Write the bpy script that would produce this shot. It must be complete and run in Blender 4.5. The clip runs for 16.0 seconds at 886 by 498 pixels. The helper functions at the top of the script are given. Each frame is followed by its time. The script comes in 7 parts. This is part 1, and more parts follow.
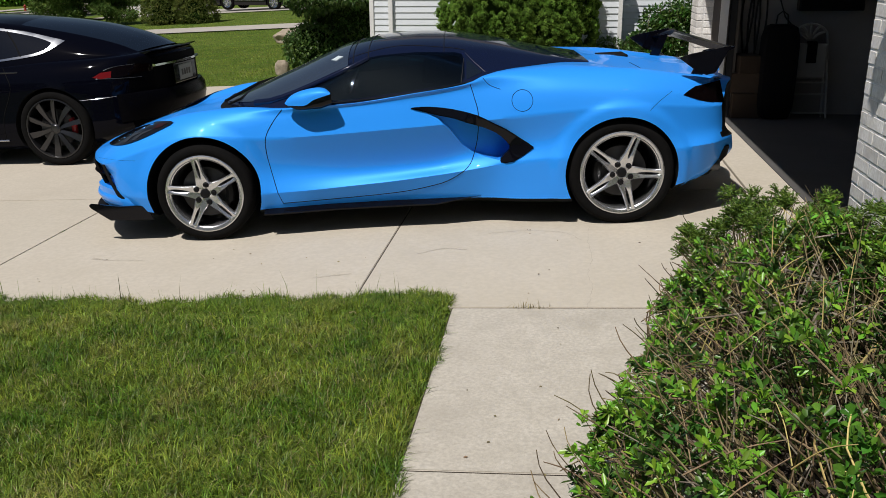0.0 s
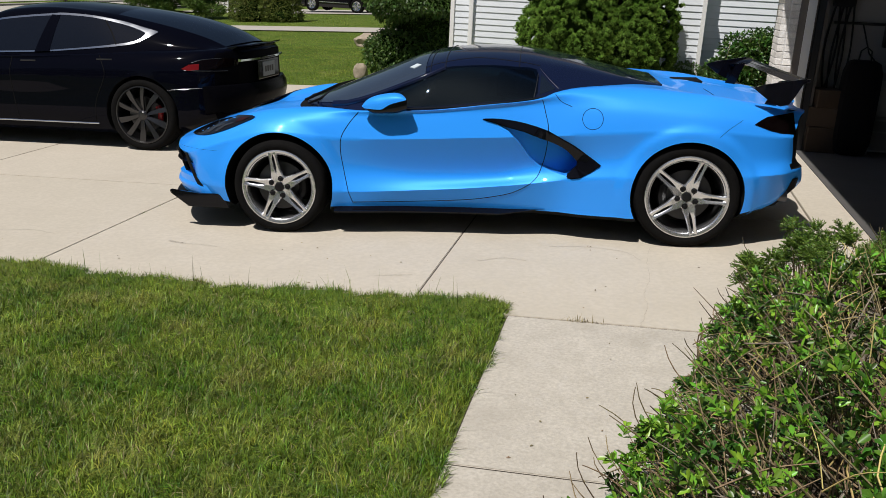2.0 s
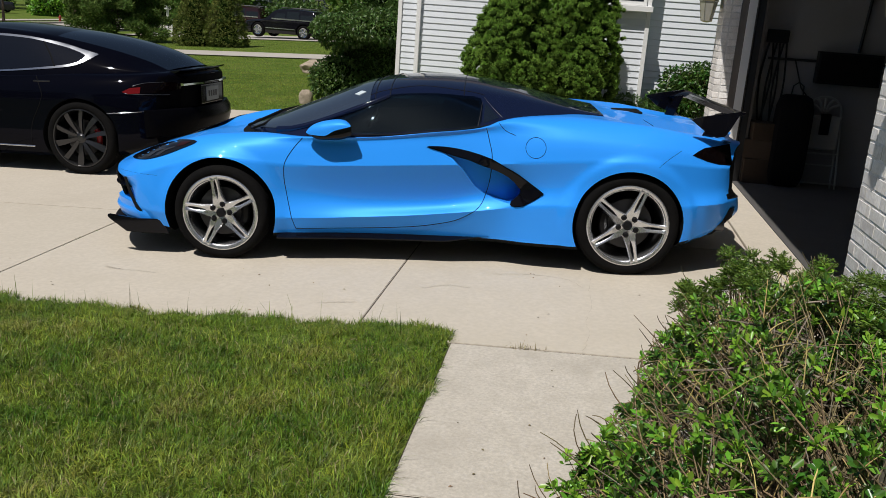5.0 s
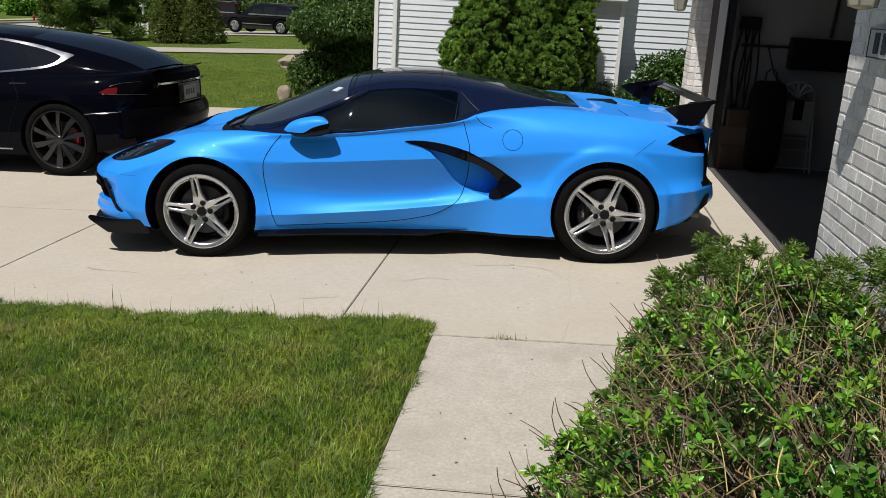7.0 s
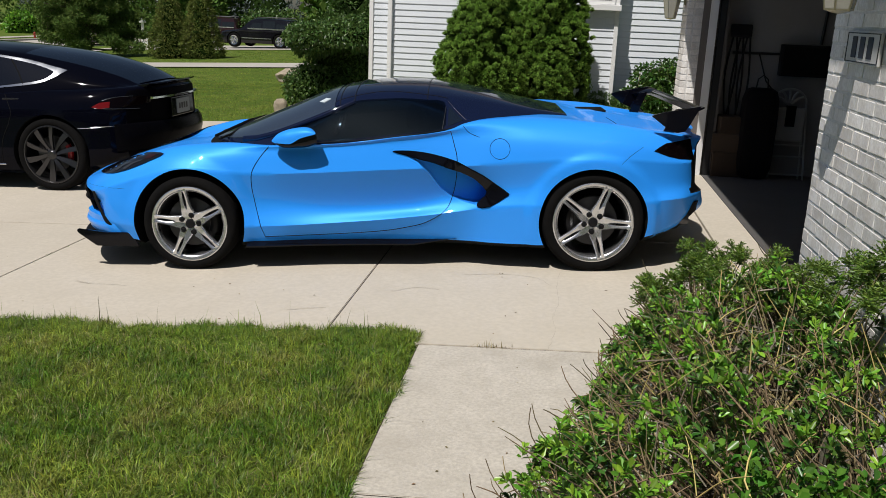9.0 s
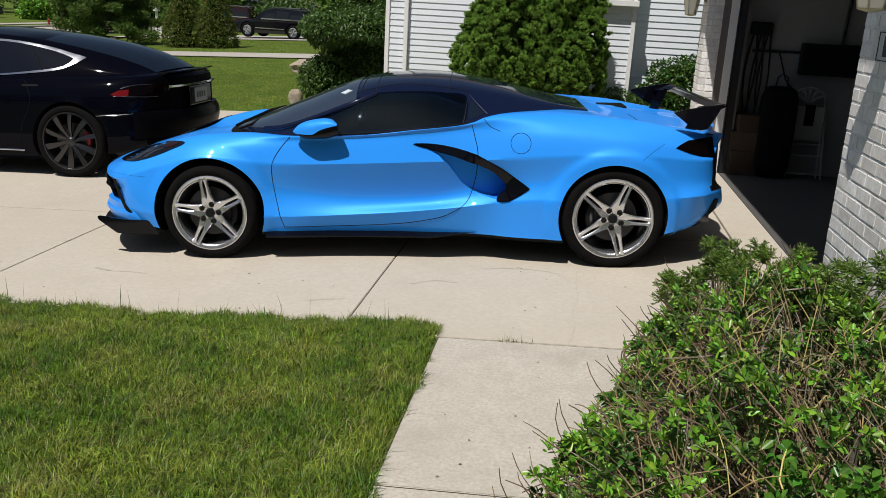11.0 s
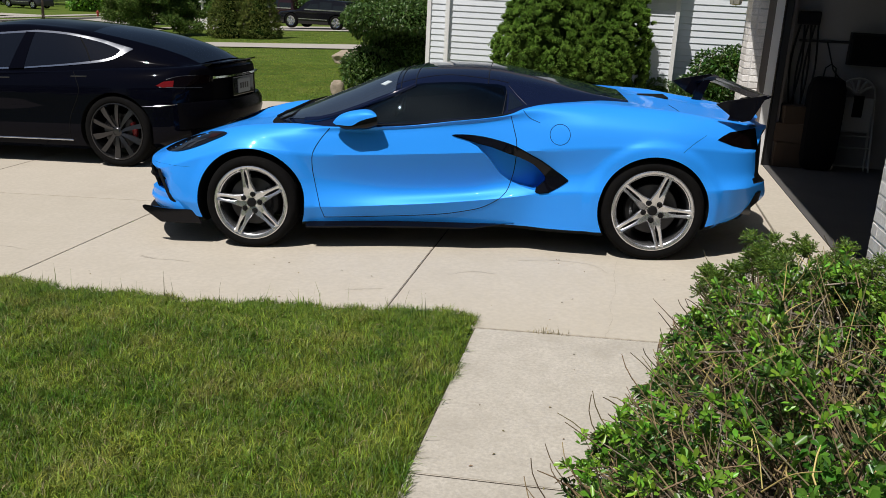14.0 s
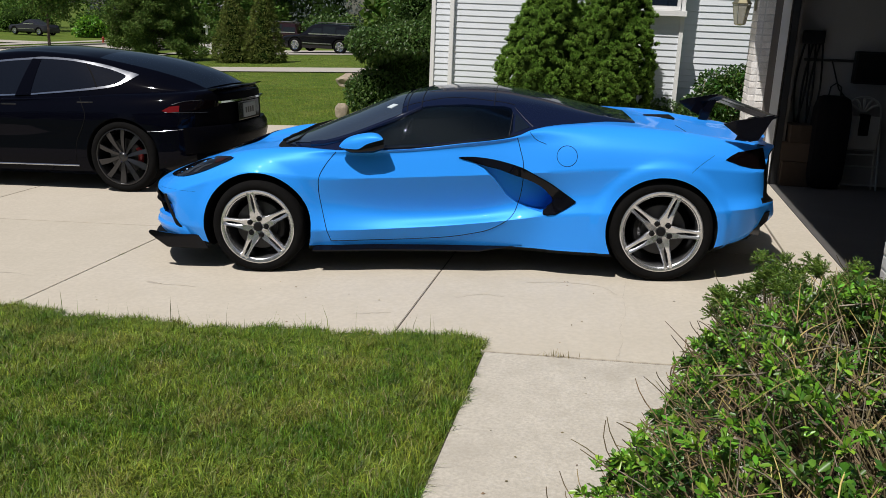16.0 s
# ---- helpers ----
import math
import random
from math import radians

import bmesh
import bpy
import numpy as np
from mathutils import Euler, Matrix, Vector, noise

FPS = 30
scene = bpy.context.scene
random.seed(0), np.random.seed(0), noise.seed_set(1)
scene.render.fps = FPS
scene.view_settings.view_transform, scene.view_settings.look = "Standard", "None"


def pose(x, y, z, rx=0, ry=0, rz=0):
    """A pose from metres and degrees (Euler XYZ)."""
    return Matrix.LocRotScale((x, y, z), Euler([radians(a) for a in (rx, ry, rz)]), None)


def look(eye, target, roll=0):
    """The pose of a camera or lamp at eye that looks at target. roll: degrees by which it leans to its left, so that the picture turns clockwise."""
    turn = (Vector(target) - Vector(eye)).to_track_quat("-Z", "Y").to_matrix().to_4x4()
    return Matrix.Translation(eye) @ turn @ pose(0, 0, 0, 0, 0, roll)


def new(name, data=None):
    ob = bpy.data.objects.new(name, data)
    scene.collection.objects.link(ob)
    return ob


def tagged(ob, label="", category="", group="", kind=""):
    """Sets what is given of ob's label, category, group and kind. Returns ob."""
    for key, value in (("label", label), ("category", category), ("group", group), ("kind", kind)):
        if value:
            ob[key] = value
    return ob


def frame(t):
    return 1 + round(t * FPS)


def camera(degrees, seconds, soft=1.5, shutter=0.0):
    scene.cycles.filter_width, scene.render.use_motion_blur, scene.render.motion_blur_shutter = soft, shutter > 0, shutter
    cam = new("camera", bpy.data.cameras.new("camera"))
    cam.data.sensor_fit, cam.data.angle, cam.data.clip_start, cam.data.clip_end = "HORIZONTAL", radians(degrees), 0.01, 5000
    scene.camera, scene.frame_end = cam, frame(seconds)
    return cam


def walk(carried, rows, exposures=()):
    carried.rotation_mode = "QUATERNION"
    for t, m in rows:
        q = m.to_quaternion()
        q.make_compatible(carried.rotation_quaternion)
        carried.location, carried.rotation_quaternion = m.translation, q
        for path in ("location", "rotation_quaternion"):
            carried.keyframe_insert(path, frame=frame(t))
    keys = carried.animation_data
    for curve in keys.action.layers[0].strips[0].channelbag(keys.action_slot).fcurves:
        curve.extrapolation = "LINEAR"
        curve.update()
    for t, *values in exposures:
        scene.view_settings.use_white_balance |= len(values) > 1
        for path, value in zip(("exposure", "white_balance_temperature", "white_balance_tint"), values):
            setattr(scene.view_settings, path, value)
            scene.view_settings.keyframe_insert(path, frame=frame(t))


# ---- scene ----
cam = camera(54.3, 16.0, soft=0.7)
PATH = [
    (0, (1.033, -6.338, 1.69), (0.776, -4.456, 1.063), -0.5),
    (0.5, (0.99, -6.403, 1.68), (0.84, -4.523, 1.016), -0.6),
    (1, (1.032, -6.437, 1.69), (0.88, -4.57, 0.989), 3.9),
    (1.5, (1.06, -6.45, 1.702), (0.727, -4.585, 1.06), 1.4),
    (2, (1.056, -6.47, 1.711), (0.658, -4.606, 1.104), 2.8),
    (2.5, (1.057, -6.461, 1.701), (0.711, -4.575, 1.133), 3.1),
    (3, (1.036, -6.465, 1.703), (0.692, -4.575, 1.148), 4.4),
    (3.5, (1.03, -6.462, 1.698), (0.647, -4.577, 1.152), 4.2),
    (4, (1.035, -6.456, 1.698), (0.61, -4.58, 1.15), 4.5),
    (4.5, (1.067, -6.469, 1.708), (0.665, -4.588, 1.162), 4.1),
    (4.7, (1.064, -6.46, 1.707), (0.755, -4.559, 1.169), 4.6),
    (6.8, (1.098, -6.497, 1.734), (0.863, -4.59, 1.178), 3.2),
    (7, (1.096, -6.513, 1.733), (0.853, -4.607, 1.178), 3.0),
    (7.5, (1.122, -6.504, 1.73), (0.861, -4.599, 1.179), 2.0),
    (8, (1.16, -6.501, 1.723), (0.916, -4.59, 1.187), 1.7),
    (8.5, (1.181, -6.497, 1.724), (0.949, -4.583, 1.193), 1.9),
    (9, (1.189, -6.5, 1.721), (0.938, -4.588, 1.192), 2.3),
    (9.5, (1.176, -6.498, 1.718), (0.9, -4.591, 1.182), 2.4),
    (12, (1.1, -6.519, 1.717), (0.827, -4.615, 1.169), 3.9),
    (12.5, (1.105, -6.505, 1.716), (0.803, -4.607, 1.164), 4.1),
    (13, (1.118, -6.506, 1.717), (0.792, -4.615, 1.155), 3.9),
    (13.5, (1.127, -6.513, 1.72), (0.782, -4.627, 1.151), 3.4),
    (14, (1.139, -6.526, 1.725), (0.78, -4.643, 1.155), 2.9),
    (14.5, (1.124, -6.515, 1.725), (0.751, -4.629, 1.175), 2.5),
    (15, (1.112, -6.499, 1.727), (0.717, -4.612, 1.193), 2.4),
    (15.5, (1.113, -6.503, 1.725), (0.721, -4.613, 1.2), 2.2),
    (16, (1.113, -6.497, 1.725), (0.739, -4.603, 1.202), 2.3),
]
walk(cam, [(t, look(eye, target, roll)) for t, eye, target, roll in PATH],
     exposures=((0.0, -0.09), (0.5, -0.02), (1.0, 0.02), (1.5, 0.05), (2.5, -0.03), (3.5, -0.06), (4.5, -0.07), (7.0, -0.02), (9.0, -0.01), (16.0, 0.0)))

# ---- light ----
world = bpy.data.worlds.new("world")
scene.world = world
world.use_nodes = True
sky = world.node_tree.nodes.new("ShaderNodeTexSky")
sky.sky_type, sky.sun_disc = "NISHITA", False
sky.sun_elevation, sky.sun_rotation = radians(59.6), radians(207)
backg = world.node_tree.nodes["Background"]
backg.inputs["Strength"].default_value = 0.042
world.node_tree.links.new(sky.outputs["Color"], backg.inputs["Color"])
sun_data = bpy.data.lights.new("sun", "SUN")
sun_data.energy, sun_data.angle, sun_data.color = 4.6, radians(0.53), (1.0, 0.955, 0.905)
sun = new("sun", sun_data)
sun.matrix_world = look((-2.7, -5.2, 10.0), (0, 0, 0))
scene.view_settings.exposure = 0.0

# ---- tools ----
SLOPE = math.tan(radians(2.457))
TILT = Matrix.Rotation(-radians(2.457), 4, "Y")


def gz(x):
    """Height of the ground: it falls evenly from the garage, and levels out past the street."""
    x = min(x, 2.4)
    return SLOPE * x if x > -25 else SLOPE * -25 - 0.5 * (1 - math.exp((x + 25) * SLOPE / 0.5))


def gz_arr(x):
    x = np.minimum(np.asarray(x, float), 2.4)
    return np.where(x > -25, SLOPE * x, SLOPE * -25 - 0.5 * (1 - np.exp((np.minimum(x, -25) + 25) * SLOPE / 0.5)))


def track(*keys):
    """A smooth curve through (x, value) keys that never overshoots them."""
    xs = np.array([k[0] for k in keys], float)
    ys = np.array([k[1] for k in keys], float)
    h, d = np.diff(xs), np.diff(ys) / np.diff(xs)
    m = np.zeros(len(xs))
    m[0], m[-1] = d[0], d[-1]
    for i in range(1, len(xs) - 1):
        if d[i - 1] * d[i] > 0:
            w1, w2 = 2 * h[i] + h[i - 1], h[i] + 2 * h[i - 1]
            m[i] = (w1 + w2) / (w1 / d[i - 1] + w2 / d[i])

    def f(x):
        x = min(max(x, xs[0]), xs[-1])
        i = min(max(int(np.searchsorted(xs, x)) - 1, 0), len(h) - 1)
        t = (x - xs[i]) / h[i]
        return float(ys[i] * (2 * t ** 3 - 3 * t ** 2 + 1) + h[i] * m[i] * (t ** 3 - 2 * t ** 2 + t)
                     + ys[i + 1] * (3 * t ** 2 - 2 * t ** 3) + h[i] * m[i + 1] * (t ** 3 - t ** 2))
    return f


def spline(pts, n, closed=False):
    """Points of a Catmull-Rom curve through pts, n to a span."""
    p = [Vector(q) for q in pts]
    out, spans = [], len(p) if closed else len(p) - 1
    for i in range(spans):
        if closed:
            a, b, c, d = p[i - 1], p[i], p[(i + 1) % len(p)], p[(i + 2) % len(p)]
        else:
            a, b, c, d = p[max(i - 1, 0)], p[i], p[i + 1], p[min(i + 2, len(p) - 1)]
        for k in range(n):
            t = k / n
            out.append(0.5 * (2 * b + (c - a) * t + (2 * a - 5 * b + 4 * c - d) * t * t + (3 * b - a - 3 * c + d) * t ** 3))
    return out if closed else out + [p[-1]]


def link(name, me, parent=None, label="", smooth=None):
    if smooth is not None:
        me.polygons.foreach_set("use_smooth", [True] * len(me.polygons))
        me.set_sharp_from_angle(angle=radians(smooth))
    ob = new(name, me)
    ob.parent = parent
    return tagged(ob, label)


def part(name, bm, material, parent=None, label="", smooth=None, m=None):
    me = bpy.data.meshes.new(name)
    if m is not None:
        bm.transform(m)
    bm.normal_update()
    bm.to_mesh(me)
    bm.free()
    for one in (material if isinstance(material, (list, tuple)) else [material]):
        me.materials.append(one)
    return link(name, me, parent, label, smooth)


def raw(name, verts, faces, material, parent=None, label="", smooth=None, index=None):
    """A mesh out of arrays: verts (n, 3); faces, arrays (m, 3) and (m, 4)."""
    me = bpy.data.meshes.new(name)
    faces = [np.asarray(f, np.int32) for f in (faces if isinstance(faces, (list, tuple)) else [faces])]
    count = np.concatenate([np.full(len(f), f.shape[1], np.int32) for f in faces])
    loops = np.concatenate([f.ravel() for f in faces])
    me.vertices.add(len(verts))
    me.vertices.foreach_set("co", np.asarray(verts, np.float32).ravel())
    me.loops.add(len(loops))
    me.loops.foreach_set("vertex_index", loops)
    me.polygons.add(len(count))
    me.polygons.foreach_set("loop_start", np.concatenate([[0], np.cumsum(count)[:-1]]).astype(np.int32))
    me.polygons.foreach_set("loop_total", count)
    for one in (material if isinstance(material, (list, tuple)) else [material]):
        me.materials.append(one)
    if index is not None:
        me.polygons.foreach_set("material_index", np.asarray(index, np.int32))
    me.update(calc_edges=True)
    me.validate()
    return link(name, me, parent, label, smooth)


def thing(name, m, label, category, group="", kind=""):
    ob = new(name)
    ob.matrix_world = m
    ob.empty_display_size = 0.1
    return tagged(ob, label, category, group, kind)


def box(bm, x0, y0, z0, x1, y1, z1, bevel=0.0, segs=1):
    r = bmesh.ops.create_cube(bm, size=1)
    vs = r["verts"]
    for v in vs:
        v.co = Vector((x0 + (v.co.x + 0.5) * (x1 - x0), y0 + (v.co.y + 0.5) * (y1 - y0), z0 + (v.co.z + 0.5) * (z1 - z0)))
    if bevel:
        es = list({e for v in vs for e in v.link_edges})
        bmesh.ops.bevel(bm, geom=es, offset=bevel, segments=segs, profile=0.6, affect="EDGES")
    return bm


def boxed(*a, **k):
    return box(bmesh.new(), *a, **k)


def lathe(bm, prof, n=48, m=None, closed=False):
    """Turns a profile of (radius, y) round the y axis."""
    rings = []
    for k in range(n):
        a = 2 * math.pi * k / n
        rings.append([bm.verts.new(Vector((r * math.cos(a), y, r * math.sin(a)))) for r, y in prof])
    for k in range(n):
        p, q = rings[k], rings[(k + 1) % n]
        for i in range(len(prof) - (0 if closed else 1)):
            j = (i + 1) % len(prof)
            bm.faces.new((p[i], p[j], q[j], q[i]))
    if m is not None:
        bmesh.ops.transform(bm, matrix=m, verts=[v for r in rings for v in r])
    return bm


def tube(bm, pts, r, sides=6, r_end=None, cap=True):
    """A round bar along a line of points."""
    pts = [Vector(p) for p in pts]
    prev = None
    rings = []
    up = Vector((0, 0, 1))
    for i, p in enumerate(pts):
        d = (pts[min(i + 1, len(pts) - 1)] - pts[max(i - 1, 0)]).normalized()
        u = d.cross(up)
        u = (u if u.length > 0.05 else d.cross(Vector((1, 0, 0)))).normalized()
        if prev is not None and u.dot(prev) < 0:
            u = -u
        prev = u
        w = d.cross(u)
        rr = r if r_end is None else r + (r_end - r) * i / max(len(pts) - 1, 1)
        rings.append([bm.verts.new(p + rr * (math.cos(2 * math.pi * k / sides) * u + math.sin(2 * math.pi * k / sides) * w)) for k in range(sides)])
    for a, b in zip(rings, rings[1:]):
        for k in range(sides):
            bm.faces.new((a[k], a[(k + 1) % sides], b[(k + 1) % sides], b[k]))
    if cap:
        bm.faces.new(rings[0][::-1])
        bm.faces.new(rings[-1])
    return bm


def prism(poly, y0, y1, bevel=0.0):
    """A slab: a polygon of (x, z), from y0 to y1."""
    bm = bmesh.new()
    a = [bm.verts.new((x, y0, z)) for x, z in poly]
    b = [bm.verts.new((x, y1, z)) for x, z in poly]
    n = len(poly)
    bm.faces.new(a)
    bm.faces.new(b[::-1])
    for i in range(n):
        bm.faces.new((a[i], b[i], b[(i + 1) % n], a[(i + 1) % n]))
    bmesh.ops.recalc_face_normals(bm, faces=bm.faces)
    if bevel:
        bmesh.ops.bevel(bm, geom=list(bm.edges), offset=bevel, segments=2, affect="EDGES")
    return bm


# ---- materials ----
def material(name, color, rough=0.5, metal=0.0, second=None, scale=8.0, fine=0.15, bump=0.0, bump_scale=60.0, coat=0.0, spec=0.5,
             vary=0.0, island=0.0, stain=None, stain_scale=0.8, stain_amount=0.0, translucent=0.0, stretch=None, ior=None, coat_rough=0.03):
    """A surface: base colour mixed with a second by noise at two scales, small relief, and stains."""
    mt = bpy.data.materials.new(name)
    mt.use_nodes = True
    nt = mt.node_tree
    b = nt.nodes["Principled BSDF"]

    def node(kind, **k):
        n = nt.nodes.new("ShaderNode" + kind)
        for key, val in k.items():
            n.inputs[key].default_value = val
        return n

    geo = nt.nodes.new("ShaderNodeNewGeometry")
    pos = geo.outputs["Position"]
    if stretch:
        mp = node("Mapping", Scale=stretch)
        nt.links.new(pos, mp.inputs["Vector"])
        pos = mp.outputs["Vector"]

    def noise_of(s, detail=4.0, rough_=0.6):
        n = node("TexNoise", Scale=s, Detail=detail, Roughness=rough_)
        nt.links.new(pos, n.inputs["Vector"])
        return n.outputs["Fac"]

    def mix(fac, a, c):
        n = nt.nodes.new("ShaderNodeMix")
        n.data_type = "RGBA"
        for sock, v in ((n.inputs[0], fac), (n.inputs[6], a), (n.inputs[7], c)):
            if hasattr(v, "is_output"):
                nt.links.new(v, sock)
            elif isinstance(v, float):
                sock.default_value = v
            else:
                sock.default_value = (*v, 1)
        return n.outputs[2]

    def ramp(v, lo, hi):
        n = node("MapRange")
        n.inputs["From Min"].default_value, n.inputs["From Max"].default_value = lo, hi
        nt.links.new(v, n.inputs["Value"])
        return n.outputs["Result"]

    def scaled(v, f):
        n = nt.nodes.new("ShaderNodeMath")
        n.operation = "MULTIPLY"
        nt.links.new(v, n.inputs[0])
        n.inputs[1].default_value = f
        return n.outputs[0]

    col = tuple(color)
    if second:
        big = ramp(noise_of(scale), 0.35, 0.65)
        col = mix(big, col, second)
        if fine:
            f2 = ramp(noise_of(scale * 9, 3.0), 0.35, 0.65)
            dark = tuple(c * (1 - fine * 2) for c in color)
            col = mix(scaled(f2, 0.6), col, dark)
    if stain_amount:
        s = ramp(noise_of(stain_scale, 5.0, 0.65), 0.52, 0.75)
        col = mix(scaled(s, stain_amount), col, stain)
    if vary or island:
        if island:
            rnd = geo.outputs["Random Per Island"]
        else:
            rnd = nt.nodes.new("ShaderNodeObjectInfo").outputs["Random"]
        hsv = node("HueSaturation")
        a = island or vary
        r1 = node("MapRange")
        nt.links.new(rnd, r1.inputs["Value"])
        r1.inputs["To Min"].default_value, r1.inputs["To Max"].default_value = 1 - a, 1 + a
        nt.links.new(r1.outputs["Result"], hsv.inputs["Value"])
        sn = nt.nodes.new("ShaderNodeMath")
        sn.operation = "FRACT"
        nt.links.new(scaled(rnd, 17.3), sn.inputs[0])
        r2 = node("MapRange")
        nt.links.new(sn.outputs[0], r2.inputs["Value"])
        r2.inputs["To Min"].default_value, r2.inputs["To Max"].default_value = 0.5 - a * 0.05, 0.5 + a * 0.05
        nt.links.new(r2.outputs["Result"], hsv.inputs["Hue"])
        if hasattr(col, "is_output"):
            nt.links.new(col, hsv.inputs["Color"])
        else:
            hsv.inputs["Color"].default_value = (*col, 1)
        col = hsv.outputs["Color"]
    if hasattr(col, "is_output"):
        nt.links.new(col, b.inputs["Base Color"])
    else:
        b.inputs["Base Color"].default_value = (*col, 1)
    b.inputs["Roughness"].default_value, b.inputs["Metallic"].default_value = rough, metal
    b.inputs["Specular IOR Level"].default_value = spec
    if ior:
        b.inputs["IOR"].default_value = ior
    b.inputs["Coat Weight"].default_value, b.inputs["Coat Roughness"].default_value = coat, coat_rough
    if bump:
        bp = node("Bump", Strength=min(bump, 1.0), Distance=0.004)
        nt.links.new(noise_of(bump_scale, 5.0), bp.inputs["Height"])
        nt.links.new(bp.outputs["Normal"], b.inputs["Normal"])
    if translucent:
        out = nt.nodes["Material Output"]
        tr, ms = nt.nodes.new("ShaderNodeBsdfTranslucent"), node("MixShader", Fac=translucent)
        if hasattr(col, "is_output"):
            nt.links.new(col, tr.inputs["Color"])
        else:
            tr.inputs["Color"].default_value = (*col, 1)
        nt.links.new(b.outputs[0], ms.inputs[1])
        nt.links.new(tr.outputs[0], ms.inputs[2])
        nt.links.new(ms.outputs[0], out.inputs["Surface"])
    return mt


M = {}
M["concrete"] = material("concrete", (0.485, 0.438, 0.362), 0.85, second=(0.512, 0.464, 0.388), scale=3.5, fine=0.06, bump=0.3, bump_scale=150,
                         stain=(0.395, 0.35, 0.285), stain_scale=0.7, stain_amount=0.34, vary=0.025, spec=0.3)
M["walk"] = material("walk_concrete", (0.455, 0.418, 0.358), 0.9, second=(0.52, 0.482, 0.418), scale=7, fine=0.13, bump=0.5, bump_scale=85,
                     stain=(0.35, 0.32, 0.27), stain_scale=2.6, stain_amount=0.6, vary=0.02, spec=0.3)
# Darker than the driveway's concrete; the garage's indoor shade is partly in it.
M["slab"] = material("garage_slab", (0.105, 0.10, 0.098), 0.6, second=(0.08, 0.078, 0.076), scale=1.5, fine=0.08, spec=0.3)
M["soil"] = material("soil", (0.040, 0.029, 0.021), 0.95, second=(0.065, 0.050, 0.036), scale=9, fine=0.2, bump=0.8, bump_scale=70)
M["turf"] = material("turf", (0.082, 0.140, 0.015), 0.9, second=(0.132, 0.176, 0.026), scale=0.9, fine=0.25, bump=1.0, bump_scale=120,
                     stain=(0.19, 0.165, 0.05), stain_scale=1.1, stain_amount=0.45, spec=0.2)
M["blade"] = material("grass_blade", (0.100, 0.205, 0.011), 0.5, second=(0.275, 0.360, 0.042), scale=2.2, fine=0.42, island=0.65, translucent=0.22,
                      stain=(0.36, 0.31, 0.09), stain_scale=2.6, stain_amount=0.6)
M["straw"] = material("dry_grass", (0.30, 0.25, 0.13), 0.7, island=0.3)
M["street"] = material("street_concrete", (0.40, 0.37, 0.33), 0.9, second=(0.45, 0.42, 0.37), scale=0.6, fine=0.05)
M["blue"] = material("blue_paint", (0.026, 0.305, 0.98), 0.45, metal=0.10, coat=0.52, spec=0.12, coat_rough=0.012)
M["roof_black"] = material("roof_black", (0.005, 0.009, 0.030), 0.06, spec=0.42)
M["black_paint"] = material("black_paint", (0.0016, 0.0018, 0.0045), 0.03, spec=0.10)
M["gloss_black"] = material("gloss_black", (0.003, 0.003, 0.005), 0.07, spec=0.24)
M["satin_black"] = material("satin_black", (0.007, 0.007, 0.008), 0.45, spec=0.2)
M["plastic"] = material("black_plastic", (0.007, 0.007, 0.007), 0.8, spec=0.1)
M["pale_glass"] = material("far_car_glass", (0.010, 0.013, 0.014), 0.03, spec=0.6)
# Blue in these two bases stands for sky mirrored in the glass.
M["glass"] = material("tinted_glass", (0.007, 0.012, 0.022), 0.02, spec=0.5)
M["screen_glass"] = material("windshield_glass", (0.030, 0.043, 0.068), 0.02, spec=0.9)
M["dark_glass"] = material("black_glass", (0.005, 0.007, 0.013), 0.02, spec=0.28)
M["silver_car"] = material("grey_metallic_paint", (0.035, 0.036, 0.045), 0.15, metal=0.3)
# Copies of the black paint with the bright ground's reflection taken out.
M["bumper_dulled"] = material("dulled_bumper_paint", (0.002, 0.002, 0.003), 0.25, spec=0.02)
M["rear_dulled"] = material("dulled_rear_paint", (0.002, 0.002, 0.003), 0.5, spec=0.01)
M["cabin_cloth"] = material("dark_cabin_trim", (0.014, 0.016, 0.020), 0.7, second=(0.020, 0.021, 0.025), scale=12, fine=0.1)
# see-through tinted window
win = bpy.data.materials.new("window_glass")
win.use_nodes = True
wn, wl = win.node_tree.nodes, win.node_tree.links
tint, gloss, fres, both = wn.new("ShaderNodeBsdfTransparent"), wn.new("ShaderNodeBsdfGlossy"), wn.new("ShaderNodeFresnel"), wn.new("ShaderNodeMixShader")
tint.inputs["Color"].default_value = (0.24, 0.33, 0.38, 1)
gloss.inputs["Roughness"].default_value = 0.01
# reflection colour cooled, standing for a bluish sky in the window
gloss.inputs["Color"].default_value = (0.62, 0.80, 0.92, 1)
fres.inputs["IOR"].default_value = 1.52
wl.new(fres.outputs[0], both.inputs[0])
wl.new(tint.outputs[0], both.inputs[1])
wl.new(gloss.outputs[0], both.inputs[2])
wl.new(both.outputs[0], wn["Material Output"].inputs["Surface"])
M["window_glass"] = win
M["lens_dark"] = material("headlight_lens", (0.006, 0.0065, 0.008), 0.05, coat=0.25)
M["lamp_grey"] = material("lamp_reflector", (0.055, 0.060, 0.070), 0.25, metal=0.5)
M["amber"] = material("side_reflector", (0.030, 0.008, 0.007), 0.15)
M["red_lens"] = material("red_lens", (0.13, 0.004, 0.004), 0.12, coat=0.2, spec=0.3)
M["dark_lens"] = material("smoked_red_lens", (0.0025, 0.0012, 0.0014), 0.1, spec=0.12)
M["tyre"] = material("tyre_rubber", (0.006, 0.006, 0.0064), 0.9, second=(0.009, 0.0085, 0.008), scale=20, fine=0.1, spec=0.06)
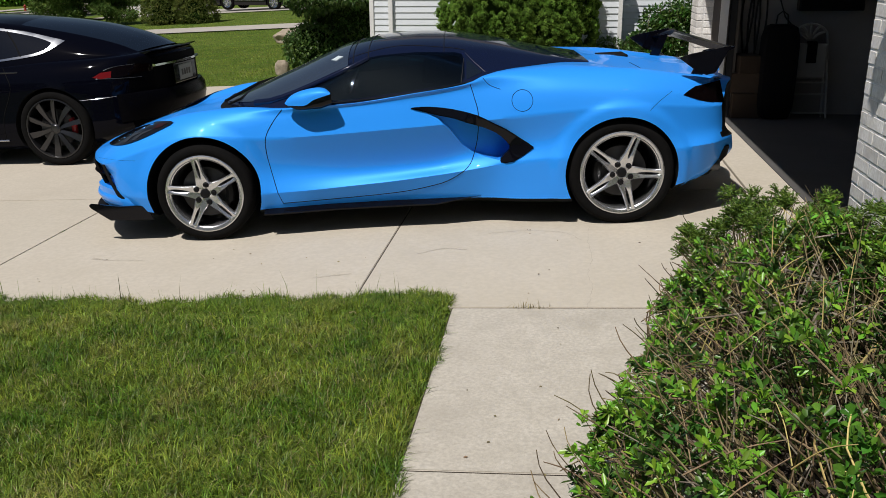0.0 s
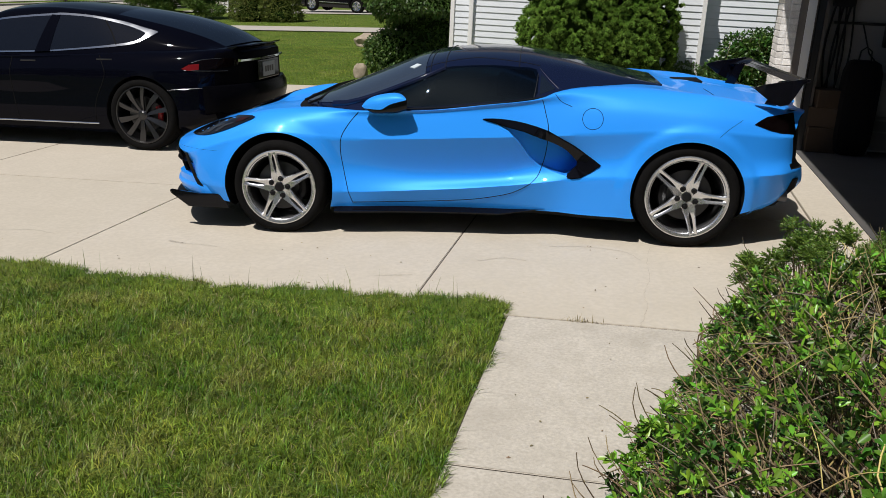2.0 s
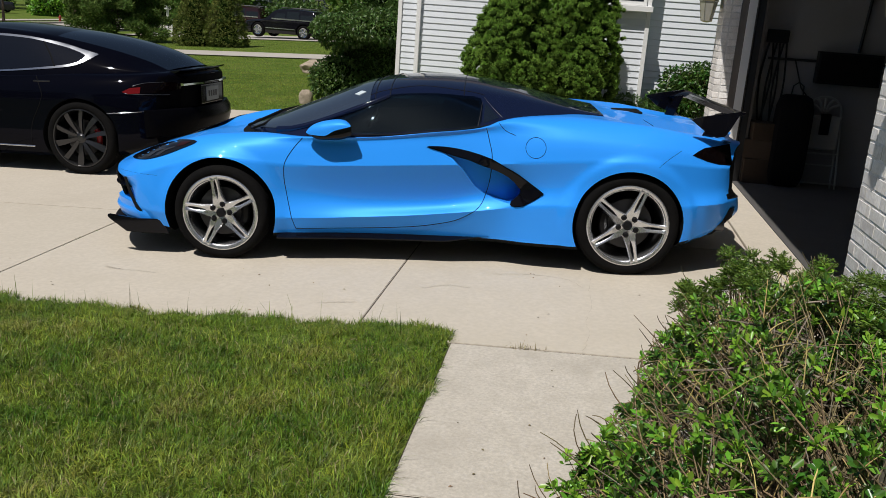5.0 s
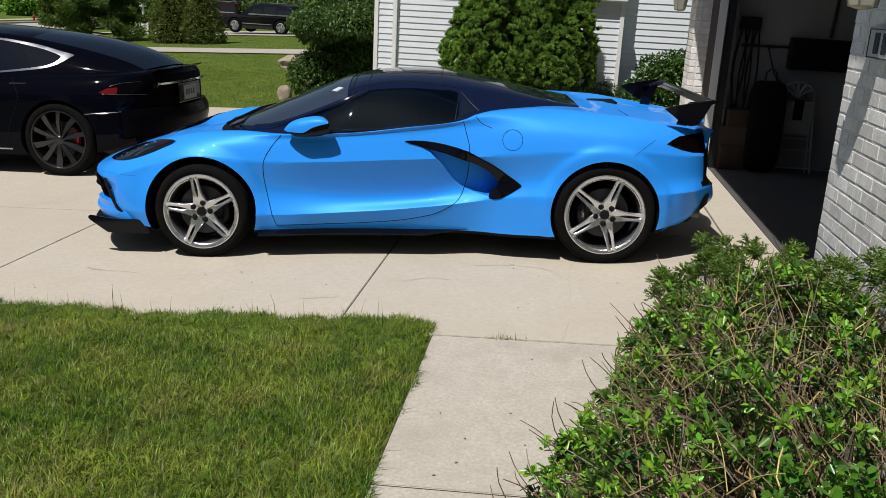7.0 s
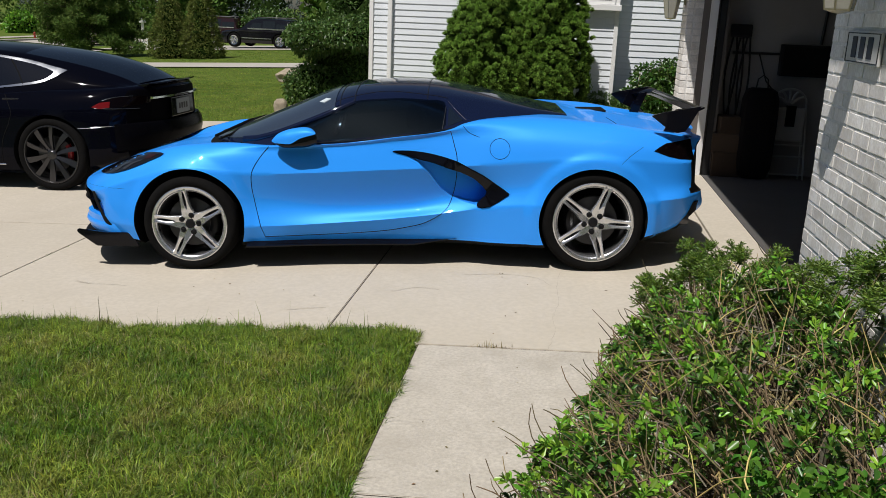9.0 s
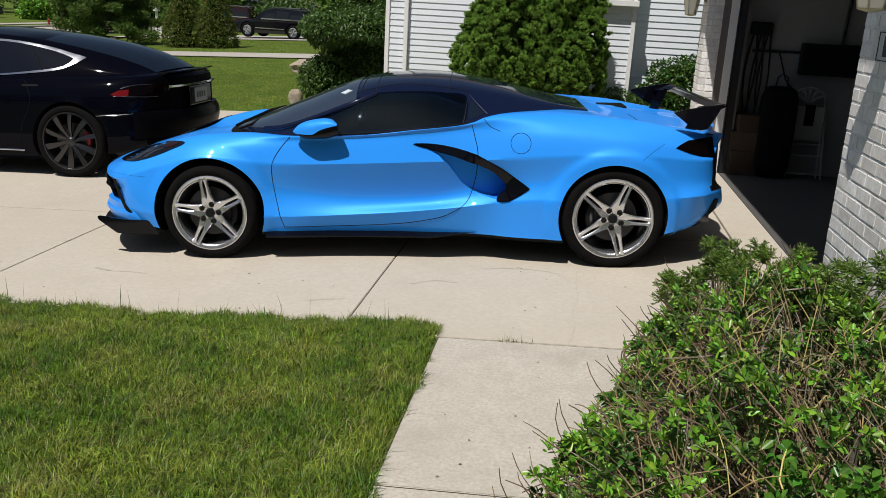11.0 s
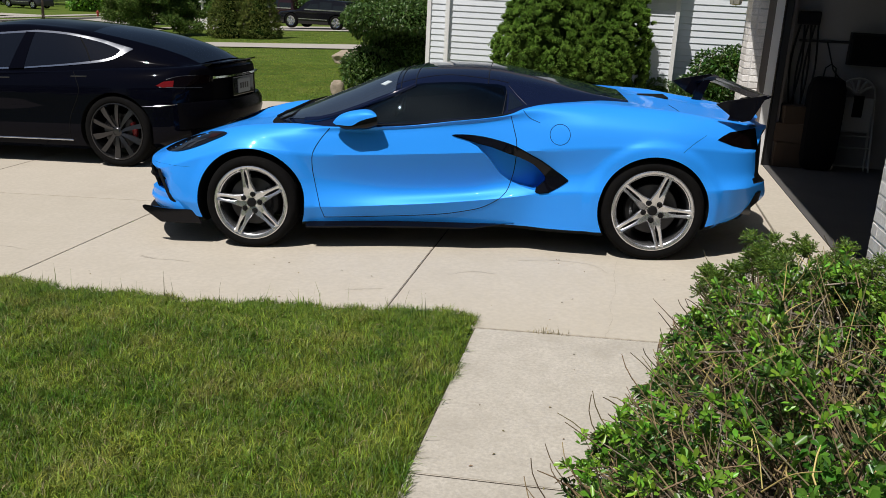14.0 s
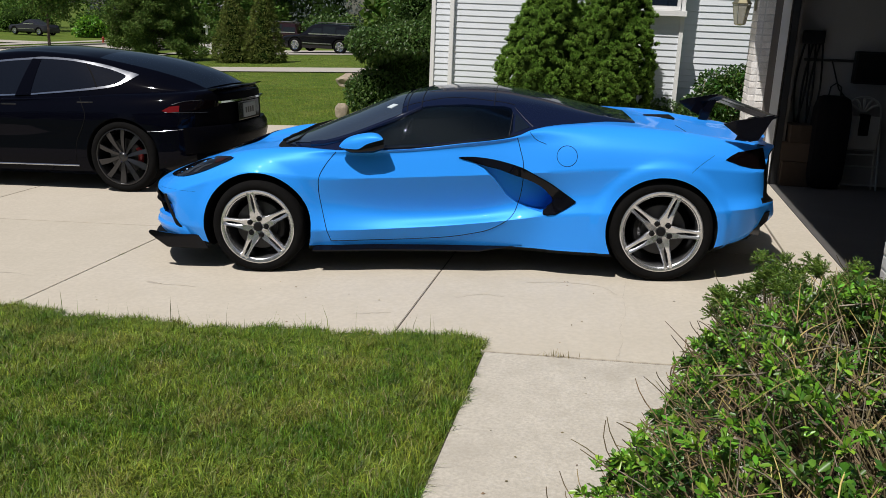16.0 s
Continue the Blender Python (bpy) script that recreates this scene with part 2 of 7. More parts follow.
M["alloy"] = material("machined_alloy", (0.72, 0.73, 0.755), 0.23, metal=0.9, second=(0.62, 0.63, 0.655), scale=30, fine=0.03)
M["grey_alloy"] = material("dark_grey_alloy", (0.060, 0.060, 0.064), 0.28, metal=0.85)
M["iron"] = material("brake_iron", (0.055, 0.055, 0.058), 0.45, metal=0.9)
# Darker than the alloy: shade inside the wheels is partly in this colour.
M["barrel"] = material("wheel_barrel", (0.09, 0.09, 0.095), 0.4, metal=0.8)
M["caliper_red"] = material("red_caliper", (0.30, 0.012, 0.015), 0.35)
M["chrome"] = material("chrome", (0.62, 0.64, 0.68), 0.14, metal=1.0)
M["plate"] = material("licence_plate", (0.14, 0.16, 0.17), 0.5)
M["sign_plate"] = material("sign_plate", (0.55, 0.54, 0.52), 0.5, second=(0.50, 0.49, 0.47), scale=20, fine=0.05)
M["crack"] = material("crack_dirt", (0.40, 0.357, 0.295), 0.95, second=(0.45, 0.405, 0.34), scale=30, fine=0.1)
M["scuff"] = material("concrete_scuff", (0.435, 0.388, 0.318), 0.9, second=(0.475, 0.428, 0.352), scale=40, fine=0.1)
M["ink"] = material("dark_ink", (0.012, 0.012, 0.014), 0.6)
M["sticker"] = material("sticker", (0.55, 0.62, 0.66), 0.5)
M["siding"] = material("white_vinyl_siding", (0.67, 0.705, 0.745), 0.55, second=(0.63, 0.665, 0.705), scale=3, fine=0.02, vary=0.02, bump=0.1, bump_scale=40)
M["trim"] = material("white_trim", (0.74, 0.74, 0.73), 0.5, second=(0.69, 0.69, 0.68), scale=4, fine=0.02)
M["taupe"] = material("taupe_trim", (0.145, 0.127, 0.116), 0.6, second=(0.12, 0.107, 0.097), scale=4, fine=0.05)
M["brick"] = material("grey_brick", (0.70, 0.66, 0.62), 0.9, second=(0.88, 0.865, 0.84), scale=11, fine=0.10, bump=0.45, bump_scale=60,
                      stretch=(1, 1, 0.6), vary=0.13, stain=(0.86, 0.845, 0.82), stain_scale=12, stain_amount=0.5)
M["mortar"] = material("mortar", (0.78, 0.765, 0.745), 0.95, second=(0.56, 0.545, 0.525), scale=20, fine=0.1, bump=0.6, bump_scale=150)
M["shingle"] = material("roof_shingle", (0.07, 0.065, 0.06), 0.9, second=(0.10, 0.09, 0.085), scale=3, fine=0.2)
# Indoor shade of the garage is partly put into the drywall colour.
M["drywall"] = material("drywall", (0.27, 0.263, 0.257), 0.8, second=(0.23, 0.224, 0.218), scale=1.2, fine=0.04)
M["cardboard"] = material("cardboard", (0.05, 0.03, 0.017), 0.8, second=(0.04, 0.025, 0.014), scale=6, fine=0.08)
M["black_cloth"] = material("black_cloth", (0.005, 0.005, 0.006), 0.9, spec=0.1)
# White chair enamel darkened in colour for the shade it stands in.
M["white_metal"] = material("white_enamel_metal", (0.30, 0.30, 0.29), 0.4)
M["lamp_glass"] = material("lamp_glass", (0.34, 0.33, 0.28), 0.15, coat=0.5)
M["brass"] = material("lamp_brass", (0.40, 0.36, 0.24), 0.35, metal=0.8)
M["stone"] = material("field_stone", (0.42, 0.35, 0.265), 0.9, second=(0.29, 0.235, 0.175), scale=7, fine=0.2, bump=1.0, bump_scale=30)
M["bark"] = material("bark", (0.075, 0.055, 0.042), 0.95, second=(0.11, 0.085, 0.065), scale=12, fine=0.2, bump=0.8, bump_scale=50)
M["twig"] = material("twig", (0.140, 0.104, 0.054), 0.85, second=(0.29, 0.225, 0.118), scale=18, fine=0.25, island=0.6)
M["dead_twig"] = material("dead_twig", (0.165, 0.138, 0.100), 0.9, second=(0.36, 0.312, 0.245), scale=25, fine=0.2, island=0.5)
M["green_twig"] = material("green_twig", (0.44, 0.345, 0.125), 0.7, island=0.4)
M["bush_leaf"] = material("bush_leaf", (0.040, 0.100, 0.014), 0.38, second=(0.066, 0.148, 0.020), scale=9, fine=0.1, island=0.6, translucent=0.10)
M["bush_young"] = material("young_leaf", (0.148, 0.312, 0.028), 0.36, island=0.5, translucent=0.16)
M["weed"] = material("weed_leaf", (0.36, 0.55, 0.10), 0.45, second=(0.42, 0.60, 0.13), scale=30, fine=0.06, translucent=0.4)
M["boxwood"] = material("boxwood_leaf", (0.070, 0.190, 0.022), 0.2, second=(0.11, 0.25, 0.03), scale=9, fine=0.1, island=0.4, translucent=0.25)
M["yew"] = material("yew_needle", (0.120, 0.215, 0.030), 0.45, second=(0.175, 0.270, 0.045), scale=10, fine=0.1, island=0.5, translucent=0.25)
M["spruce"] = material("evergreen_leaf", (0.142, 0.285, 0.036), 0.6, second=(0.215, 0.345, 0.056), scale=3, fine=0.1, island=0.30, translucent=0.12, spec=0.2)
# Dark cores under the leaves: shade between the clumps is in their colour.
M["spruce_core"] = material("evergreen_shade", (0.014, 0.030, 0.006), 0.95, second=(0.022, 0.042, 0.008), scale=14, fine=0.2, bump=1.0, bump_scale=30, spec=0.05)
M["spruce_mass"] = material("evergreen_clump_shade", (0.040, 0.074, 0.012), 0.95, second=(0.018, 0.036, 0.006), scale=14, fine=0.2, bump=1.0, bump_scale=30, spec=0.05)
M["shrub"] = material("shrub_leaf", (0.062, 0.130, 0.026), 0.40, second=(0.095, 0.165, 0.036), scale=4, fine=0.1, island=0.5, translucent=0.25)
M["pine"] = material("pine_needle", (0.085, 0.145, 0.030), 0.65, second=(0.125, 0.190, 0.042), scale=1.5, fine=0.1, island=0.45, translucent=0.2, spec=0.15)
M["juniper"] = material("juniper_leaf", (0.092, 0.128, 0.026), 0.7, second=(0.150, 0.165, 0.038), scale=2, fine=0.1, island=0.45, translucent=0.2, spec=0.15)
M["tree"] = material("tree_leaf", (0.072, 0.145, 0.024), 0.6, second=(0.105, 0.180, 0.034), scale=0.8, fine=0.1, island=0.5, translucent=0.3, spec=0.15)
M["bluespruce"] = material("blue_spruce_needle", (0.075, 0.100, 0.090), 0.7, island=0.3)
M["maple_red"] = material("dark_red_leaf", (0.070, 0.020, 0.022), 0.6, island=0.4)
M["hydrant"] = material("red_hydrant", (0.30, 0.03, 0.02), 0.5)
M["dark_red_car"] = material("dark_maroon_paint", (0.022, 0.009, 0.011), 0.05)
M["grey_car"] = material("near_black_paint", (0.006, 0.006, 0.008), 0.05)

# ---- ground ----
def sheet(name, x0, x1, y0, y1, lift, mat, label, category, nx=2, ny=2, jag=0.0):
    """A level strip that follows the ground."""
    xs, ys = np.linspace(x0, x1, nx), np.linspace(y0, y1, ny)
    gx, gy = np.meshgrid(xs, ys)
    v = np.stack([gx, gy, gz_arr(gx) + lift], -1).reshape(-1, 3)
    i = np.arange(nx * ny).reshape(ny, nx)
    f = np.stack([i[:-1, :-1], i[:-1, 1:], i[1:, 1:], i[1:, :-1]], -1).reshape(-1, 4)
    return tagged(raw(name, v, f, mat), label, category, kind="structure")


gxs = np.concatenate([np.linspace(-900, -60, 10), np.linspace(-58, 14, 73), np.linspace(20, 900, 10)])
gys = np.concatenate([np.linspace(-900, -30, 10), np.linspace(-28, 90, 60), np.linspace(100, 900, 10)])
gx, gy = np.meshgrid(gxs, gys)
gi = np.arange(gx.size).reshape(gx.shape)
ground_z = gz_arr(np.minimum(gx, 14)) - 0.02
tagged(raw("ground", np.stack([gx, gy, ground_z], -1).reshape(-1, 3),
           np.stack([gi[:-1, :-1], gi[:-1, 1:], gi[1:, 1:], gi[1:, :-1]], -1).reshape(-1, 4), M["turf"]),
       "green mown lawn sloping down to the street", "lawn", kind="structure")

# the driveway: concrete slabs with recessed joints
driveway = tagged(raw("driveway", [(-14.6, -2.26, gz(-14.6) - 0.004), (2.39, -2.26, gz(2.39) - 0.004), (2.39, 7.4, gz(2.39) - 0.004), (-14.6, 7.4, gz(-14.6) - 0.004)],
                      np.array([[0, 1, 2, 3]]), M["soil"]), "pale concrete driveway of large jointed slabs", "driveway", kind="structure")


def slab_mesh(name, w, d, mat, thick=0.09):
    bm = boxed(0, 0, -thick, w, d, 0)
    es = [e for e in bm.edges if all(v.co.z > -0.001 for v in e.verts)]
    bmesh.ops.bevel(bm, geom=es, offset=0.0035, segments=2, affect="EDGES")
    me = bpy.data.meshes.new(name)
    bm.to_mesh(me)
    bm.free()
    me.materials.append(mat)
    return me


def slabs(parent, xs, ys, mat, gap=0.0028):
    cache = {}
    for x0, x1 in zip(xs, xs[1:]):
        for y0, y1 in zip(ys, ys[1:]):
            key = (round(x1 - x0, 3), round(y1 - y0, 3))
            if key not in cache:
                cache[key] = slab_mesh("slab", key[0] - 2 * gap, key[1] - 2 * gap, mat)
            ob = new("slab", cache[key])
            ob.matrix_world = Matrix.Translation((x0 + gap, y0 + gap, gz(x0 + gap))) @ TILT
            ob.parent = parent


slabs(driveway, [-14.6, -12.16, -9.73, -7.3, -4.89, -2.46, -0.017, 2.405], [-2.272, 0.065, 2.5, 4.95, 7.4], M["concrete"])
walkway = tagged(raw("walkway", [(0.52, -8.2, gz(0.52) - 0.004), (1.72, -8.2, gz(1.72) - 0.004), (1.72, -2.25, gz(1.72) - 0.004), (0.52, -2.25, gz(0.52) - 0.004)],
                     np.array([[0, 1, 2, 3]]), M["soil"]), "weathered concrete front walk beside the lawn", "walkway", kind="structure")
slabs(walkway, [0.52, 1.72], [-8.2, -6.75, -5.27, -3.775, -2.275], M["walk"], 0.0045)
sheet("planting_bed", 1.72, 2.42, -9.0, -2.28, -0.004, M["soil"], "dark mulch bed below the shrubs at the brick wall", "bed", 3, 12)

# far strips: the neighbour's driveway, the pavement and the street
sheet("neighbour_driveway", -23.6, 3.0, 23.0, 25.9, 0.02, M["street"], "pale concrete driveway across the neighbouring lawn", "driveway", 30, 2)
sheet("far_driveway", -23.6, -2.0, 39.6, 46.5, 0.02, M["street"], "pale concrete driveway under the parked dark SUV", "driveway", 30, 2)
sheet("pavement", -25.2, -23.6, -60, 130, 0.025, M["street"], "pale concrete pavement along the street", "pavement", 2, 40)
sheet("street", -37.0, -28.4, -200, 230, 0.0, M["street"], "pale grey residential street", "street", 4, 60)
for kx in (-28.4, -37.2):
    v = []
    for y in np.linspace(-200, 230, 80):
        v += [(kx, y, gz(kx) - 0.05), (kx, y, gz(kx) + 0.13), (kx + 0.2, y, gz(kx) + 0.13), (kx + 0.2, y, gz(kx) - 0.05)]
    i = np.arange(79)[:, None] * 4
    f = np.concatenate([i + np.array([[a, a + 4, a + 5, a + 1]]) for a in range(3)])
    tagged(raw("kerb", v, f, M["street"]), "raised concrete street kerb", "kerb", kind="structure")
sheet("far_pavement", -42.0, -40.5, -60, 230, 0.025, M["street"], "pale pavement across the street", "pavement", 2, 40)
sheet("far_side_driveway", -70, -42.0, 50.5, 54.0, 0.03, M["street"], "pale concrete driveway under the parked sedan", "driveway", 10, 2)

# ---- garage: brick front, wide open doorway ----
GF = 2.40      # brick face
GD = 2.70      # door line
FLOOR = 0.118
Y0, Y1 = -2.165, 3.12     # doorway
TOP = 2.28
BW, BH, JT = 0.203, 0.0677, 0.010
random.seed(5)


def brick_mesh(w, h=BH - JT, d=0.06):
    bm = boxed(0, 0, 0, d, w, h)
    bmesh.ops.bevel(bm, geom=list(bm.edges), offset=0.0035, segments=1, affect="EDGES")
    for v in bm.verts:
        v.co += Vector((random.uniform(-.4, .4), random.uniform(-1, 1), random.uniform(-1, 1))) * 0.0022
    me = bpy.data.meshes.new("brick")
    bm.to_mesh(me)
    bm.free()
    me.materials.append(M["brick"])
    return me


FULL = [brick_mesh(BW - JT) for _ in range(5)]
HALF = [brick_mesh(BW / 2 - JT) for _ in range(3)]


def wall_bricks(parent, ya, yb, za, zb, face, singles, turn=False):
    """Running bond on a face towards -x (or, turned, towards -y). The bricks in the singles box are pieces, the rest one mesh."""
    rest = []
    n = 0
    for row in range(int(round((zb - za) / BH))):
        z = za + row * BH
        y = yb
        k = row % 2
        while y > ya + 0.02:
            w = BW / 2 if k else BW
            k = 0
            w = min(w, y - ya)
            pool = HALF if w < BW * 0.75 else FULL
            me = pool[random.randrange(len(pool))]
            full = BW / 2 if pool is HALF else BW
            sc = (w - JT) / (full - JT)
            out = random.uniform(-0.0008, 0.0012)
            if turn:
                m = Matrix.Translation((y, face - out, z)) @ Matrix.Rotation(radians(90), 4, "Z") @ Matrix.Diagonal((1, sc, 1, 1))
            else:
                m = Matrix.Translation((face - out, y - w + JT / 2, z)) @ Matrix.Diagonal((1, sc, 1, 1))
            inside = singles[0] <= y <= singles[1] and singles[2] <= z <= singles[3]
            if inside and n < 290:
                ob = new("brick", me)
                ob.matrix_world = m
                ob.parent = parent
                n += 1
            else:
                rest.append((me, m))
            y -= w
    if rest:
        bm = bmesh.new()
        for me, m in rest:
            old = len(bm.verts)
            bm.from_mesh(me)
            bm.verts.ensure_lookup_table()
            for v in bm.verts[old:]:
                v.co = m @ v.co
        ob = part("upper_bricks", bm, M["brick"], parent)
        tagged(ob, kind="stuff")


wall_near = tagged(part("wall_garage_near", boxed(GF + 0.0022, -9.0, -0.2, GD + 0.05, Y0 - 0.006, 3.0), M["mortar"]),
                   "grey-white textured brick garage front beside the doorway", "wall", kind="structure")
wall_far = tagged(part("wall_garage_far", boxed(GF + 0.006, Y1 + 0.012, -0.2, GD + 0.02, 3.55, 3.0), M["mortar"]),
                  "narrow grey-white brick pier beside the garage doorway", "wall", kind="structure")
header = tagged(part("wall_garage_header", boxed(GF + 0.006, Y0 - 0.006, TOP, GD + 0.02, Y1 + 0.012, 3.0), M["mortar"]),
                "grey-white brick wall above the garage doorway", "wall", kind="structure")

# garage shell
tagged(part("garage_apron", boxed(GF + 0.006, Y0 - 0.01, -0.2, GD + 0.03, Y1 + 0.01, FLOOR, 0.004), M["concrete"]), "pale concrete apron under the garage door line", "apron", kind="structure")
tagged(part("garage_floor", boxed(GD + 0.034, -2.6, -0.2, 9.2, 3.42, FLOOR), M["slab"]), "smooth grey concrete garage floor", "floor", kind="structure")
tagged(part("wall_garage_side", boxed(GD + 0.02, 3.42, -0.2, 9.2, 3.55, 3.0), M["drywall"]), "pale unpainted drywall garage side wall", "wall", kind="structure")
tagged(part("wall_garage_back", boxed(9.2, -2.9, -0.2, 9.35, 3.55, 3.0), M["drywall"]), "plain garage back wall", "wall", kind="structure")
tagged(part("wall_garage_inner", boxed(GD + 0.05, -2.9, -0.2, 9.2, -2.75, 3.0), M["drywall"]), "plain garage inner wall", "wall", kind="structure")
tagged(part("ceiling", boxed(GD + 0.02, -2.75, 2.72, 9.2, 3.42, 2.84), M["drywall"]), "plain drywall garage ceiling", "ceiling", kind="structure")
roof = thing("garage_roof", Matrix(), "dark shingled garage roof with white gutter", "roof", kind="structure")
bm = bmesh.new()
e = [(2.16, 2.86), (6.2, 4.6), (10.2, 2.9)]
lo = [bm.verts.new((x, -9.4, z)) for x, z in e] + [bm.verts.new((x, -9.4, z + 0.14)) for x, z in e[::-1]]
hi = [bm.verts.new((v.co.x, 3.95, v.co.z)) for v in lo]
bm.faces.new(lo), bm.faces.new(hi[::-1])
for i in range(6):
    bm.faces.new((lo[i], hi[i], hi[(i + 1) % 6], lo[(i + 1) % 6]))
bmesh.ops.recalc_face_normals(bm, faces=bm.faces)
part("shingles", bm, M["shingle"], roof)
part("soffit", boxed(2.2, -9.3, 2.82, 9.9, 3.9, 2.85), M["trim"], roof)
part("gutter", prism([(2.04, 2.98), (2.04, 2.90), (2.08, 2.86), (2.18, 2.86), (2.18, 2.98), (2.16, 2.98), (2.16, 2.88), (2.09, 2.88), (2.06, 2.91), (2.06, 2.98)], -9.4, 3.95), M["trim"], roof, "white metal gutter")

# door frame and the door, rolled up under the ceiling
frame_thing = thing("garage_door_frame", Matrix(), "taupe and white garage door frame, door rolled up", "door frame", kind="structure")
part("reveal_far", boxed(GF + 0.16, Y1 - 0.022, FLOOR, GD - 0.07, Y1 + 0.010, TOP), M["taupe"], frame_thing, "taupe painted reveal board")
part("stop_far", boxed(GD - 0.072, Y1 - 0.05, FLOOR, GD + 0.005, Y1 + 0.008, TOP), M["trim"], frame_thing, "white vinyl door stop")
part("track_far", boxed(GD + 0.03, Y1 - 0.01, FLOOR, GD + 0.10, Y1 + 0.03, 2.4, 0.004), M["iron"], frame_thing, "dark metal door track")
part("jamb_far", boxed(GD + 0.006, Y1 + 0.012, FLOOR, GD + 0.13, Y1 + 0.30, 2.6), M["taupe"], frame_thing)
part("stop_near", boxed(GD - 0.072, Y0 - 0.005, FLOOR, GD + 0.005, Y0 + 0.05, TOP), M["trim"], frame_thing)
part("stop_top", boxed(GD - 0.072, Y0 + 0.055, TOP - 0.06, GD + 0.005, Y1 - 0.055, TOP - 0.004), M["trim"], frame_thing)
for k in range(4):
    part("door_panel", boxed(GD + 0.25 + k * 0.55, Y0 + 0.05, 2.46, GD + 0.78 + k * 0.55, Y1 - 0.08, 2.50, 0.006), M["trim"], frame_thing)

# ---- the neighbouring house with white lap siding ----
HX, HY = -2.19, 8.50
LAP = 0.1018
house = thing("house", Matrix(), "white vinyl-sided house behind the driveway", "house")
part("wall", boxed(HX + 0.03, HY + 0.03, -0.3, 9.5, HY + 7.5, 3.1), M["siding"], house)
part("foundation", boxed(HX + 0.04, HY + 0.012, -0.4, 9.4, HY + 0.2, 0.10), M["slab"], house, "grey concrete foundation")
BAY = 0.42     # the bay stands this far before the wall


def lap_mesh(x0, x1):
    bm = bmesh.new()
    prof = [(0.030, LAP + 0.012), (0.016, LAP + 0.012), (0.0, 0.006), (0.003, 0.0), (0.030, 0.0)]
    a = [bm.verts.new((x0, y, z)) for y, z in prof]
    b = [bm.verts.new((x1, y, z)) for y, z in prof]
    bm.faces.new(a), bm.faces.new(b[::-1])
    for i in range(5):
        bm.faces.new((a[i], b[i], b[(i + 1) % 5], a[(i + 1) % 5]))
    bmesh.ops.recalc_face_normals(bm, faces=bm.faces)
    me = bpy.data.meshes.new("siding_board")
    bm.to_mesh(me)
    bm.free()
    me.materials.append(M["siding"])
    return me


laps = [(lap_mesh(HX + 0.05, 0.15), HY), (lap_mesh(0.22, 1.90), HY - BAY), (lap_mesh(1.97, 9.4), HY)]
for k in range(29):
    for me, yk in laps:
        ob = new("siding_board", me)
        ob.location = (0, yk, 0.10 + k * LAP)
        ob.parent = house
part("corner_trim", boxed(HX - 0.02, HY - 0.022, 0.05, HX + 0.05, HY + 0.09, 3.05, 0.004), M["trim"], house, "white corner trim")
part("bay_wall", boxed(0.16, HY - BAY + 0.03, 0.0, 1.955, HY + 0.028, 3.04), M["siding"], house, "white sided bay before the wall")
part("corner_trim", boxed(1.90, HY - BAY - 0.022, 0.08, 1.968, HY - BAY + 0.05, 3.0, 0.004), M["trim"], house, "white vertical trim board")
bm = boxed(HX + 0.31, HY - 0.075, 0.12, HX + 0.385, HY - 0.018, 3.0, 0.012, 2)
part("downspout", bm, M["trim"], house, "white metal downspout")
part("window_box", boxed(1.02, HY - BAY - 0.15, 1.84, 1.99, HY - BAY - 0.004, 1.93, 0.006), M["trim"], house, "white window sill band")
win = part("window", boxed(1.06, HY - BAY - 0.05, 1.934, 1.89, HY - BAY - 0.004, 2.75, 0.004), M["trim"], house, "white framed window")
part("pane", boxed(1.12, HY - BAY - 0.054, 2.0, 1.83, HY - BAY - 0.051, 2.69), M["glass"], win)
bm = bmesh.new()
e = [(HY - 0.45, 3.05), (HY + 3.8, 5.0), (HY + 8.0, 3.05)]
lo = [bm.verts.new((HX - 0.4, y, z)) for y, z in e] + [bm.verts.new((HX - 0.4, y, z + 0.16)) for y, z in e[::-1]]
hi = [bm.verts.new((9.9, v.co.y, v.co.z)) for v in lo]
bm.faces.new(lo), bm.faces.new(hi[::-1])
for i in range(6):
    bm.faces.new((lo[i], hi[i], hi[(i + 1) % 6], lo[(i + 1) % 6]))
bmesh.ops.recalc_face_normals(bm, faces=bm.faces)
part("roof", bm, M["shingle"], house, "dark shingle roof")

# ---- cars ----
from mathutils.bvhtree import BVHTree


def loft_grid(stations, section):
    """Rings of points, mirrored to both sides: section(x) gives one side, from the bottom's middle to the top's."""
    rings = []
    for x in stations:
        half = section(x)
        rings.append([Vector(p) for p in half] + [Vector((p[0], -p[1], p[2])) for p in half[-2:0:-1]])
    return rings


def loft_mesh(rings, pick=None, caps=True):
    """pick(i, j): which part the face between rings i, i+1 and points j, j+1 belongs to."""
    parts = {}
    n = len(rings[0])
    for i in range(len(rings) - 1):
        for j in range(n):
            key = pick(i, j) if pick else "all"
            if key is None:
                continue
            if key not in parts:
                parts[key] = (bmesh.new(), {})
            bm, seen = parts[key]
            idx = ((i, j), (i, (j + 1) % n), (i + 1, (j + 1) % n), (i + 1, j))
            vs = []
            for k in idx:
                if k not in seen:
                    seen[k] = bm.verts.new(rings[k[0]][k[1]])
                vs.append(seen[k])
            bm.faces.new(vs)
    if caps and not pick:
        bm, seen = parts["all"]
        bm.faces.new([seen[(0, j)] for j in range(n)][::-1])
        bm.faces.new([seen[(len(rings) - 1, j)] for j in range(n)])
        bmesh.ops.recalc_face_normals(bm, faces=bm.faces)
    return {k: v[0] for k, v in parts.items()}


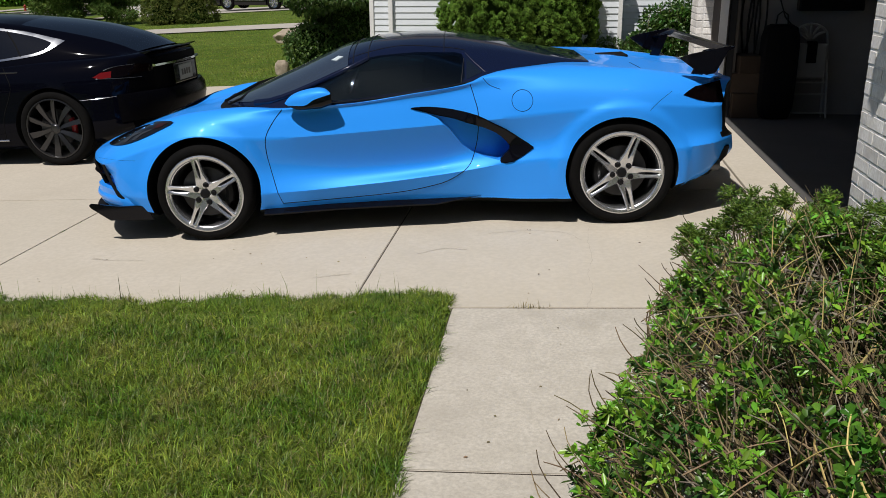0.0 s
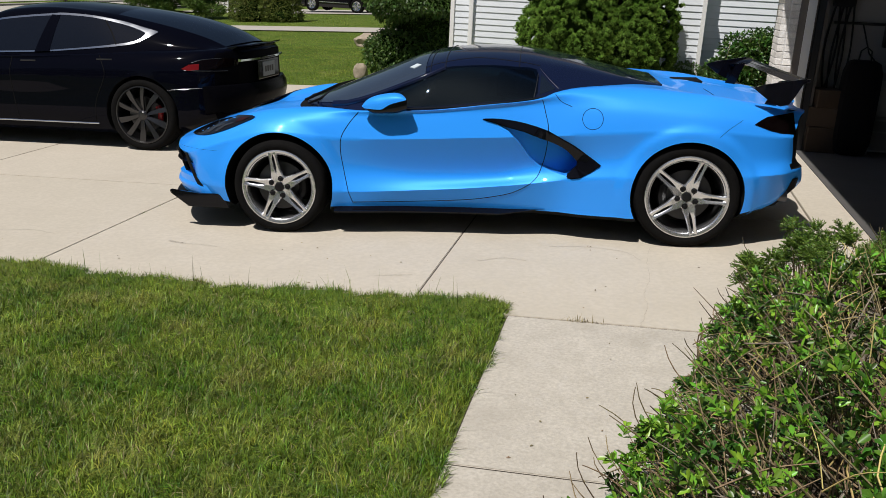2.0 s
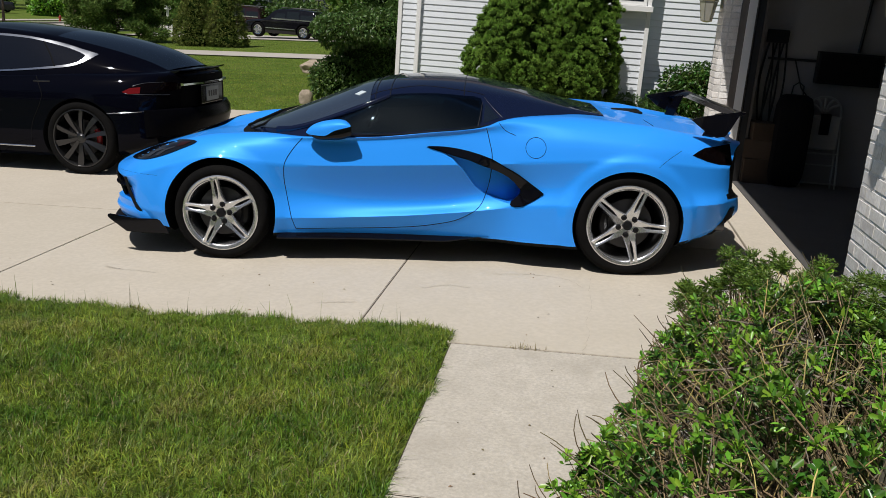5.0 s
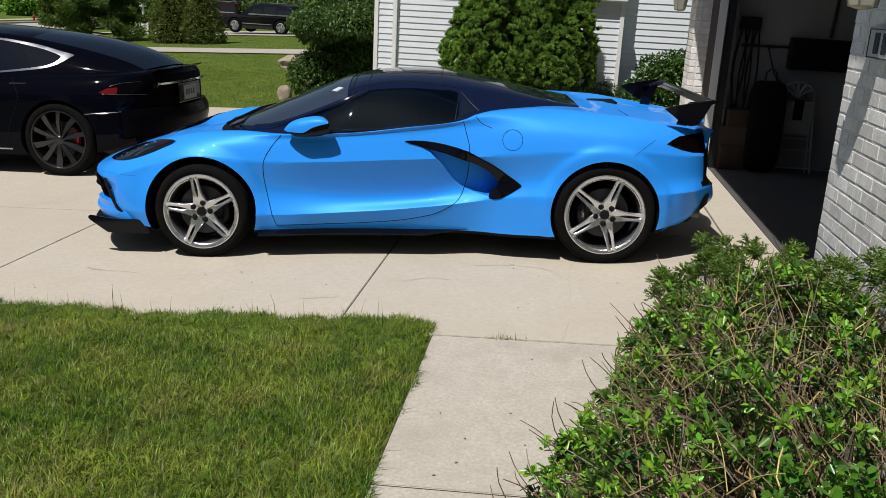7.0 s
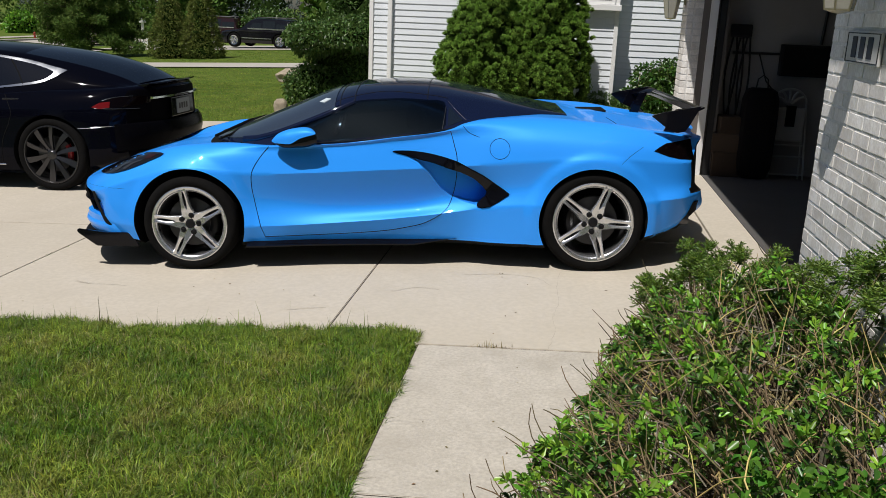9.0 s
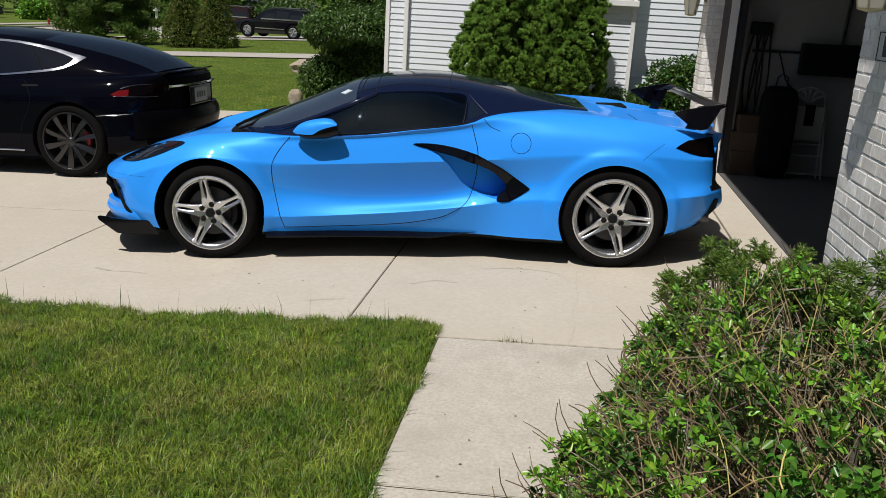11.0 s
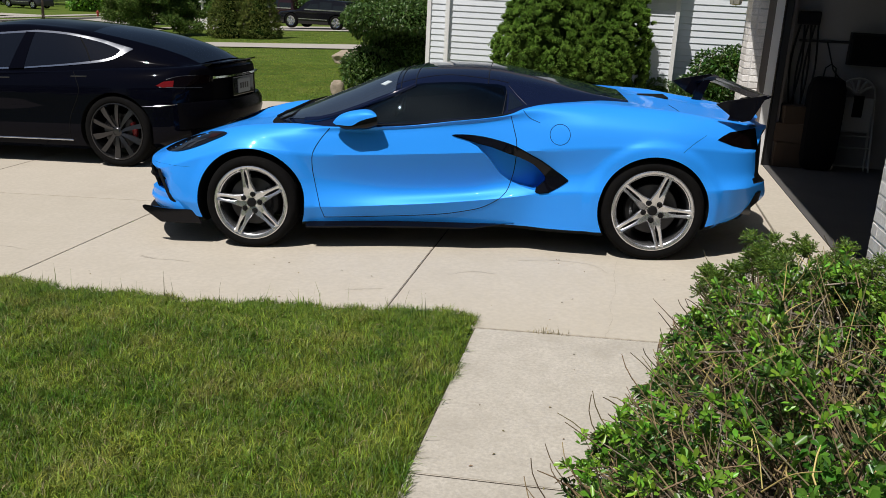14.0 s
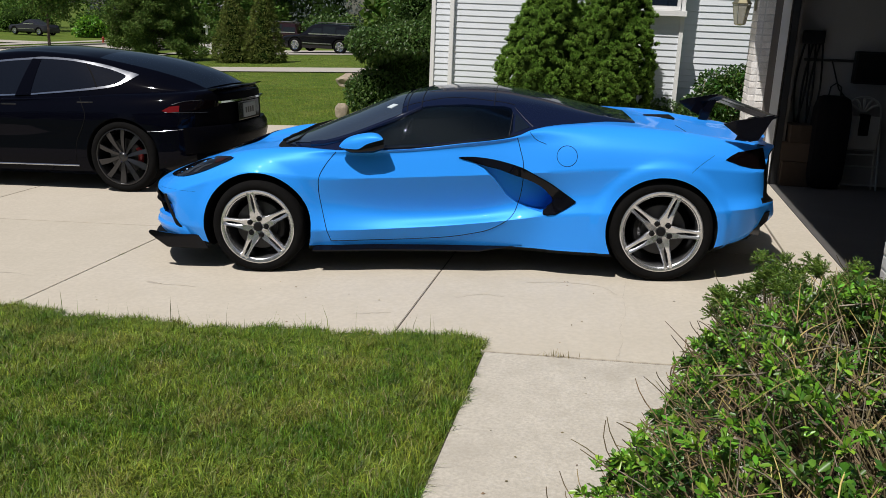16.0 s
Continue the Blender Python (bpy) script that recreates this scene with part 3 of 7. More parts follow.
def pieces(ctrl, sharp, n):
    """A section through control points, with corners at the given ones."""
    cuts = [0] + sorted(sharp) + [len(ctrl) - 1]
    out = []
    for a, b in zip(cuts, cuts[1:]):
        seg = spline(ctrl[a:b + 1], n)
        out += seg[:-1]
    return out + [Vector(ctrl[-1])]


def carve(bm, cutters, mats, painted=()):
    """Cuts closed shapes out of a body. Returns a bmesh."""
    me = bpy.data.meshes.new("carving")
    bm.to_mesh(me)
    bm.free()
    for one in mats:
        me.materials.append(one)
    ob = new("carving", me)
    tools = []
    for cb in cutters:
        cme = bpy.data.meshes.new("cutter")
        if not painted or cb not in painted:
            for f in cb.faces:
                f.material_index = 1
        cb.to_mesh(cme)
        cb.free()
        for one in mats:
            cme.materials.append(one)
        cob = new("cutter", cme)
        md = ob.modifiers.new("cut", "BOOLEAN")
        md.object, md.operation, md.solver = cob, "DIFFERENCE", "EXACT"
        tools.append(cob)
    bpy.context.view_layer.update()
    dg = bpy.context.evaluated_depsgraph_get()
    done = bpy.data.meshes.new_from_object(ob.evaluated_get(dg))
    for o in [ob] + tools:
        bpy.data.objects.remove(o)
    out = bmesh.new()
    out.from_mesh(done)
    return out


def wheel_cut(x, z, r, side, depth=0.42, outer=1.15):
    bm = bmesh.new()
    lathe(bm, [(0.001, side * outer), (r, side * outer), (r, side * (outer - 0.12 - depth)), (0.001, side * (outer - 0.12 - depth))], 64, Matrix.Translation((x, 0, z)))
    bmesh.ops.remove_doubles(bm, verts=bm.verts, dist=0.002)
    bmesh.ops.recalc_face_normals(bm, faces=bm.faces)
    return bm


def on_side(tree, x, z, side=-1):
    hit = tree.ray_cast(Vector((x, side * 3.0, z)), Vector((0, -side, 0)))[0]
    return hit.y if hit else side * 0.9


def slanted(tree, x, z, side, slant, y_ref):
    """Lays (x, z), given at the depth y_ref, on the surface along a slanting way."""
    way = Vector((slant[0], -side, slant[1])).normalized()
    start = Vector((x, side * y_ref, z)) - way * 1.5
    hit, no = tree.ray_cast(start, way)[:2]
    return (hit, no) if hit else (Vector((x, side * y_ref, z)), Vector((0, side, 0)))


def side_panel(name, tree, outline, mat, parent, off=0.004, thick=0.012, side=-1, label="", step=0.05, curved=3, smooth=35, slant=None, y_ref=0.8):
    """A panel that lies on a car's side: its outline in (x, z) is laid on the surface."""
    pts = [(p.x, p.y) for p in spline([(x, z, 0) for x, z in outline], curved, True)] if curved > 1 else outline
    bm = bmesh.new()
    f = bm.faces.new([bm.verts.new((x, 0, z)) for x, z in pts])
    xs, zs = [p[0] for p in pts], [p[1] for p in pts]
    for lo, hi, no in ((min(xs), max(xs), Vector((1, 0, 0))), (min(zs), max(zs), Vector((0, 0, 1)))):
        v = lo + step
        while v < hi - step * 0.3:
            bmesh.ops.bisect_plane(bm, geom=list(bm.verts) + list(bm.edges) + list(bm.faces), plane_co=no * v, plane_no=no)
            v += step
    bmesh.ops.triangulate(bm, faces=[f for f in bm.faces if len(f.verts) > 4])
    if slant:
        for v in bm.verts:
            p, no = slanted(tree, v.co.x, v.co.z, side, slant, y_ref)
            v.co = p + no * off
    else:
        for v in bm.verts:
            v.co.y = on_side(tree, v.co.x, v.co.z, side) + side * off
    r = bmesh.ops.extrude_face_region(bm, geom=list(bm.faces))
    for g in r["geom"]:
        if isinstance(g, bmesh.types.BMVert):
            g.co.y -= side * thick
    bmesh.ops.recalc_face_normals(bm, faces=bm.faces)
    return part(name, bm, mat, parent, label, smooth)


def seam(name, tree, pts, parent, mat=None, r=0.0026, side=-1, n=8, closed=False, off=0.0, label=""):
    line = spline([(x, z, 0) for x, z in pts], n, closed)
    if closed:
        line.append(line[0])
    bm = tube(bmesh.new(), [(p.x, on_side(tree, p.x, p.y, side) + side * off, p.y) for p in line], r, 5)
    return part(name, bm, mat or M["plastic"], parent, label, 60)


def blob(bm, c, r, power=2.5, seg=20, rings=12):
    """A rounded box-like ball."""
    res = bmesh.ops.create_uvsphere(bm, u_segments=seg, v_segments=rings, radius=1)
    for v in res["verts"]:
        p = v.co
        s = (abs(p.x) ** power + abs(p.y) ** power + abs(p.z) ** power) ** (-1 / power)
        v.co = Vector((c[0] + p.x * s * r[0], c[1] + p.y * s * r[1], c[2] + p.z * s * r[2]))
    return res["verts"]


def tyre_mesh(r, rim, w):
    """A tyre in profile, its outer side at y = 0 and its width towards +y."""
    h = r - rim
    prof = [(rim, 0.012), (rim + 0.12 * h, 0.002), (rim + 0.45 * h, -0.006), (rim + 0.75 * h, 0.002), (r - 0.10 * h, 0.018), (r - 0.02 * h, 0.036), (r, 0.055)]
    groove = []
    for k in range(4):
        y = 0.055 + (w - 0.11) * (k + 0.7) / 4.4
        groove += [(r, y - 0.006), (r - 0.006, y - 0.004), (r - 0.006, y + 0.004), (r, y + 0.006)]
    prof += groove + [(r, w - 0.055), (r - 0.02 * h, w - 0.036), (r - 0.12 * h, w - 0.012), (rim + 0.4 * h, w), (rim, w - 0.02)]
    return lathe(bmesh.new(), prof, 64)


def sport_wheel(name, parent, pos, r, rim, w, turn, side):
    """A five-spoke wheel, each spoke split by a slot. Its face looks to -y (side -1) or +y."""
    hub = new(name)
    hub.matrix_world = parent.matrix_world @ Matrix.Translation(pos) @ (Matrix() if side < 0 else Matrix.Rotation(math.pi, 4, "Z"))
    hub.parent = parent
    hub.matrix_parent_inverse = parent.matrix_world.inverted()
    part("tyre", tyre_mesh(r, rim - 0.004, w), M["tyre"], hub, "black low-profile tyre", 40)
    lip = [(rim + 0.002, 0.010), (rim + 0.001, -0.002), (rim - 0.006, -0.005), (rim - 0.020, -0.002), (rim - 0.024, 0.006), (rim - 0.030, 0.010), (rim - 0.034, 0.03), (rim - 0.034, 0.045)]
    rim_ob = part("rim", lathe(bmesh.new(), lip, 72), M["alloy"], hub, "machined silver alloy rim", 35)
    part("barrel", lathe(bmesh.new(), [(rim - 0.033, 0.045), (rim - 0.040, 0.06), (rim - 0.045, w - 0.03), (rim - 0.02, w - 0.02)], 56), M["barrel"], rim_ob, "shaded wheel barrel", 40)
    for k in range(5):
        bm = bmesh.new()
        a = turn + k * 2 * math.pi / 5
        ca, sa = math.cos(a), math.sin(a)
        for s in (-1, 1):
            # half a spoke, from the star round the hub to the lip, with a narrow slot along its middle
            prof = [(0.034, 0.0, 0.024, 0.012), (0.062, 0.0, 0.046, 0.010), (0.095, 0.0, 0.041, 0.004), (0.108, 0.0030, 0.0375, 0.002), (0.130, 0.0075, 0.0335, 0.0),
                    (0.160, 0.0085, 0.0305, 0.0), (0.190, 0.0080, 0.0290, -0.001), (rim - 0.045, 0.0060, 0.0285, -0.002), (rim - 0.030, 0.0030, 0.0295, -0.002), (rim - 0.022, 0.0, 0.0305, -0.002), (rim - 0.012, 0.0, 0.0325, -0.001)]
            rings = []
            for rr, ta, tb, y in prof:
                slot = 0.0 if ta < 0.001 else 0.004
                ring = []
                for t, dy in ((ta, slot), (ta + slot, 0.0), (tb - 0.007, -0.0035), (tb, 0.005), (tb - 0.003, 0.040), (ta, 0.034)):
                    t *= s
                    ring.append(bm.verts.new((rr * ca - t * sa, y + dy, rr * sa + t * ca)))
                rings.append(ring)
            for p, q in zip(rings, rings[1:]):
                for i in range(6):
                    bm.faces.new((p[i], p[(i + 1) % 6], q[(i + 1) % 6], q[i]))
            bm.faces.new(rings[0]), bm.faces.new(rings[-1][::-1])
        bmesh.ops.recalc_face_normals(bm, faces=bm.faces)
        part("spoke", bm, M["alloy"], rim_ob, "split silver spoke", 35)
    part("hub_face", lathe(bmesh.new(), [(0.0, 0.014), (0.036, 0.014), (0.038, 0.013), (0.076, 0.013), (0.080, 0.018), (0.080, 0.05)], 40), M["alloy"], rim_ob, "", 40)
    part("centre_cap", lathe(bmesh.new(), [(0.0, -0.001), (0.022, 0.0), (0.029, 0.003), (0.031, 0.012)], 28), M["satin_black"], rim_ob, "black centre cap", 40)
    for k in range(5):
        a = turn - 0.38 + k * 2 * math.pi / 5
        bm = bmesh.new()
        lathe(bm, [(0.0, -0.005), (0.010, -0.004), (0.0125, -0.001), (0.013, 0.003), (0.0185, 0.0015), (0.0185, 0.02)], 12, Matrix.Translation((0.061 * math.cos(a), 0.002, 0.061 * math.sin(a))))
        part("lug_nut", bm, M["satin_black"], rim_ob, "black lug nut", 40)
    part("brake_disc", lathe(bmesh.new(), [(0.06, 0.075), (0.165, 0.075), (0.168, 0.079), (0.168, 0.098), (0.06, 0.10)], 48), M["iron"], hub, "grey brake disc", 40)
    bm = bmesh.new()
    a0 = math.pi if pos[0] > 0 else 0
    pts = [(0.150 * math.cos(a0 + t) * (1 if side < 0 else -1), 0.085, 0.150 * math.sin(a0 + t)) for t in np.linspace(-0.45, 0.75, 9)]
    tube(bm, pts, 0.034, 8)
    part("brake_caliper", bm, M["satin_black"], hub, "black brake caliper", 40)
    return hub


def turbine_wheel(name, parent, pos, r, rim, w, turn, side):
    """A dark wheel with ten slanting blades."""
    hub = new(name)
    hub.matrix_world = parent.matrix_world @ Matrix.Translation(pos) @ (Matrix() if side < 0 else Matrix.Rotation(math.pi, 4, "Z"))
    hub.parent = parent
    hub.matrix_parent_inverse = parent.matrix_world.inverted()
    part("tyre", tyre_mesh(r, rim - 0.004, w), M["tyre"], hub, "black low-profile tyre", 40)
    lip = [(rim + 0.002, 0.010), (rim, -0.002), (rim - 0.010, -0.004), (rim - 0.016, 0.006), (rim - 0.022, 0.03), (rim - 0.03, w - 0.03)]
    rim_ob = part("rim", lathe(bmesh.new(), lip, 64), M["grey_alloy"], hub, "dark grey alloy rim", 35)
    for k in range(10):
        bm = bmesh.new()
        a = turn + k * 2 * math.pi / 10
        ca, sa = math.cos(a), math.sin(a)
        rings = []
        wide = 0.030 if k % 2 else 0.024
        for rr, off, half, y in ((0.045, 0.0, 0.014, 0.012), (0.11, 0.012, 0.018, 0.004), (0.19, 0.022, wide * 0.9, 0.0), (rim - 0.014, 0.026, wide, 0.002)):
            ring = []
            for dt, dy in ((-half, 0.0), (half, 0.012), (half, 0.034), (-half, 0.024)):
                t = off + dt
                ring.append(bm.verts.new((rr * ca - t * sa, y + dy, rr * sa + t * ca)))
            rings.append(ring)
        for p, q in zip(rings, rings[1:]):
            for i in range(4):
                bm.faces.new((p[i], p[(i + 1) % 4], q[(i + 1) % 4], q[i]))
        bm.faces.new(rings[0]), bm.faces.new(rings[-1][::-1])
        bmesh.ops.recalc_face_normals(bm, faces=bm.faces)
        part("blade", bm, M["grey_alloy"], rim_ob, "slanting dark grey blade", 35)
    part("centre_cap", lathe(bmesh.new(), [(0.0, 0.0), (0.030, 0.002), (0.036, 0.008), (0.05, 0.014), (0.05, 0.05)], 28), M["grey_alloy"], rim_ob, "", 40)
    part("brake_disc", lathe(bmesh.new(), [(0.06, 0.075), (0.18, 0.075), (0.182, 0.079), (0.182, 0.098), (0.06, 0.10)], 48), M["iron"], hub, "grey brake disc", 40)
    pts = [(0.165 * math.cos(t), 0.082, 0.165 * math.sin(t)) for t in np.linspace(-0.55, 0.55, 9)]
    part("brake_caliper", tube(bmesh.new(), pts, 0.030, 8), M["caliper_red"], hub, "red brake caliper", 40)
    return hub


# the blue sports car: low mid-engined coupe
CAR = TILT @ Matrix.Rotation(radians(6.46), 4, "Z")
sports = thing("sports_car", CAR, "glossy bright blue low mid-engined sports car with black roof and wing", "car")
T_ = track
zb = T_((-2.33, .225), (-2.1, .185), (-1.7, .165), (-.9, .155), (.95, .150), (1.7, .195), (2.0, .26), (2.26, .38))
y2 = T_((-2.33, .60), (-2.24, .76), (-2.1, .83), (-1.9, .90), (-1.5, .92), (-.9, .890), (-.5, .835), (0, .815), (.35, .822), (.52, .845), (.68, .900), (.92, .938), (1.4, .948), (1.9, .885), (2.1, .80), (2.26, .62))
z3 = T_((-2.33, .34), (-2.0, .31), (-.9, .300), (-.22, .329), (.2, .367), (.45, .400), (.67, .434), (.985, .455), (1.4, .46), (1.85, .487), (2.26, .50))
y3 = T_((-2.33, .56), (-2.24, .76), (-2.1, .88), (-1.9, .93), (-1.4, .945), (-.9, .922), (-.4, .890), (0, .884), (.5, .897), (.95, .955), (1.4, .972), (1.7, .948), (1.9, .943), (2.1, .893), (2.26, .735))
z4 = T_((-2.33, .42), (-2, .45), (-.9, .46), (-.4, .43), (.1, .445), (.45, .51), (.8, .56), (1.4, .62), (2, .58), (2.26, .60))
y4 = T_((-2.33, .58), (-2.24, .77), (-2.1, .88), (-1.9, .925), (-1.4, .945), (-.95, .885), (-.5, .836), (.1, .826), (.40, .836), (.62, .872), (.85, .910), (1.05, .938), (1.4, .970), (1.7, .935), (1.9, .905), (2.1, .850), (2.26, .71))
z5 = T_((-2.33, .48), (-2.1, .56), (-1.8, .63), (-1.4, .70), (-.9, .66), (0, .69), (.6, .72), (1.0, .75), (1.4, .77), (1.9, .74), (2.26, .72))
y5 = T_((-2.33, .56), (-2.24, .75), (-2.1, .86), (-1.9, .905), (-1.4, .928), (-.9, .918), (0, .925), (.6, .925), (1, .950), (1.4, .958), (1.9, .905), (2.1, .86), (2.26, .74))
z6 = T_((-2.33, .515), (-2.1, .605), (-1.8, .705), (-1.4, .785), (-.9, .80), (-.4, .825), (.05, .86), (.5, .905), (1.0, .90), (1.4, .885), (1.9, .83), (2.26, .80))
y6 = T_((-2.33, .50), (-2.24, .68), (-2.1, .79), (-1.8, .855), (-1.4, .872), (-.9, .876), (0, .884), (.5, .865), (1, .90), (1.4, .905), (1.9, .86), (2.26, .72))
z7 = T_((-2.33, .535), (-2.1, .64), (-1.8, .755), (-1.4, .835), (-1.1, .85), (-.8, .842), (-.4, .853), (.05, .90), (.40, .946), (.50, .985), (.62, 1.002), (1.0, .998), (1.4, .983), (1.8, .930), (2.0, .902), (2.26, .865))
y7 = T_((-2.33, .42), (-2.1, .66), (-1.8, .72), (-1.4, .75), (-1.1, .78), (-.8, .84), (-.4, .86), (.05, .865), (.4, .845), (.62, .80), (1.0, .78), (1.4, .77), (1.9, .76), (2.26, .68))
z8 = T_((-2.33, .54), (-2.1, .625), (-1.8, .715), (-1.4, .785), (-1.1, .815), (-.8, .79), (0, .78), (.5, .93), (.7, .99), (1.0, 1.012), (1.2, .996), (1.4, .960), (1.8, .905), (2.26, .865))
y8 = T_((-2.33, .25), (-2.1, .45), (-1.8, .50), (1.0, .52), (1.9, .5), (2.26, .45))
z9 = T_((-2.33, .545), (-2.1, .63), (-1.8, .725), (-1.4, .80), (-1.15, .84), (-.8, .79), (.6, .88), (1.0, .985), (1.2, 1.000), (1.4, .996), (1.63, .962), (1.8, .932), (2.26, .87))


def bow(x, front, rear, x0, x1, xf, xr):
    if x < xf:
        return front * ((xf - x) / (xf - x0)) ** 1.5
    return -rear * ((x - xr) / (x1 - xr)) ** 1.5 if x > xr else 0.0


def end_round(x, x0, x1, r):
    """Draws the last few centimetres of a body in, as a rounded edge."""
    d = min(x - x0, x1 - x)
    return 1 - 0.06 * (1 - math.sqrt(max(0.0, 1 - (1 - d / r) ** 2))) if d < r else 1.0


def car_section(x):
    ctrl = [(0, zb(x)), (y2(x) - 0.06, zb(x)), (y2(x), zb(x) + 0.035), (y3(x), z3(x)), (y4(x), z4(x)), (y5(x), z5(x)), (y6(x), z6(x)), (y7(x), z7(x)), (y8(x), z8(x)), (0, z9(x))]
    pts = pieces([(y, z, 0) for y, z in ctrl], [1, 2, 3, 5], 7)
    b = bow(x, 0.30, 0.22, -2.33, 2.26, -1.3, 1.5)
    k = end_round(x, -2.33, 2.26, 0.05)
    zm = 0.5 * (zb(x) + z9(x))
    out = []
    for p in pts:
        q = [x + b * (abs(p.x) / 0.93) ** 2.2, p.x * k, zm + (p.y - zm) * k]
        # flared lips round the wheel arches
        for (wx, wz), reach, soft in (((-1.361, .322), .455, .085), ((1.361, .340), .465, .045)):
            d = math.hypot(q[0] - wx, q[2] - wz)
            if d < reach and q[1] > .6:
                q[1] += .022 * min(1.0, (reach - d) / soft)
        out.append(tuple(q))
    return out


st = [-2.33, -2.323, -2.313, -2.30] + list(np.linspace(-2.285, -1.9, 12)) + list(np.linspace(-1.86, -.86, 42)) + list(np.linspace(-.81, .82, 30)) + list(np.linspace(.86, 1.86, 42)) + list(np.linspace(1.9, 2.2, 9)) + [2.215, 2.23, 2.243, 2.253, 2.26]
body_bm = loft_mesh(loft_grid(st, car_section))["all"]
tree_body = BVHTree.FromBMesh(body_bm)
WF, WR = (-1.361, 0.322), (1.361, 0.340)
cuts = [wheel_cut(WF[0] - 0.005, WF[1], 0.376, s) for s in (-1, 1)] + [wheel_cut(WR[0], WR[1], 0.364, s) for s in (-1, 1)]
# the hollow ahead of the side intakes, deeper to the rear
hollow = []
for s in (-1, 1):
    rim_line = [(.05, .800), (.175, .740), (.245, .672), (.335, .550), (.40, .500), (.48, .468), (.575, .446), (.70, .468), (.765, .512), (.673, .600), (.558, .680), (.446, .735), (.30, .78), (.15, .805)]
    bm = bmesh.new()
    out_v = [bm.verts.new((x, s * 1.1, z)) for x, z in rim_line]
    in_v = [bm.verts.new((x * .94 + .03, s * (.93 - .30 * max(0.0, x)), z)) for x, z in rim_line]
    bm.faces.new(out_v), bm.faces.new(in_v[::-1])
    for i in range(len(rim_line)):
        k = (i + 1) % len(rim_line)
        bm.faces.new((out_v[i], in_v[i], in_v[k], out_v[k]))
    bmesh.ops.triangulate(bm, faces=[f for f in bm.faces if len(f.verts) > 4])
    bmesh.ops.recalc_face_normals(bm, faces=bm.faces)
    for i, v in enumerate(bm.verts):
        # no two sides quite alike: keeps the cut clean
        v.co += Vector((math.sin(i * 1.7), math.sin(i * 2.3), math.cos(i * 3.1))) * (.0008 + .0002 * s)
    hollow.append(bm)
# the mouth under the nose crease, shallower towards the corners


def nose_x(y, z=.48):
    hit = tree_body.ray_cast(Vector((-3, y, z)), Vector((1, 0, 0)))[0]
    return hit.x if hit else -1.85


def tail_x(y):
    hit = tree_body.ray_cast(Vector((3, y, .60)), Vector((-1, 0, 0)))[0]
    return hit.x if hit else 1.85


def nose_loft(y0, y1, n, section, wobble=0.0, end=nose_x):
    """A closed section drawn across the nose or the tail, following its bow in plan."""
    bm = bmesh.new()
    rings = []
    for i, y in enumerate(np.linspace(y0, y1, n)):
        x = end(y)
        rings.append([bm.verts.new((x + dx + wobble * math.sin(i * 2.1 + j), y, z + wobble * math.cos(i * 1.3 + j * 2))) for j, (dx, z) in enumerate(section(abs(y)))])
    k = len(rings[0])
    for p, q in zip(rings, rings[1:]):
        for j in range(k):
            bm.faces.new((p[j], p[(j + 1) % k], q[(j + 1) % k], q[j]))
    bm.faces.new(rings[0]), bm.faces.new(rings[-1][::-1])
    bmesh.ops.recalc_face_normals(bm, faces=bm.faces)
    return bm


def mouth(y):
    d = .085 if y < .66 else .085 - .095 * ((y - .66) / .19) ** 1.5
    return [(-.3, .5115), (.002, .5105), (.004 + .45 * d, .465), (d - .004, .405), (d, .362), (d - .02, .347), (-.3, .338)]


# the black recess between the tail lights
def recess(y):
    d = .055 if y < .66 else .055 - .07 * ((y - .66) / .17) ** 1.5
    return [(.3, .8785), (-.5 * d, .8765), (-d - .004, .82), (-d, .57), (-.3 * d, .516), (.3, .510)]


cuts.append(nose_loft(-.831, .829, 27, recess, .0006, tail_x))
hollow.append(nose_loft(-.851, .849, 29, mouth, .0006))
body_bm = carve(body_bm, cuts + hollow, [M["blue"], M["plastic"]], hollow)
for f in body_bm.faces:
    if f.normal.z < -.75:
        f.material_index = 1
body = part("body", body_bm, [M["blue"], M["plastic"]], sports, "glossy bright blue painted body", 32)

for (wx, wz), r, rim, w, ph in ((WF, 0.325, 0.256, 0.245, 99), (WR, 0.343, 0.269, 0.305, 68)):
    sport_wheel("wheel", sports, (wx, -0.952 if wx < 0 else -0.962, wz), r, rim, w, radians(ph), -1)
    sport_wheel("wheel", sports, (wx, 0.952 if wx < 0 else 0.962, wz), r, rim, w, radians(ph + 20), 1)

# cabin
by = T_((-1.34, .30), (-1.22, .58), (-1.05, .74), (-.8, .83), (-.4, .848), (.05, .853), (.4, .835), (.6, .785), (.9, .69), (1.22, .55))
bz = T_((-1.34, .80), (-.8, .80), (.05, .86), (.4, .90), (.6, .93), (1.22, .93))
ry = T_((-1.34, .26), (-1.22, .54), (-1.0, .71), (-.46, .695), (-.18, .635), (.38, .615), (.7, .555), (1.22, .42))
rz = T_((-1.34, .825), (-1.22, .845), (-1.0, .875), (-.46, 1.035), (-.18, 1.130), (.01, 1.140), (.38, 1.112), (.6, 1.085), (.9, 1.046), (1.22, 1.000))
cz = T_((-1.34, .84), (-1.22, .875), (-.824, 1.022), (-.40, 1.178), (-.21, 1.212), (.03, 1.222), (.25, 1.212), (.55, 1.165), (.95, 1.068), (1.22, 1.004))


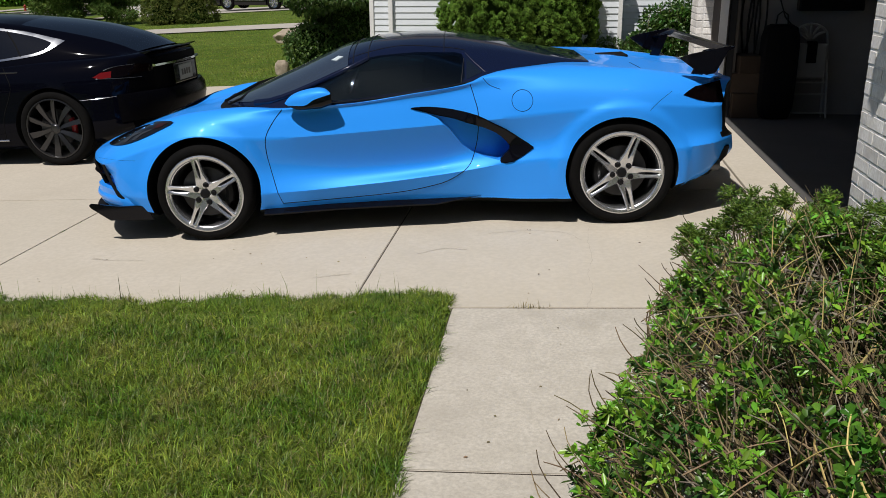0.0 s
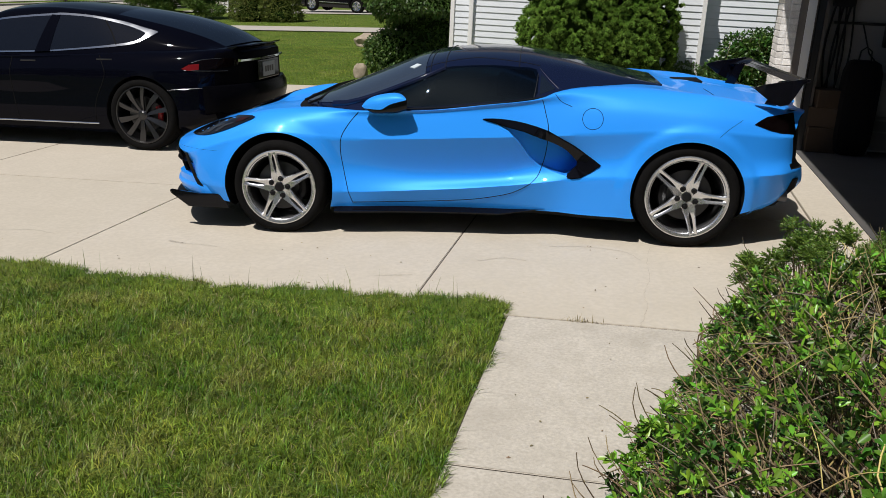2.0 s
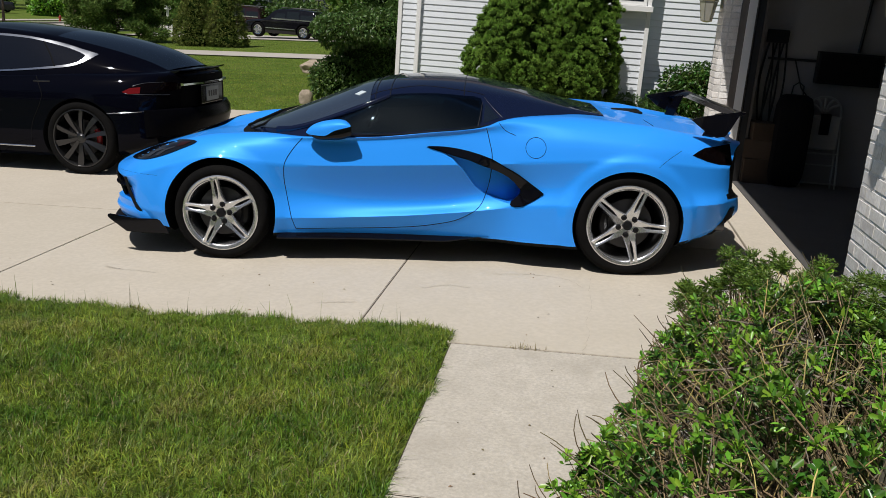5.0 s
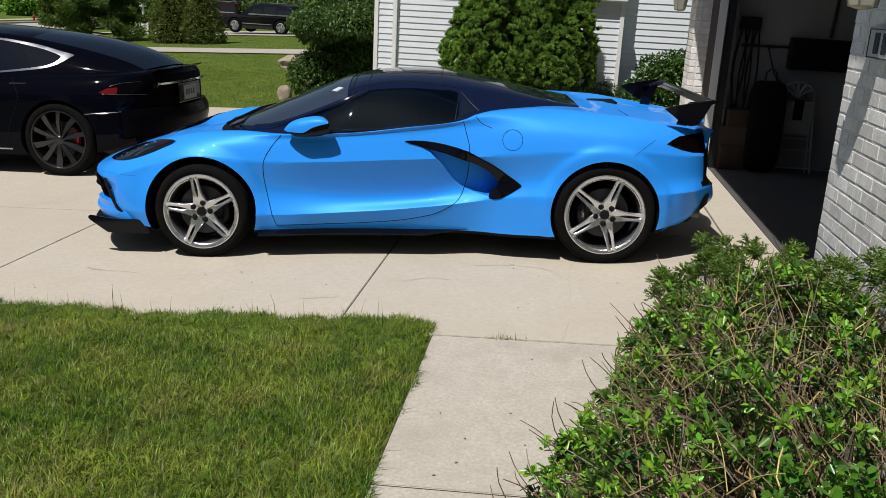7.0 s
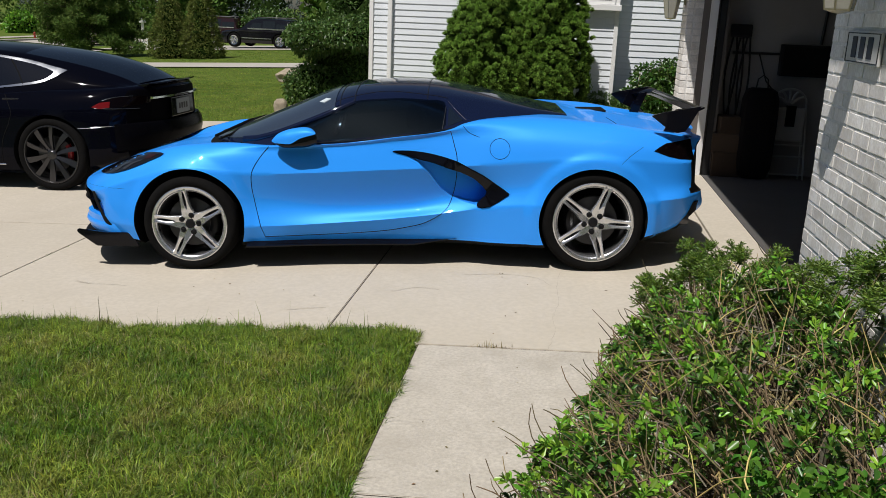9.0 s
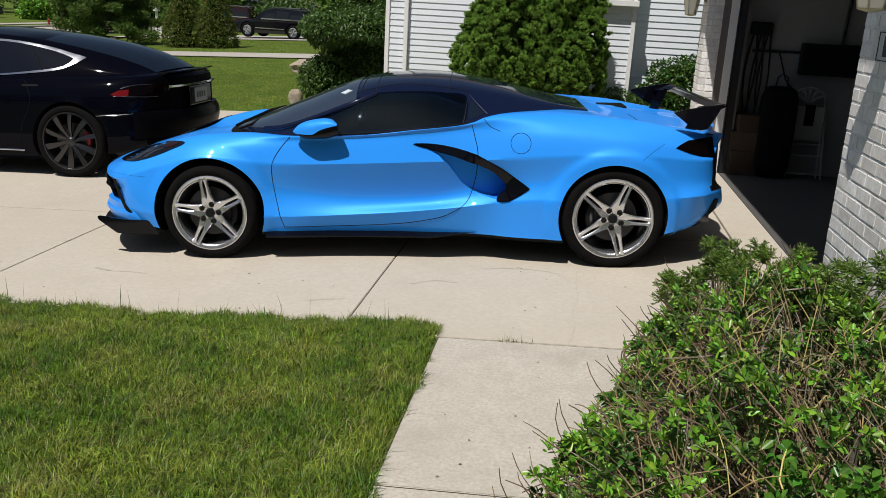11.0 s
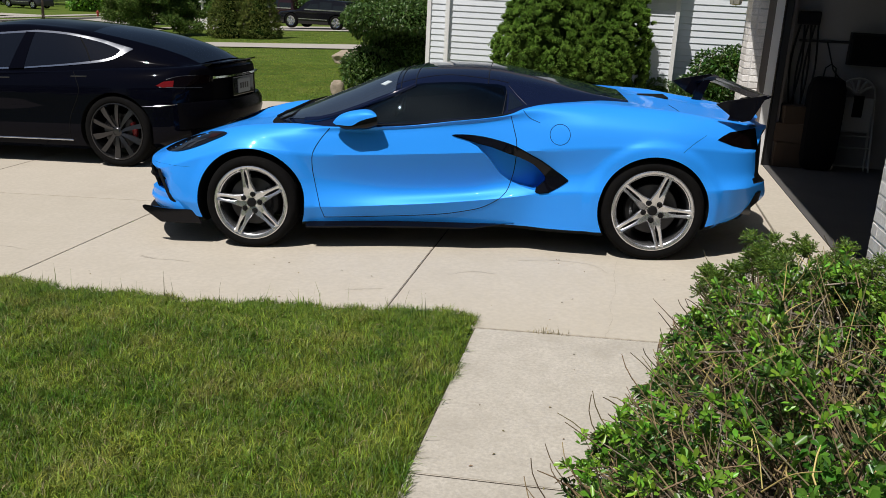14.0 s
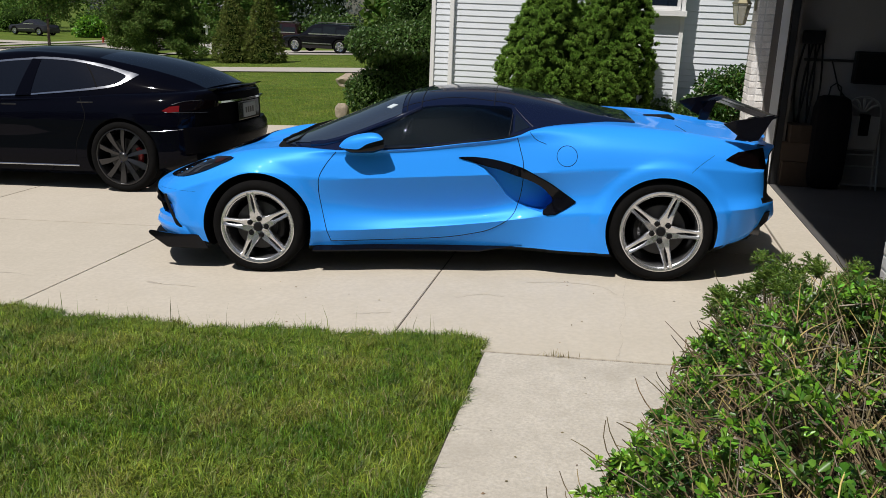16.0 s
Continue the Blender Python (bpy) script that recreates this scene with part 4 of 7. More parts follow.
def cabin_section(x):
    ctrl = [(0, bz(x) - 0.05), (by(x), bz(x)), (by(x) * 0.52 + ry(x) * 0.48 + 0.012, bz(x) * 0.5 + rz(x) * 0.5), (ry(x), rz(x)), (ry(x) * 0.82, rz(x) + (cz(x) - rz(x)) * 0.55), (ry(x) * 0.45, rz(x) + (cz(x) - rz(x)) * 0.90), (0, cz(x))]
    pts = pieces([(y, z, 0) for y, z in ctrl], [1], 5)
    b = bow(x, 0.20, 0.0, -1.34, 2, -0.1, 1.9)
    return [(x + b * (abs(p.x) / 0.8) ** 2, p.x, p.y) for p in pts]


cst = list(np.linspace(-1.34, 1.22, 72))
crings = loft_grid(cst, cabin_section)
full = loft_mesh(crings)["all"]
tree_cabin = BVHTree.FromBMesh(full)
full.free()
n_ring = len(crings[0])


def cabin_pick(i, j):
    x = cst[i]
    top = 16 <= j < n_ring - 16
    if top and x < -0.43:
        return "windshield"
    return "roof"


cab = loft_mesh(crings, cabin_pick)
SIDE_GLASS = [(-.70, .868), (-.613, .963), (-.523, 1.028), (-.413, 1.075), (-.30, 1.106), (-.19, 1.126), (.058, 1.136), (.24, 1.125), (.362, 1.110), (.375, 1.02), (.354, .942), (.20, .925), (.04, .908), (-.30, .876), (-.56, .864)]
hole = [(q.x, q.y) for q in spline([(x, z, 0) for x, z in SIDE_GLASS], 2, True)]
mid_x, mid_z = -.12, .985
hole = prism([(mid_x + (x - mid_x) * .97, mid_z + (z - mid_z) * .93) for x, z in hole], -1.0, 1.0)
cab_bm = loft_mesh(crings)["all"]
cab_bm = carve(cab_bm, [hole], [M["roof_black"], M["cabin_cloth"], M["screen_glass"]])
part("roof", cab_bm, [M["roof_black"], M["cabin_cloth"], M["screen_glass"]], sports, "glossy black removable roof and buttresses", 35)
cab["roof"].free()
ws = cab["windshield"]
bmesh.ops.recalc_face_normals(ws, faces=ws.faces)
ws.normal_update()
up = 1 if sum(f.normal.z for f in ws.faces) > 0 else -1
for v in ws.verts:
    v.co += v.normal * up * .004
part("windshield", ws, M["screen_glass"], sports, "raked tinted windshield, sky sheen in its colour", 35)
for x in (-.37, -.25, .24):
    ring = crings[int(np.argmin([abs(c - x) for c in cst]))]
    part("roof_panel_seam", tube(bmesh.new(), [q + Vector((0, 0, .001)) for q in ring[15:n_ring - 14]], .003, 5), M["iron"], sports, "grey roof panel joint", 60)
for y in (-.36, .36):
    seat = new("seat")
    seat.parent = sports
    bm = bmesh.new()
    blob(bm, (.16, y, .93), (.075, .21, .17), 3.0)
    part("backrest", bm, M["cabin_cloth"], seat, "dark leather backrest", 40)
    bm = bmesh.new()
    blob(bm, (.20, y, 1.045), (.055, .12, .055), 3.0)
    part("headrest", bm, M["cabin_cloth"], seat, "dark headrest", 40)
part("steering_wheel", tube(bmesh.new(), [(-.42 + .05 * math.sin(t), -.36 + .17 * math.cos(t), .86 + .15 * math.sin(t)) for t in np.linspace(0, 2 * math.pi, 25)], .015, 8), M["cabin_cloth"], sports, "", 50)
for s in (-1, 1):
    side_panel("side_window", tree_cabin, SIDE_GLASS, M["window_glass"], sports, off=0.003, thick=0.006, side=s, label="dark tinted side window", curved=2)
    side_panel("quarter_window", tree_cabin, [(.392, 1.085), (.385, .962), (.49, .998)], M["glass"], sports, off=0.003, side=s, curved=1, label="small dark quarter window")
    seam("window_seal", tree_cabin, [(-.80, .842), (-.56, .852), (-.2, .874), (.04, .897), (.30, .930), (.41, .948)], sports, side=s, r=0.006, off=0.001, label="black window seal")
    seam("roof_seam", tree_cabin, [(.385, 1.115), (.44, 1.06), (.51, .998)], sports, M["iron"], side=s, r=0.002)
    seam("window_edge", tree_cabin, [(.373, 1.085), (.362, 1.01), (.350, .945)], sports, M["iron"], side=s, r=0.0025, off=.003, label="grey rear edge of the door window")
    seam("roof_seam", tree_cabin, [(-.46, 1.075), (-.308, 1.136), (-.039, 1.176), (.258, 1.152), (.385, 1.130)], sports, M["plastic"], side=s, r=0.003)
    # doors, flaps
    seam("door_seam", tree_body, [(-.81, .838), (-.875, .76), (-.925, .67), (-.935, .56), (-.918, .43), (-.885, .30), (-.862, .222)], sports, side=s)
    seam("door_seam", tree_body, [(.408, .940), (.43, .86), (.452, .76), (.445, .62), (.42, .50), (.375, .41), (.25, .325), (.12, .285), (-.1, .250), (-.5, .228), (-.862, .222)], sports, side=s)
    seam("rear_seam", tree_body, [(.49, .975), (.53, .93), (.585, .905), (.60, .90)], sports, side=s, r=0.002)
    seam("bumper_seam", tree_body, [(1.53, .735), (1.60, .79), (1.68, .84)], sports, side=s, r=0.0012)
    seam("bumper_seam", tree_body, [(-2.17, .535), (-1.98, .552), (-1.80, .555)], sports, side=s, r=0.0007)
    pillar = [crings[i][15 if s > 0 else n_ring - 15] for i in range(6, 33, 3)]
    part("windshield_pillar", tube(bmesh.new(), [q + Vector((0, s * .002, .0)) for q in pillar], .024, 10, .018), M["roof_black"], sports, "glossy black windshield pillar", 50)
    # mirror
    mirror = new("door_mirror")
    mirror.parent = sports
    m_top = T_((-.752, .886), (-.735, .908), (-.70, .936), (-.616, .964), (-.53, .974), (-.485, .966), (-.464, .948))
    m_bot = T_((-.752, .880), (-.724, .862), (-.67, .840), (-.54, .842), (-.464, .862))
    m_cut = T_((-.752, .874), (-.64, .872), (-.57, .908), (-.464, .938))
    m_wid = T_((-.752, .010), (-.72, .036), (-.65, .064), (-.52, .074), (-.464, .070))
    rings = []
    for x in list(np.linspace(-.752, -.47, 18)) + [-.464]:
        t_, b_, w_, c_ = m_top(x), m_bot(x), m_wid(x), m_cut(x)
        zc = min(max(c_, b_ + .004), t_ - .004)
        ring = []
        for k in range(24):
            a = 2 * math.pi * k / 24
            ca, sa = math.cos(a), math.sin(a)
            yy = w_ * math.copysign(abs(ca) ** .75, ca)
            zz = zc + (t_ - zc if sa > 0 else zc - b_) * math.copysign(abs(sa) ** .75, sa)
            ring.append(Vector((x - .022 + .25 * yy * s, s * .935 + yy, zz)))
        rings.append(ring)
    shells = loft_mesh(rings, lambda i, j: "cap" if j < 12 else "base")
    for key, mt, lab in (("cap", "blue", "blue mirror cap"), ("base", "gloss_black", "glossy black mirror underside")):
        bmesh.ops.recalc_face_normals(shells[key], faces=shells[key].faces)
        part("mirror_" + key, shells[key], M[mt], mirror, lab, 45)
    bm = bmesh.new()
    bm.faces.new([bm.verts.new(q) for q in rings[-1]])
    r_ = bmesh.ops.extrude_face_region(bm, geom=list(bm.faces))
    for g_ in r_["geom"]:
        if isinstance(g_, bmesh.types.BMVert):
            g_.co.x += .006
    bmesh.ops.recalc_face_normals(bm, faces=bm.faces)
    part("mirror_glass", bm, M["gloss_black"], mirror, "dark mirror glass")
    part("mirror_arm", tube(bmesh.new(), [(-.60, s * .93, .860), (-.62, s * .87, .856), (-.63, s * .80, .858)], 0.018, 8), M["gloss_black"], mirror, "", 40)
    # lamps
    side_panel("headlight", tree_body, [(-2.03, .645), (-1.93, .705), (-1.80, .755), (-1.68, .772), (-1.575, .762), (-1.69, .708), (-1.82, .658), (-1.94, .630)], M["lens_dark"], sports, off=0.007, side=s, label="slanting dark headlight", slant=(-.39, -.18), y_ref=.74, step=.02)
    for px, pz in ((.004, -.012), (.066, -.002)):
        side_panel("lamp_unit", tree_body, [(-1.925 + px, .664 + pz), (-1.86 + px, .704 + pz), (-1.79 + px, .724 + pz), (-1.80 + px, .714 + pz), (-1.855 + px, .694 + pz), (-1.905 + px, .660 + pz)], M["lamp_grey"], sports, off=0.009, thick=.005, side=s, curved=2, label="grey lamp unit in the headlight", slant=(-.39, -.18), y_ref=.74, step=.02)
    side_panel("side_reflector", tree_body, [(-1.675, .756), (-1.610, .759), (-1.66, .734), (-1.71, .722)], M["amber"], sports, off=0.010, thick=.006, side=s, curved=1, label="dull red side reflector", slant=(-.39, -.18), y_ref=.74, step=.02)
    side_panel("tail_light", tree_body, [(1.752, .812), (1.79, .834), (1.84, .856), (2.02, .874), (2.036, .742), (1.93, .755), (1.85, .775)], M["dark_lens"], sports, off=0.004, side=s, curved=1, label="smoked dark red tail light")
    # front corner duct
    side_panel("front_duct", tree_body, [(-2.105, .500), (-2.078, .506), (-2.035, .440), (-1.985, .355), (-1.905, .272), (-1.962, .262), (-2.012, .345), (-2.062, .430)], M["plastic"], sports, off=0.007, side=s, curved=1, label="black corner air duct")
    # side intake: black blade over a deep hollow
    blade = spline([(.015, .810, 0), (.09, .816, 0), (.18, .811, 0), (.296, .792, 0), (.451, .747, 0), (.549, .693, 0), (.628, .649, 0), (.718, .585, 0), (.800, .527, 0), (.790, .512, 0), (.671, .437, 0), (.580, .434, 0),
                    (.612, .482, 0), (.652, .523, 0), (.622, .571, 0), (.563, .626, 0), (.474, .671, 0), (.396, .698, 0), (.299, .734, 0), (.202, .757, 0), (.105, .785, 0)], 2, True)
    bm = bmesh.new()
    a = [bm.verts.new((p.x, 0, p.y)) for p in blade]
    bm.faces.new(a)
    for v in (.12, .2, .28, .36, .44, .52, .60, .68):
        bmesh.ops.bisect_plane(bm, geom=list(bm.verts) + list(bm.edges) + list(bm.faces), plane_co=(v, 0, 0), plane_no=(1, 0, .25))
    bmesh.ops.triangulate(bm, faces=[f for f in bm.faces if len(f.verts) > 4])
    for v in bm.verts:
        v.co.y = on_side(tree_body, v.co.x, v.co.z, s) + s * .012
    r_ = bmesh.ops.extrude_face_region(bm, geom=list(bm.faces))
    for g in r_["geom"]:
        if isinstance(g, bmesh.types.BMVert):
            g.co.y -= s * 0.05
    bmesh.ops.recalc_face_normals(bm, faces=bm.faces)
    bmesh.ops.bevel(bm, geom=[e for e in bm.edges if len(e.link_faces) == 2 and e.calc_face_angle() > .9], offset=.007, segments=2, affect="EDGES")
    part("intake_blade", bm, M["gloss_black"], sports, "glossy black boomerang intake blade", 35)
    ring = [(.735 + .066 * math.cos(t), .827 + .066 * math.sin(t)) for t in np.linspace(0, 2 * math.pi, 12, endpoint=False)]
    if s < 0:
        seam("fuel_flap_seam", tree_body, ring, sports, side=s, r=0.0018, closed=True, n=4)
    # skirt
    bm = bmesh.new()
    rings = []
    for x in np.linspace(-.985, .45, 20):
        t = min(1.0, (0.45 - x) / 0.30)
        y = y2(x)
        rings.append([bm.verts.new((x, s * yy, zz)) for yy, zz in ((y - .05, .148 + .047 * (1 - t)), (y + .008 + .042 * t, .156 + .044 * (1 - t)), (y + .010 + .042 * t, .166 + .036 * (1 - t)), (y - .01, .195))])
    for p, q in zip(rings, rings[1:]):
        for i in range(4):
            bm.faces.new((p[i], p[(i + 1) % 4], q[(i + 1) % 4], q[i]))
    bm.faces.new(rings[0]), bm.faces.new(rings[-1][::-1])
    bmesh.ops.recalc_face_normals(bm, faces=bm.faces)
    part("side_skirt", bm, M["gloss_black"], sports, "glossy black side skirt", 30)
    # splitter fence
    bm = prism([(-2.160, .262), (-2.145, .276), (-1.95, .250), (-1.775, .250), (-1.734, .150), (-2.030, .156), (-2.150, .246)], s * .885, s * .908, 0.004)
    for v in bm.verts:
        v.co.x -= .55 * (.908 - abs(v.co.y))
    part("splitter_fence", bm, M["gloss_black"], sports, "glossy black splitter end fence", 30)
    # tail corner
    part("exhaust_tip", lathe(bmesh.new(), [(0.030, -0.06), (0.045, -0.06), (0.047, 0.0), (0.036, 0.0), (0.034, -0.03)], 24, Matrix.Translation((2.035, s * .74, .325)) @ Matrix.Rotation(radians(-90), 4, "Z")), M["barrel"], sports, "dull metal exhaust tip", 40)
    side_panel("tail_panel", tree_body, [(1.945, .915), (1.995, .908), (2.012, .880), (1.975, .882)], M["gloss_black"], sports, off=0.005, side=s, curved=1, label="black panel above the tail light")

# lip, grille and fin of the nose
def lip(y):
    f = 1 - (y / .885) ** 4
    return [(-.006 - .016 * f, .276), (-.005 - .014 * f, .286), (-.002 - .008 * f, .298), (.006, .312), (.022, .328), (.06, .346), (.09, .350), (.09, .24), (.004, .240), (-.005 - .010 * f, .262)]


part("bumper_lip", nose_loft(-.88, .88, 41, lip), M["blue"], sports, "blue lip under the corner duct", 50)
part("grille", nose_loft(-.60, .60, 25, lambda y: [(-.014, .500), (-.002, .504), (.056, .352), (.036, .348)]), M["plastic"], sports, "black lower grille", 40)
part("grille_fin", nose_loft(-.735, .735, 25, lambda y: [(-.012, .438), (-.008, .446), (.06, .440), (.06, .428)]), M["gloss_black"], sports, "black fin across the grille", 40)

# splitter and diffuser follow the ends in plan
for name, lab, pts, mt in (("front_splitter", "black front splitter", ((-.11, .182), (-.05, .190), (.16, .172), (.16, .150), (.0, .150)), "satin_black"),):
    bm = bmesh.new()
    rings = []
    for y in np.linspace(-.90, .90, 31):
        xn = -2.235 + 0.33 * (abs(y) / 0.93) ** 2.6
        rings.append([bm.verts.new((xn + dx, y, z)) for dx, z in pts])
    for p, q in zip(rings, rings[1:]):
        for i in range(len(pts)):
            bm.faces.new((p[i], p[(i + 1) % len(pts)], q[(i + 1) % len(pts)], q[i]))
    bm.faces.new(rings[0]), bm.faces.new(rings[-1][::-1])
    bmesh.ops.recalc_face_normals(bm, faces=bm.faces)
    part(name, bm, M[mt], sports, lab, 30)
bm = bmesh.new()
rings = []
for y in np.linspace(-.77, .77, 25):
    xt = 2.165 - 0.16 * (abs(y) / 0.93) ** 2.4
    rings.append([bm.verts.new((xt + dx, y, z)) for dx, z in ((-.34, .20), (-.10, .26), (.020, .385), (.030, .44), (-.03, .45), (-.30, .30))])
for p, q in zip(rings, rings[1:]):
    for i in range(6):
        bm.faces.new((p[i], p[(i + 1) % 6], q[(i + 1) % 6], q[i]))
bm.faces.new(rings[0]), bm.faces.new(rings[-1][::-1])
bmesh.ops.recalc_face_normals(bm, faces=bm.faces)
part("rear_diffuser", bm, M["satin_black"], sports, "black rear diffuser", 30)

# high wing with turned-down ends
wing = new("rear_wing")
wing.parent = sports
bm = bmesh.new()
rings = []
for u in np.linspace(-1, 1, 41):
    y = 0.86 * u
    a = max(0.0, (abs(u) - 0.80) / 0.20)
    drop = 0.10 * a ** 1.6
    te = 2.085 - 0.015 * a
    le = te - 0.080 - 0.095 * a
    zl, zt = 1.054 + .014 * a - drop * 0.35, 1.072 + .016 * a - drop * 0.05
    rings.append([bm.verts.new(p) for p in ((le, y, zl), (le + .03, y, zl + .016), (te - .04, y, zt + .006), (te, y, zt + .012), (te, y, zt + .002), (te - .04, y, zt - .016), (le + .03, y, zl - .012))])
for p, q in zip(rings, rings[1:]):
    for i in range(7):
        bm.faces.new((p[i], p[(i + 1) % 7], q[(i + 1) % 7], q[i]))
bm.faces.new(rings[0]), bm.faces.new(rings[-1][::-1])
bmesh.ops.recalc_face_normals(bm, faces=bm.faces)
part("wing_plane", bm, M["gloss_black"], wing, "glossy black wing plane", 35)
for s in (-1, 1):
    part("end_plate", prism([(1.728, 1.038), (1.80, 1.060), (2.050, 1.100), (2.040, 1.085), (1.990, .990), (1.955, .935), (1.90, .925), (1.835, .955)], s * .862, s * .845, 0.003), M["gloss_black"], wing, "black tapering end plate")
    part("upright", prism([(1.93, 1.06), (2.0, 1.07), (1.93, .90), (1.85, .90)], s * .66, s * .645, 0.003), M["gloss_black"], wing)
# deck: engine vent panel and louvres
part("deck_vent", boxed(1.36, -.02, .974, 1.56, .24, .990, 0.004), M["plastic"], sports, "black engine deck vent")
for s in (-1, 1):
    top = [tree_body.ray_cast(Vector((x, s * y, 2)), Vector((0, 0, -1)))[0] for x, y in ((1.53, .24), (1.56, .36), (1.575, .48), (1.575, .60))]
    part("deck_seam", tube(bmesh.new(), [q + Vector((0, 0, .0005)) for q in top], .0022, 5), M["plastic"], sports, "dark deck panel joint")
bm = bmesh.new()
rows_ = []
for y in np.linspace(-.66, .66, 27):
    xc = -1.345 + .20 * (abs(y) / .8) ** 2 + .10 * (abs(y) / .66) ** 4
    row = []
    for dx in (-.055, -.01, .05, .10):
        hit = tree_body.ray_cast(Vector((xc + dx, y, 2)), Vector((0, 0, -1)))[0]
        row.append(bm.verts.new((xc + dx, y, (hit.z if hit else .82) + .006)))
    rows_.append(row)
for p, q in zip(rows_, rows_[1:]):
    for i in range(3):
        bm.faces.new((p[i], p[i + 1], q[i + 1], q[i]))
part("cowl", bm, M["plastic"], sports, "black cowl under the wipers", 40)
part("wiper_cowl", tube(bmesh.new(), [(-1.27, -.50, .862), (-1.20, -.25, .893), (-1.17, .10, .905), (-1.12, .45, .90)], 0.010, 6), M["plastic"], sports, "black wiper arm")
part("wiper_cowl", tube(bmesh.new(), [(-1.22, -.58, .852), (-1.17, -.45, .868), (-1.14, -.10, .90), (-1.13, .2, .912)], 0.008, 6), M["plastic"], sports, "black wiper blade")
hit = tree_cabin.ray_cast(Vector((-.472, -.527, 2)), Vector((0, 0, -1)))
bm = boxed(-.035, -.03, .002, .035, .03, .007)
part("sticker", bm, M["sticker"], sports, "small pale sticker behind the windshield", m=Matrix.Translation(hit[0]) @ hit[1].to_track_quat("Z", "Y").to_matrix().to_4x4())

# the black saloon
SAL = TILT @ Matrix.Translation((-5.29, 2.36, 0.0)) @ Matrix.Rotation(radians(0.5), 4, "Z")
saloon = thing("saloon_car", SAL, "glossy black electric fastback saloon parked on the driveway", "car", group="parked cars")
tzb = T_((-2.45, .24), (-2.2, .18), (-1, .16), (1.0, .16), (1.9, .20), (2.3, .27), (2.46, .36))
ty2 = T_((-2.45, .55), (-2.3, .80), (-2.0, .90), (-1.5, .93), (0, .92), (1.5, .945), (2.0, .92), (2.25, .86), (2.40, .72), (2.46, .50))
ty3 = T_((-2.45, .62), (-2.3, .86), (-2.0, .94), (-1.5, .965), (0, .955), (1.5, .975), (2.0, .945), (2.25, .89), (2.40, .77), (2.46, .56))
ty5 = T_((-2.45, .60), (-2.3, .82), (-2.0, .91), (-1.5, .95), (0, .955), (1.0, .96), (1.5, .972), (2.0, .93), (2.25, .87), (2.40, .75), (2.46, .55))
tz5 = T_((-2.45, .52), (-2.0, .66), (-1.5, .74), (0, .76), (1.5, .80), (2.5, .80))
tz6 = T_((-2.45, .58), (-2.0, .74), (-1.5, .83), (-.8, .87), (0, .885), (1.0, .92), (1.6, .95), (2.1, .955), (2.46, .93))
ty6 = T_((-2.45, .52), (-2.0, .82), (-1.5, .88), (0, .915), (1.5, .90), (2.1, .83), (2.38, .70), (2.46, .50))
tz7 = T_((-2.45, .60), (-2.0, .79), (-1.5, .885), (-.9, .925), (0, .935), (1.0, .965), (1.6, 1.0), (2.1, 1.005), (2.38, 1.005), (2.46, .98))
ty7 = T_((-2.45, .42), (-2.0, .62), (-1.5, .72), (-.9, .84), (0, .865), (1.2, .83), (1.7, .76), (2.2, .71), (2.38, .60), (2.46, .44))
tz9 = T_((-2.45, .61), (-2.0, .80), (-1.5, .90), (-.9, .93), (1.2, .94), (1.7, 1.01), (2.2, 1.035), (2.38, 1.04), (2.46, 1.0))


def saloon_section(x):
    ctrl = [(0, tzb(x)), (ty2(x) - .06, tzb(x)), (ty2(x), tzb(x) + .04), (ty3(x), 0.36), (ty3(x) - .004, 0.55), (ty5(x), tz5(x)), (ty6(x), tz6(x)), (ty7(x), tz7(x)), (ty7(x) * .55, (tz7(x) + 2 * tz9(x)) / 3), (0, tz9(x))]
    if x < -2.3:
        ctrl[3] = (ty3(x), min(.36, tz5(x) - .1))
        ctrl[4] = (ty3(x), min(.55, tz5(x) - .05))
    pts = pieces([(y, z, 0) for y, z in ctrl], [1, 2], 4)
    b = bow(x, .30, .30, -2.45, 2.46, -1.3, 1.5)
    k = end_round(x, -2.45, 2.46, .10)
    zm = .5 * (tzb(x) + tz9(x))
    return [(x + b * (abs(p.x) / .95) ** 2.2, p.x * k, zm + (p.y - zm) * k) for p in pts]


sst = list(np.linspace(-2.45, -2.0, 10)) + list(np.linspace(-1.95, 1.95, 56)) + list(np.linspace(2.0, 2.34, 9)) + [2.36, 2.385, 2.41, 2.43, 2.445, 2.455, 2.46]
sb = loft_mesh(loft_grid(sst, saloon_section))["all"]
tree_s = BVHTree.FromBMesh(sb)
SWH = 0.364
sb = carve(sb, [wheel_cut(x, SWH, .394, s) for x in (-1.48, 1.48) for s in (-1, 1)], [M["black_paint"], M["plastic"]])
# rear faces get the dulled copy, so they stay dark
for f in sb.faces:
    c = f.calc_center_median()
    if c.x > 2.2 and f.normal.x > .25 and f.normal.z < .5:
        f.material_index = 2
part("body", sb, [M["black_paint"], M["plastic"], M["rear_dulled"]], saloon, "glossy black painted body", 32)
for x in (-1.48, 1.48):
    turbine_wheel("wheel", saloon, (x, -.965, SWH), .368, .290, .245, radians(8), -1)
    turbine_wheel("wheel", saloon, (x, .965, SWH), .368, .290, .245, radians(20), 1)
gy_b = T_((-1.25, .45), (-1.0, .74), (-.6, .85), (0, .868), (1.0, .845), (1.6, .755), (2.25, .60))
gz_b = T_((-1.25, .90), (-.9, .90), (0, .90), (1.2, .93), (2.25, 1.0))
gr_y = T_((-1.25, .40), (-1.0, .68), (-.3, .66), (.3, .63), (.9, .62), (1.5, .60), (2.25, .54))
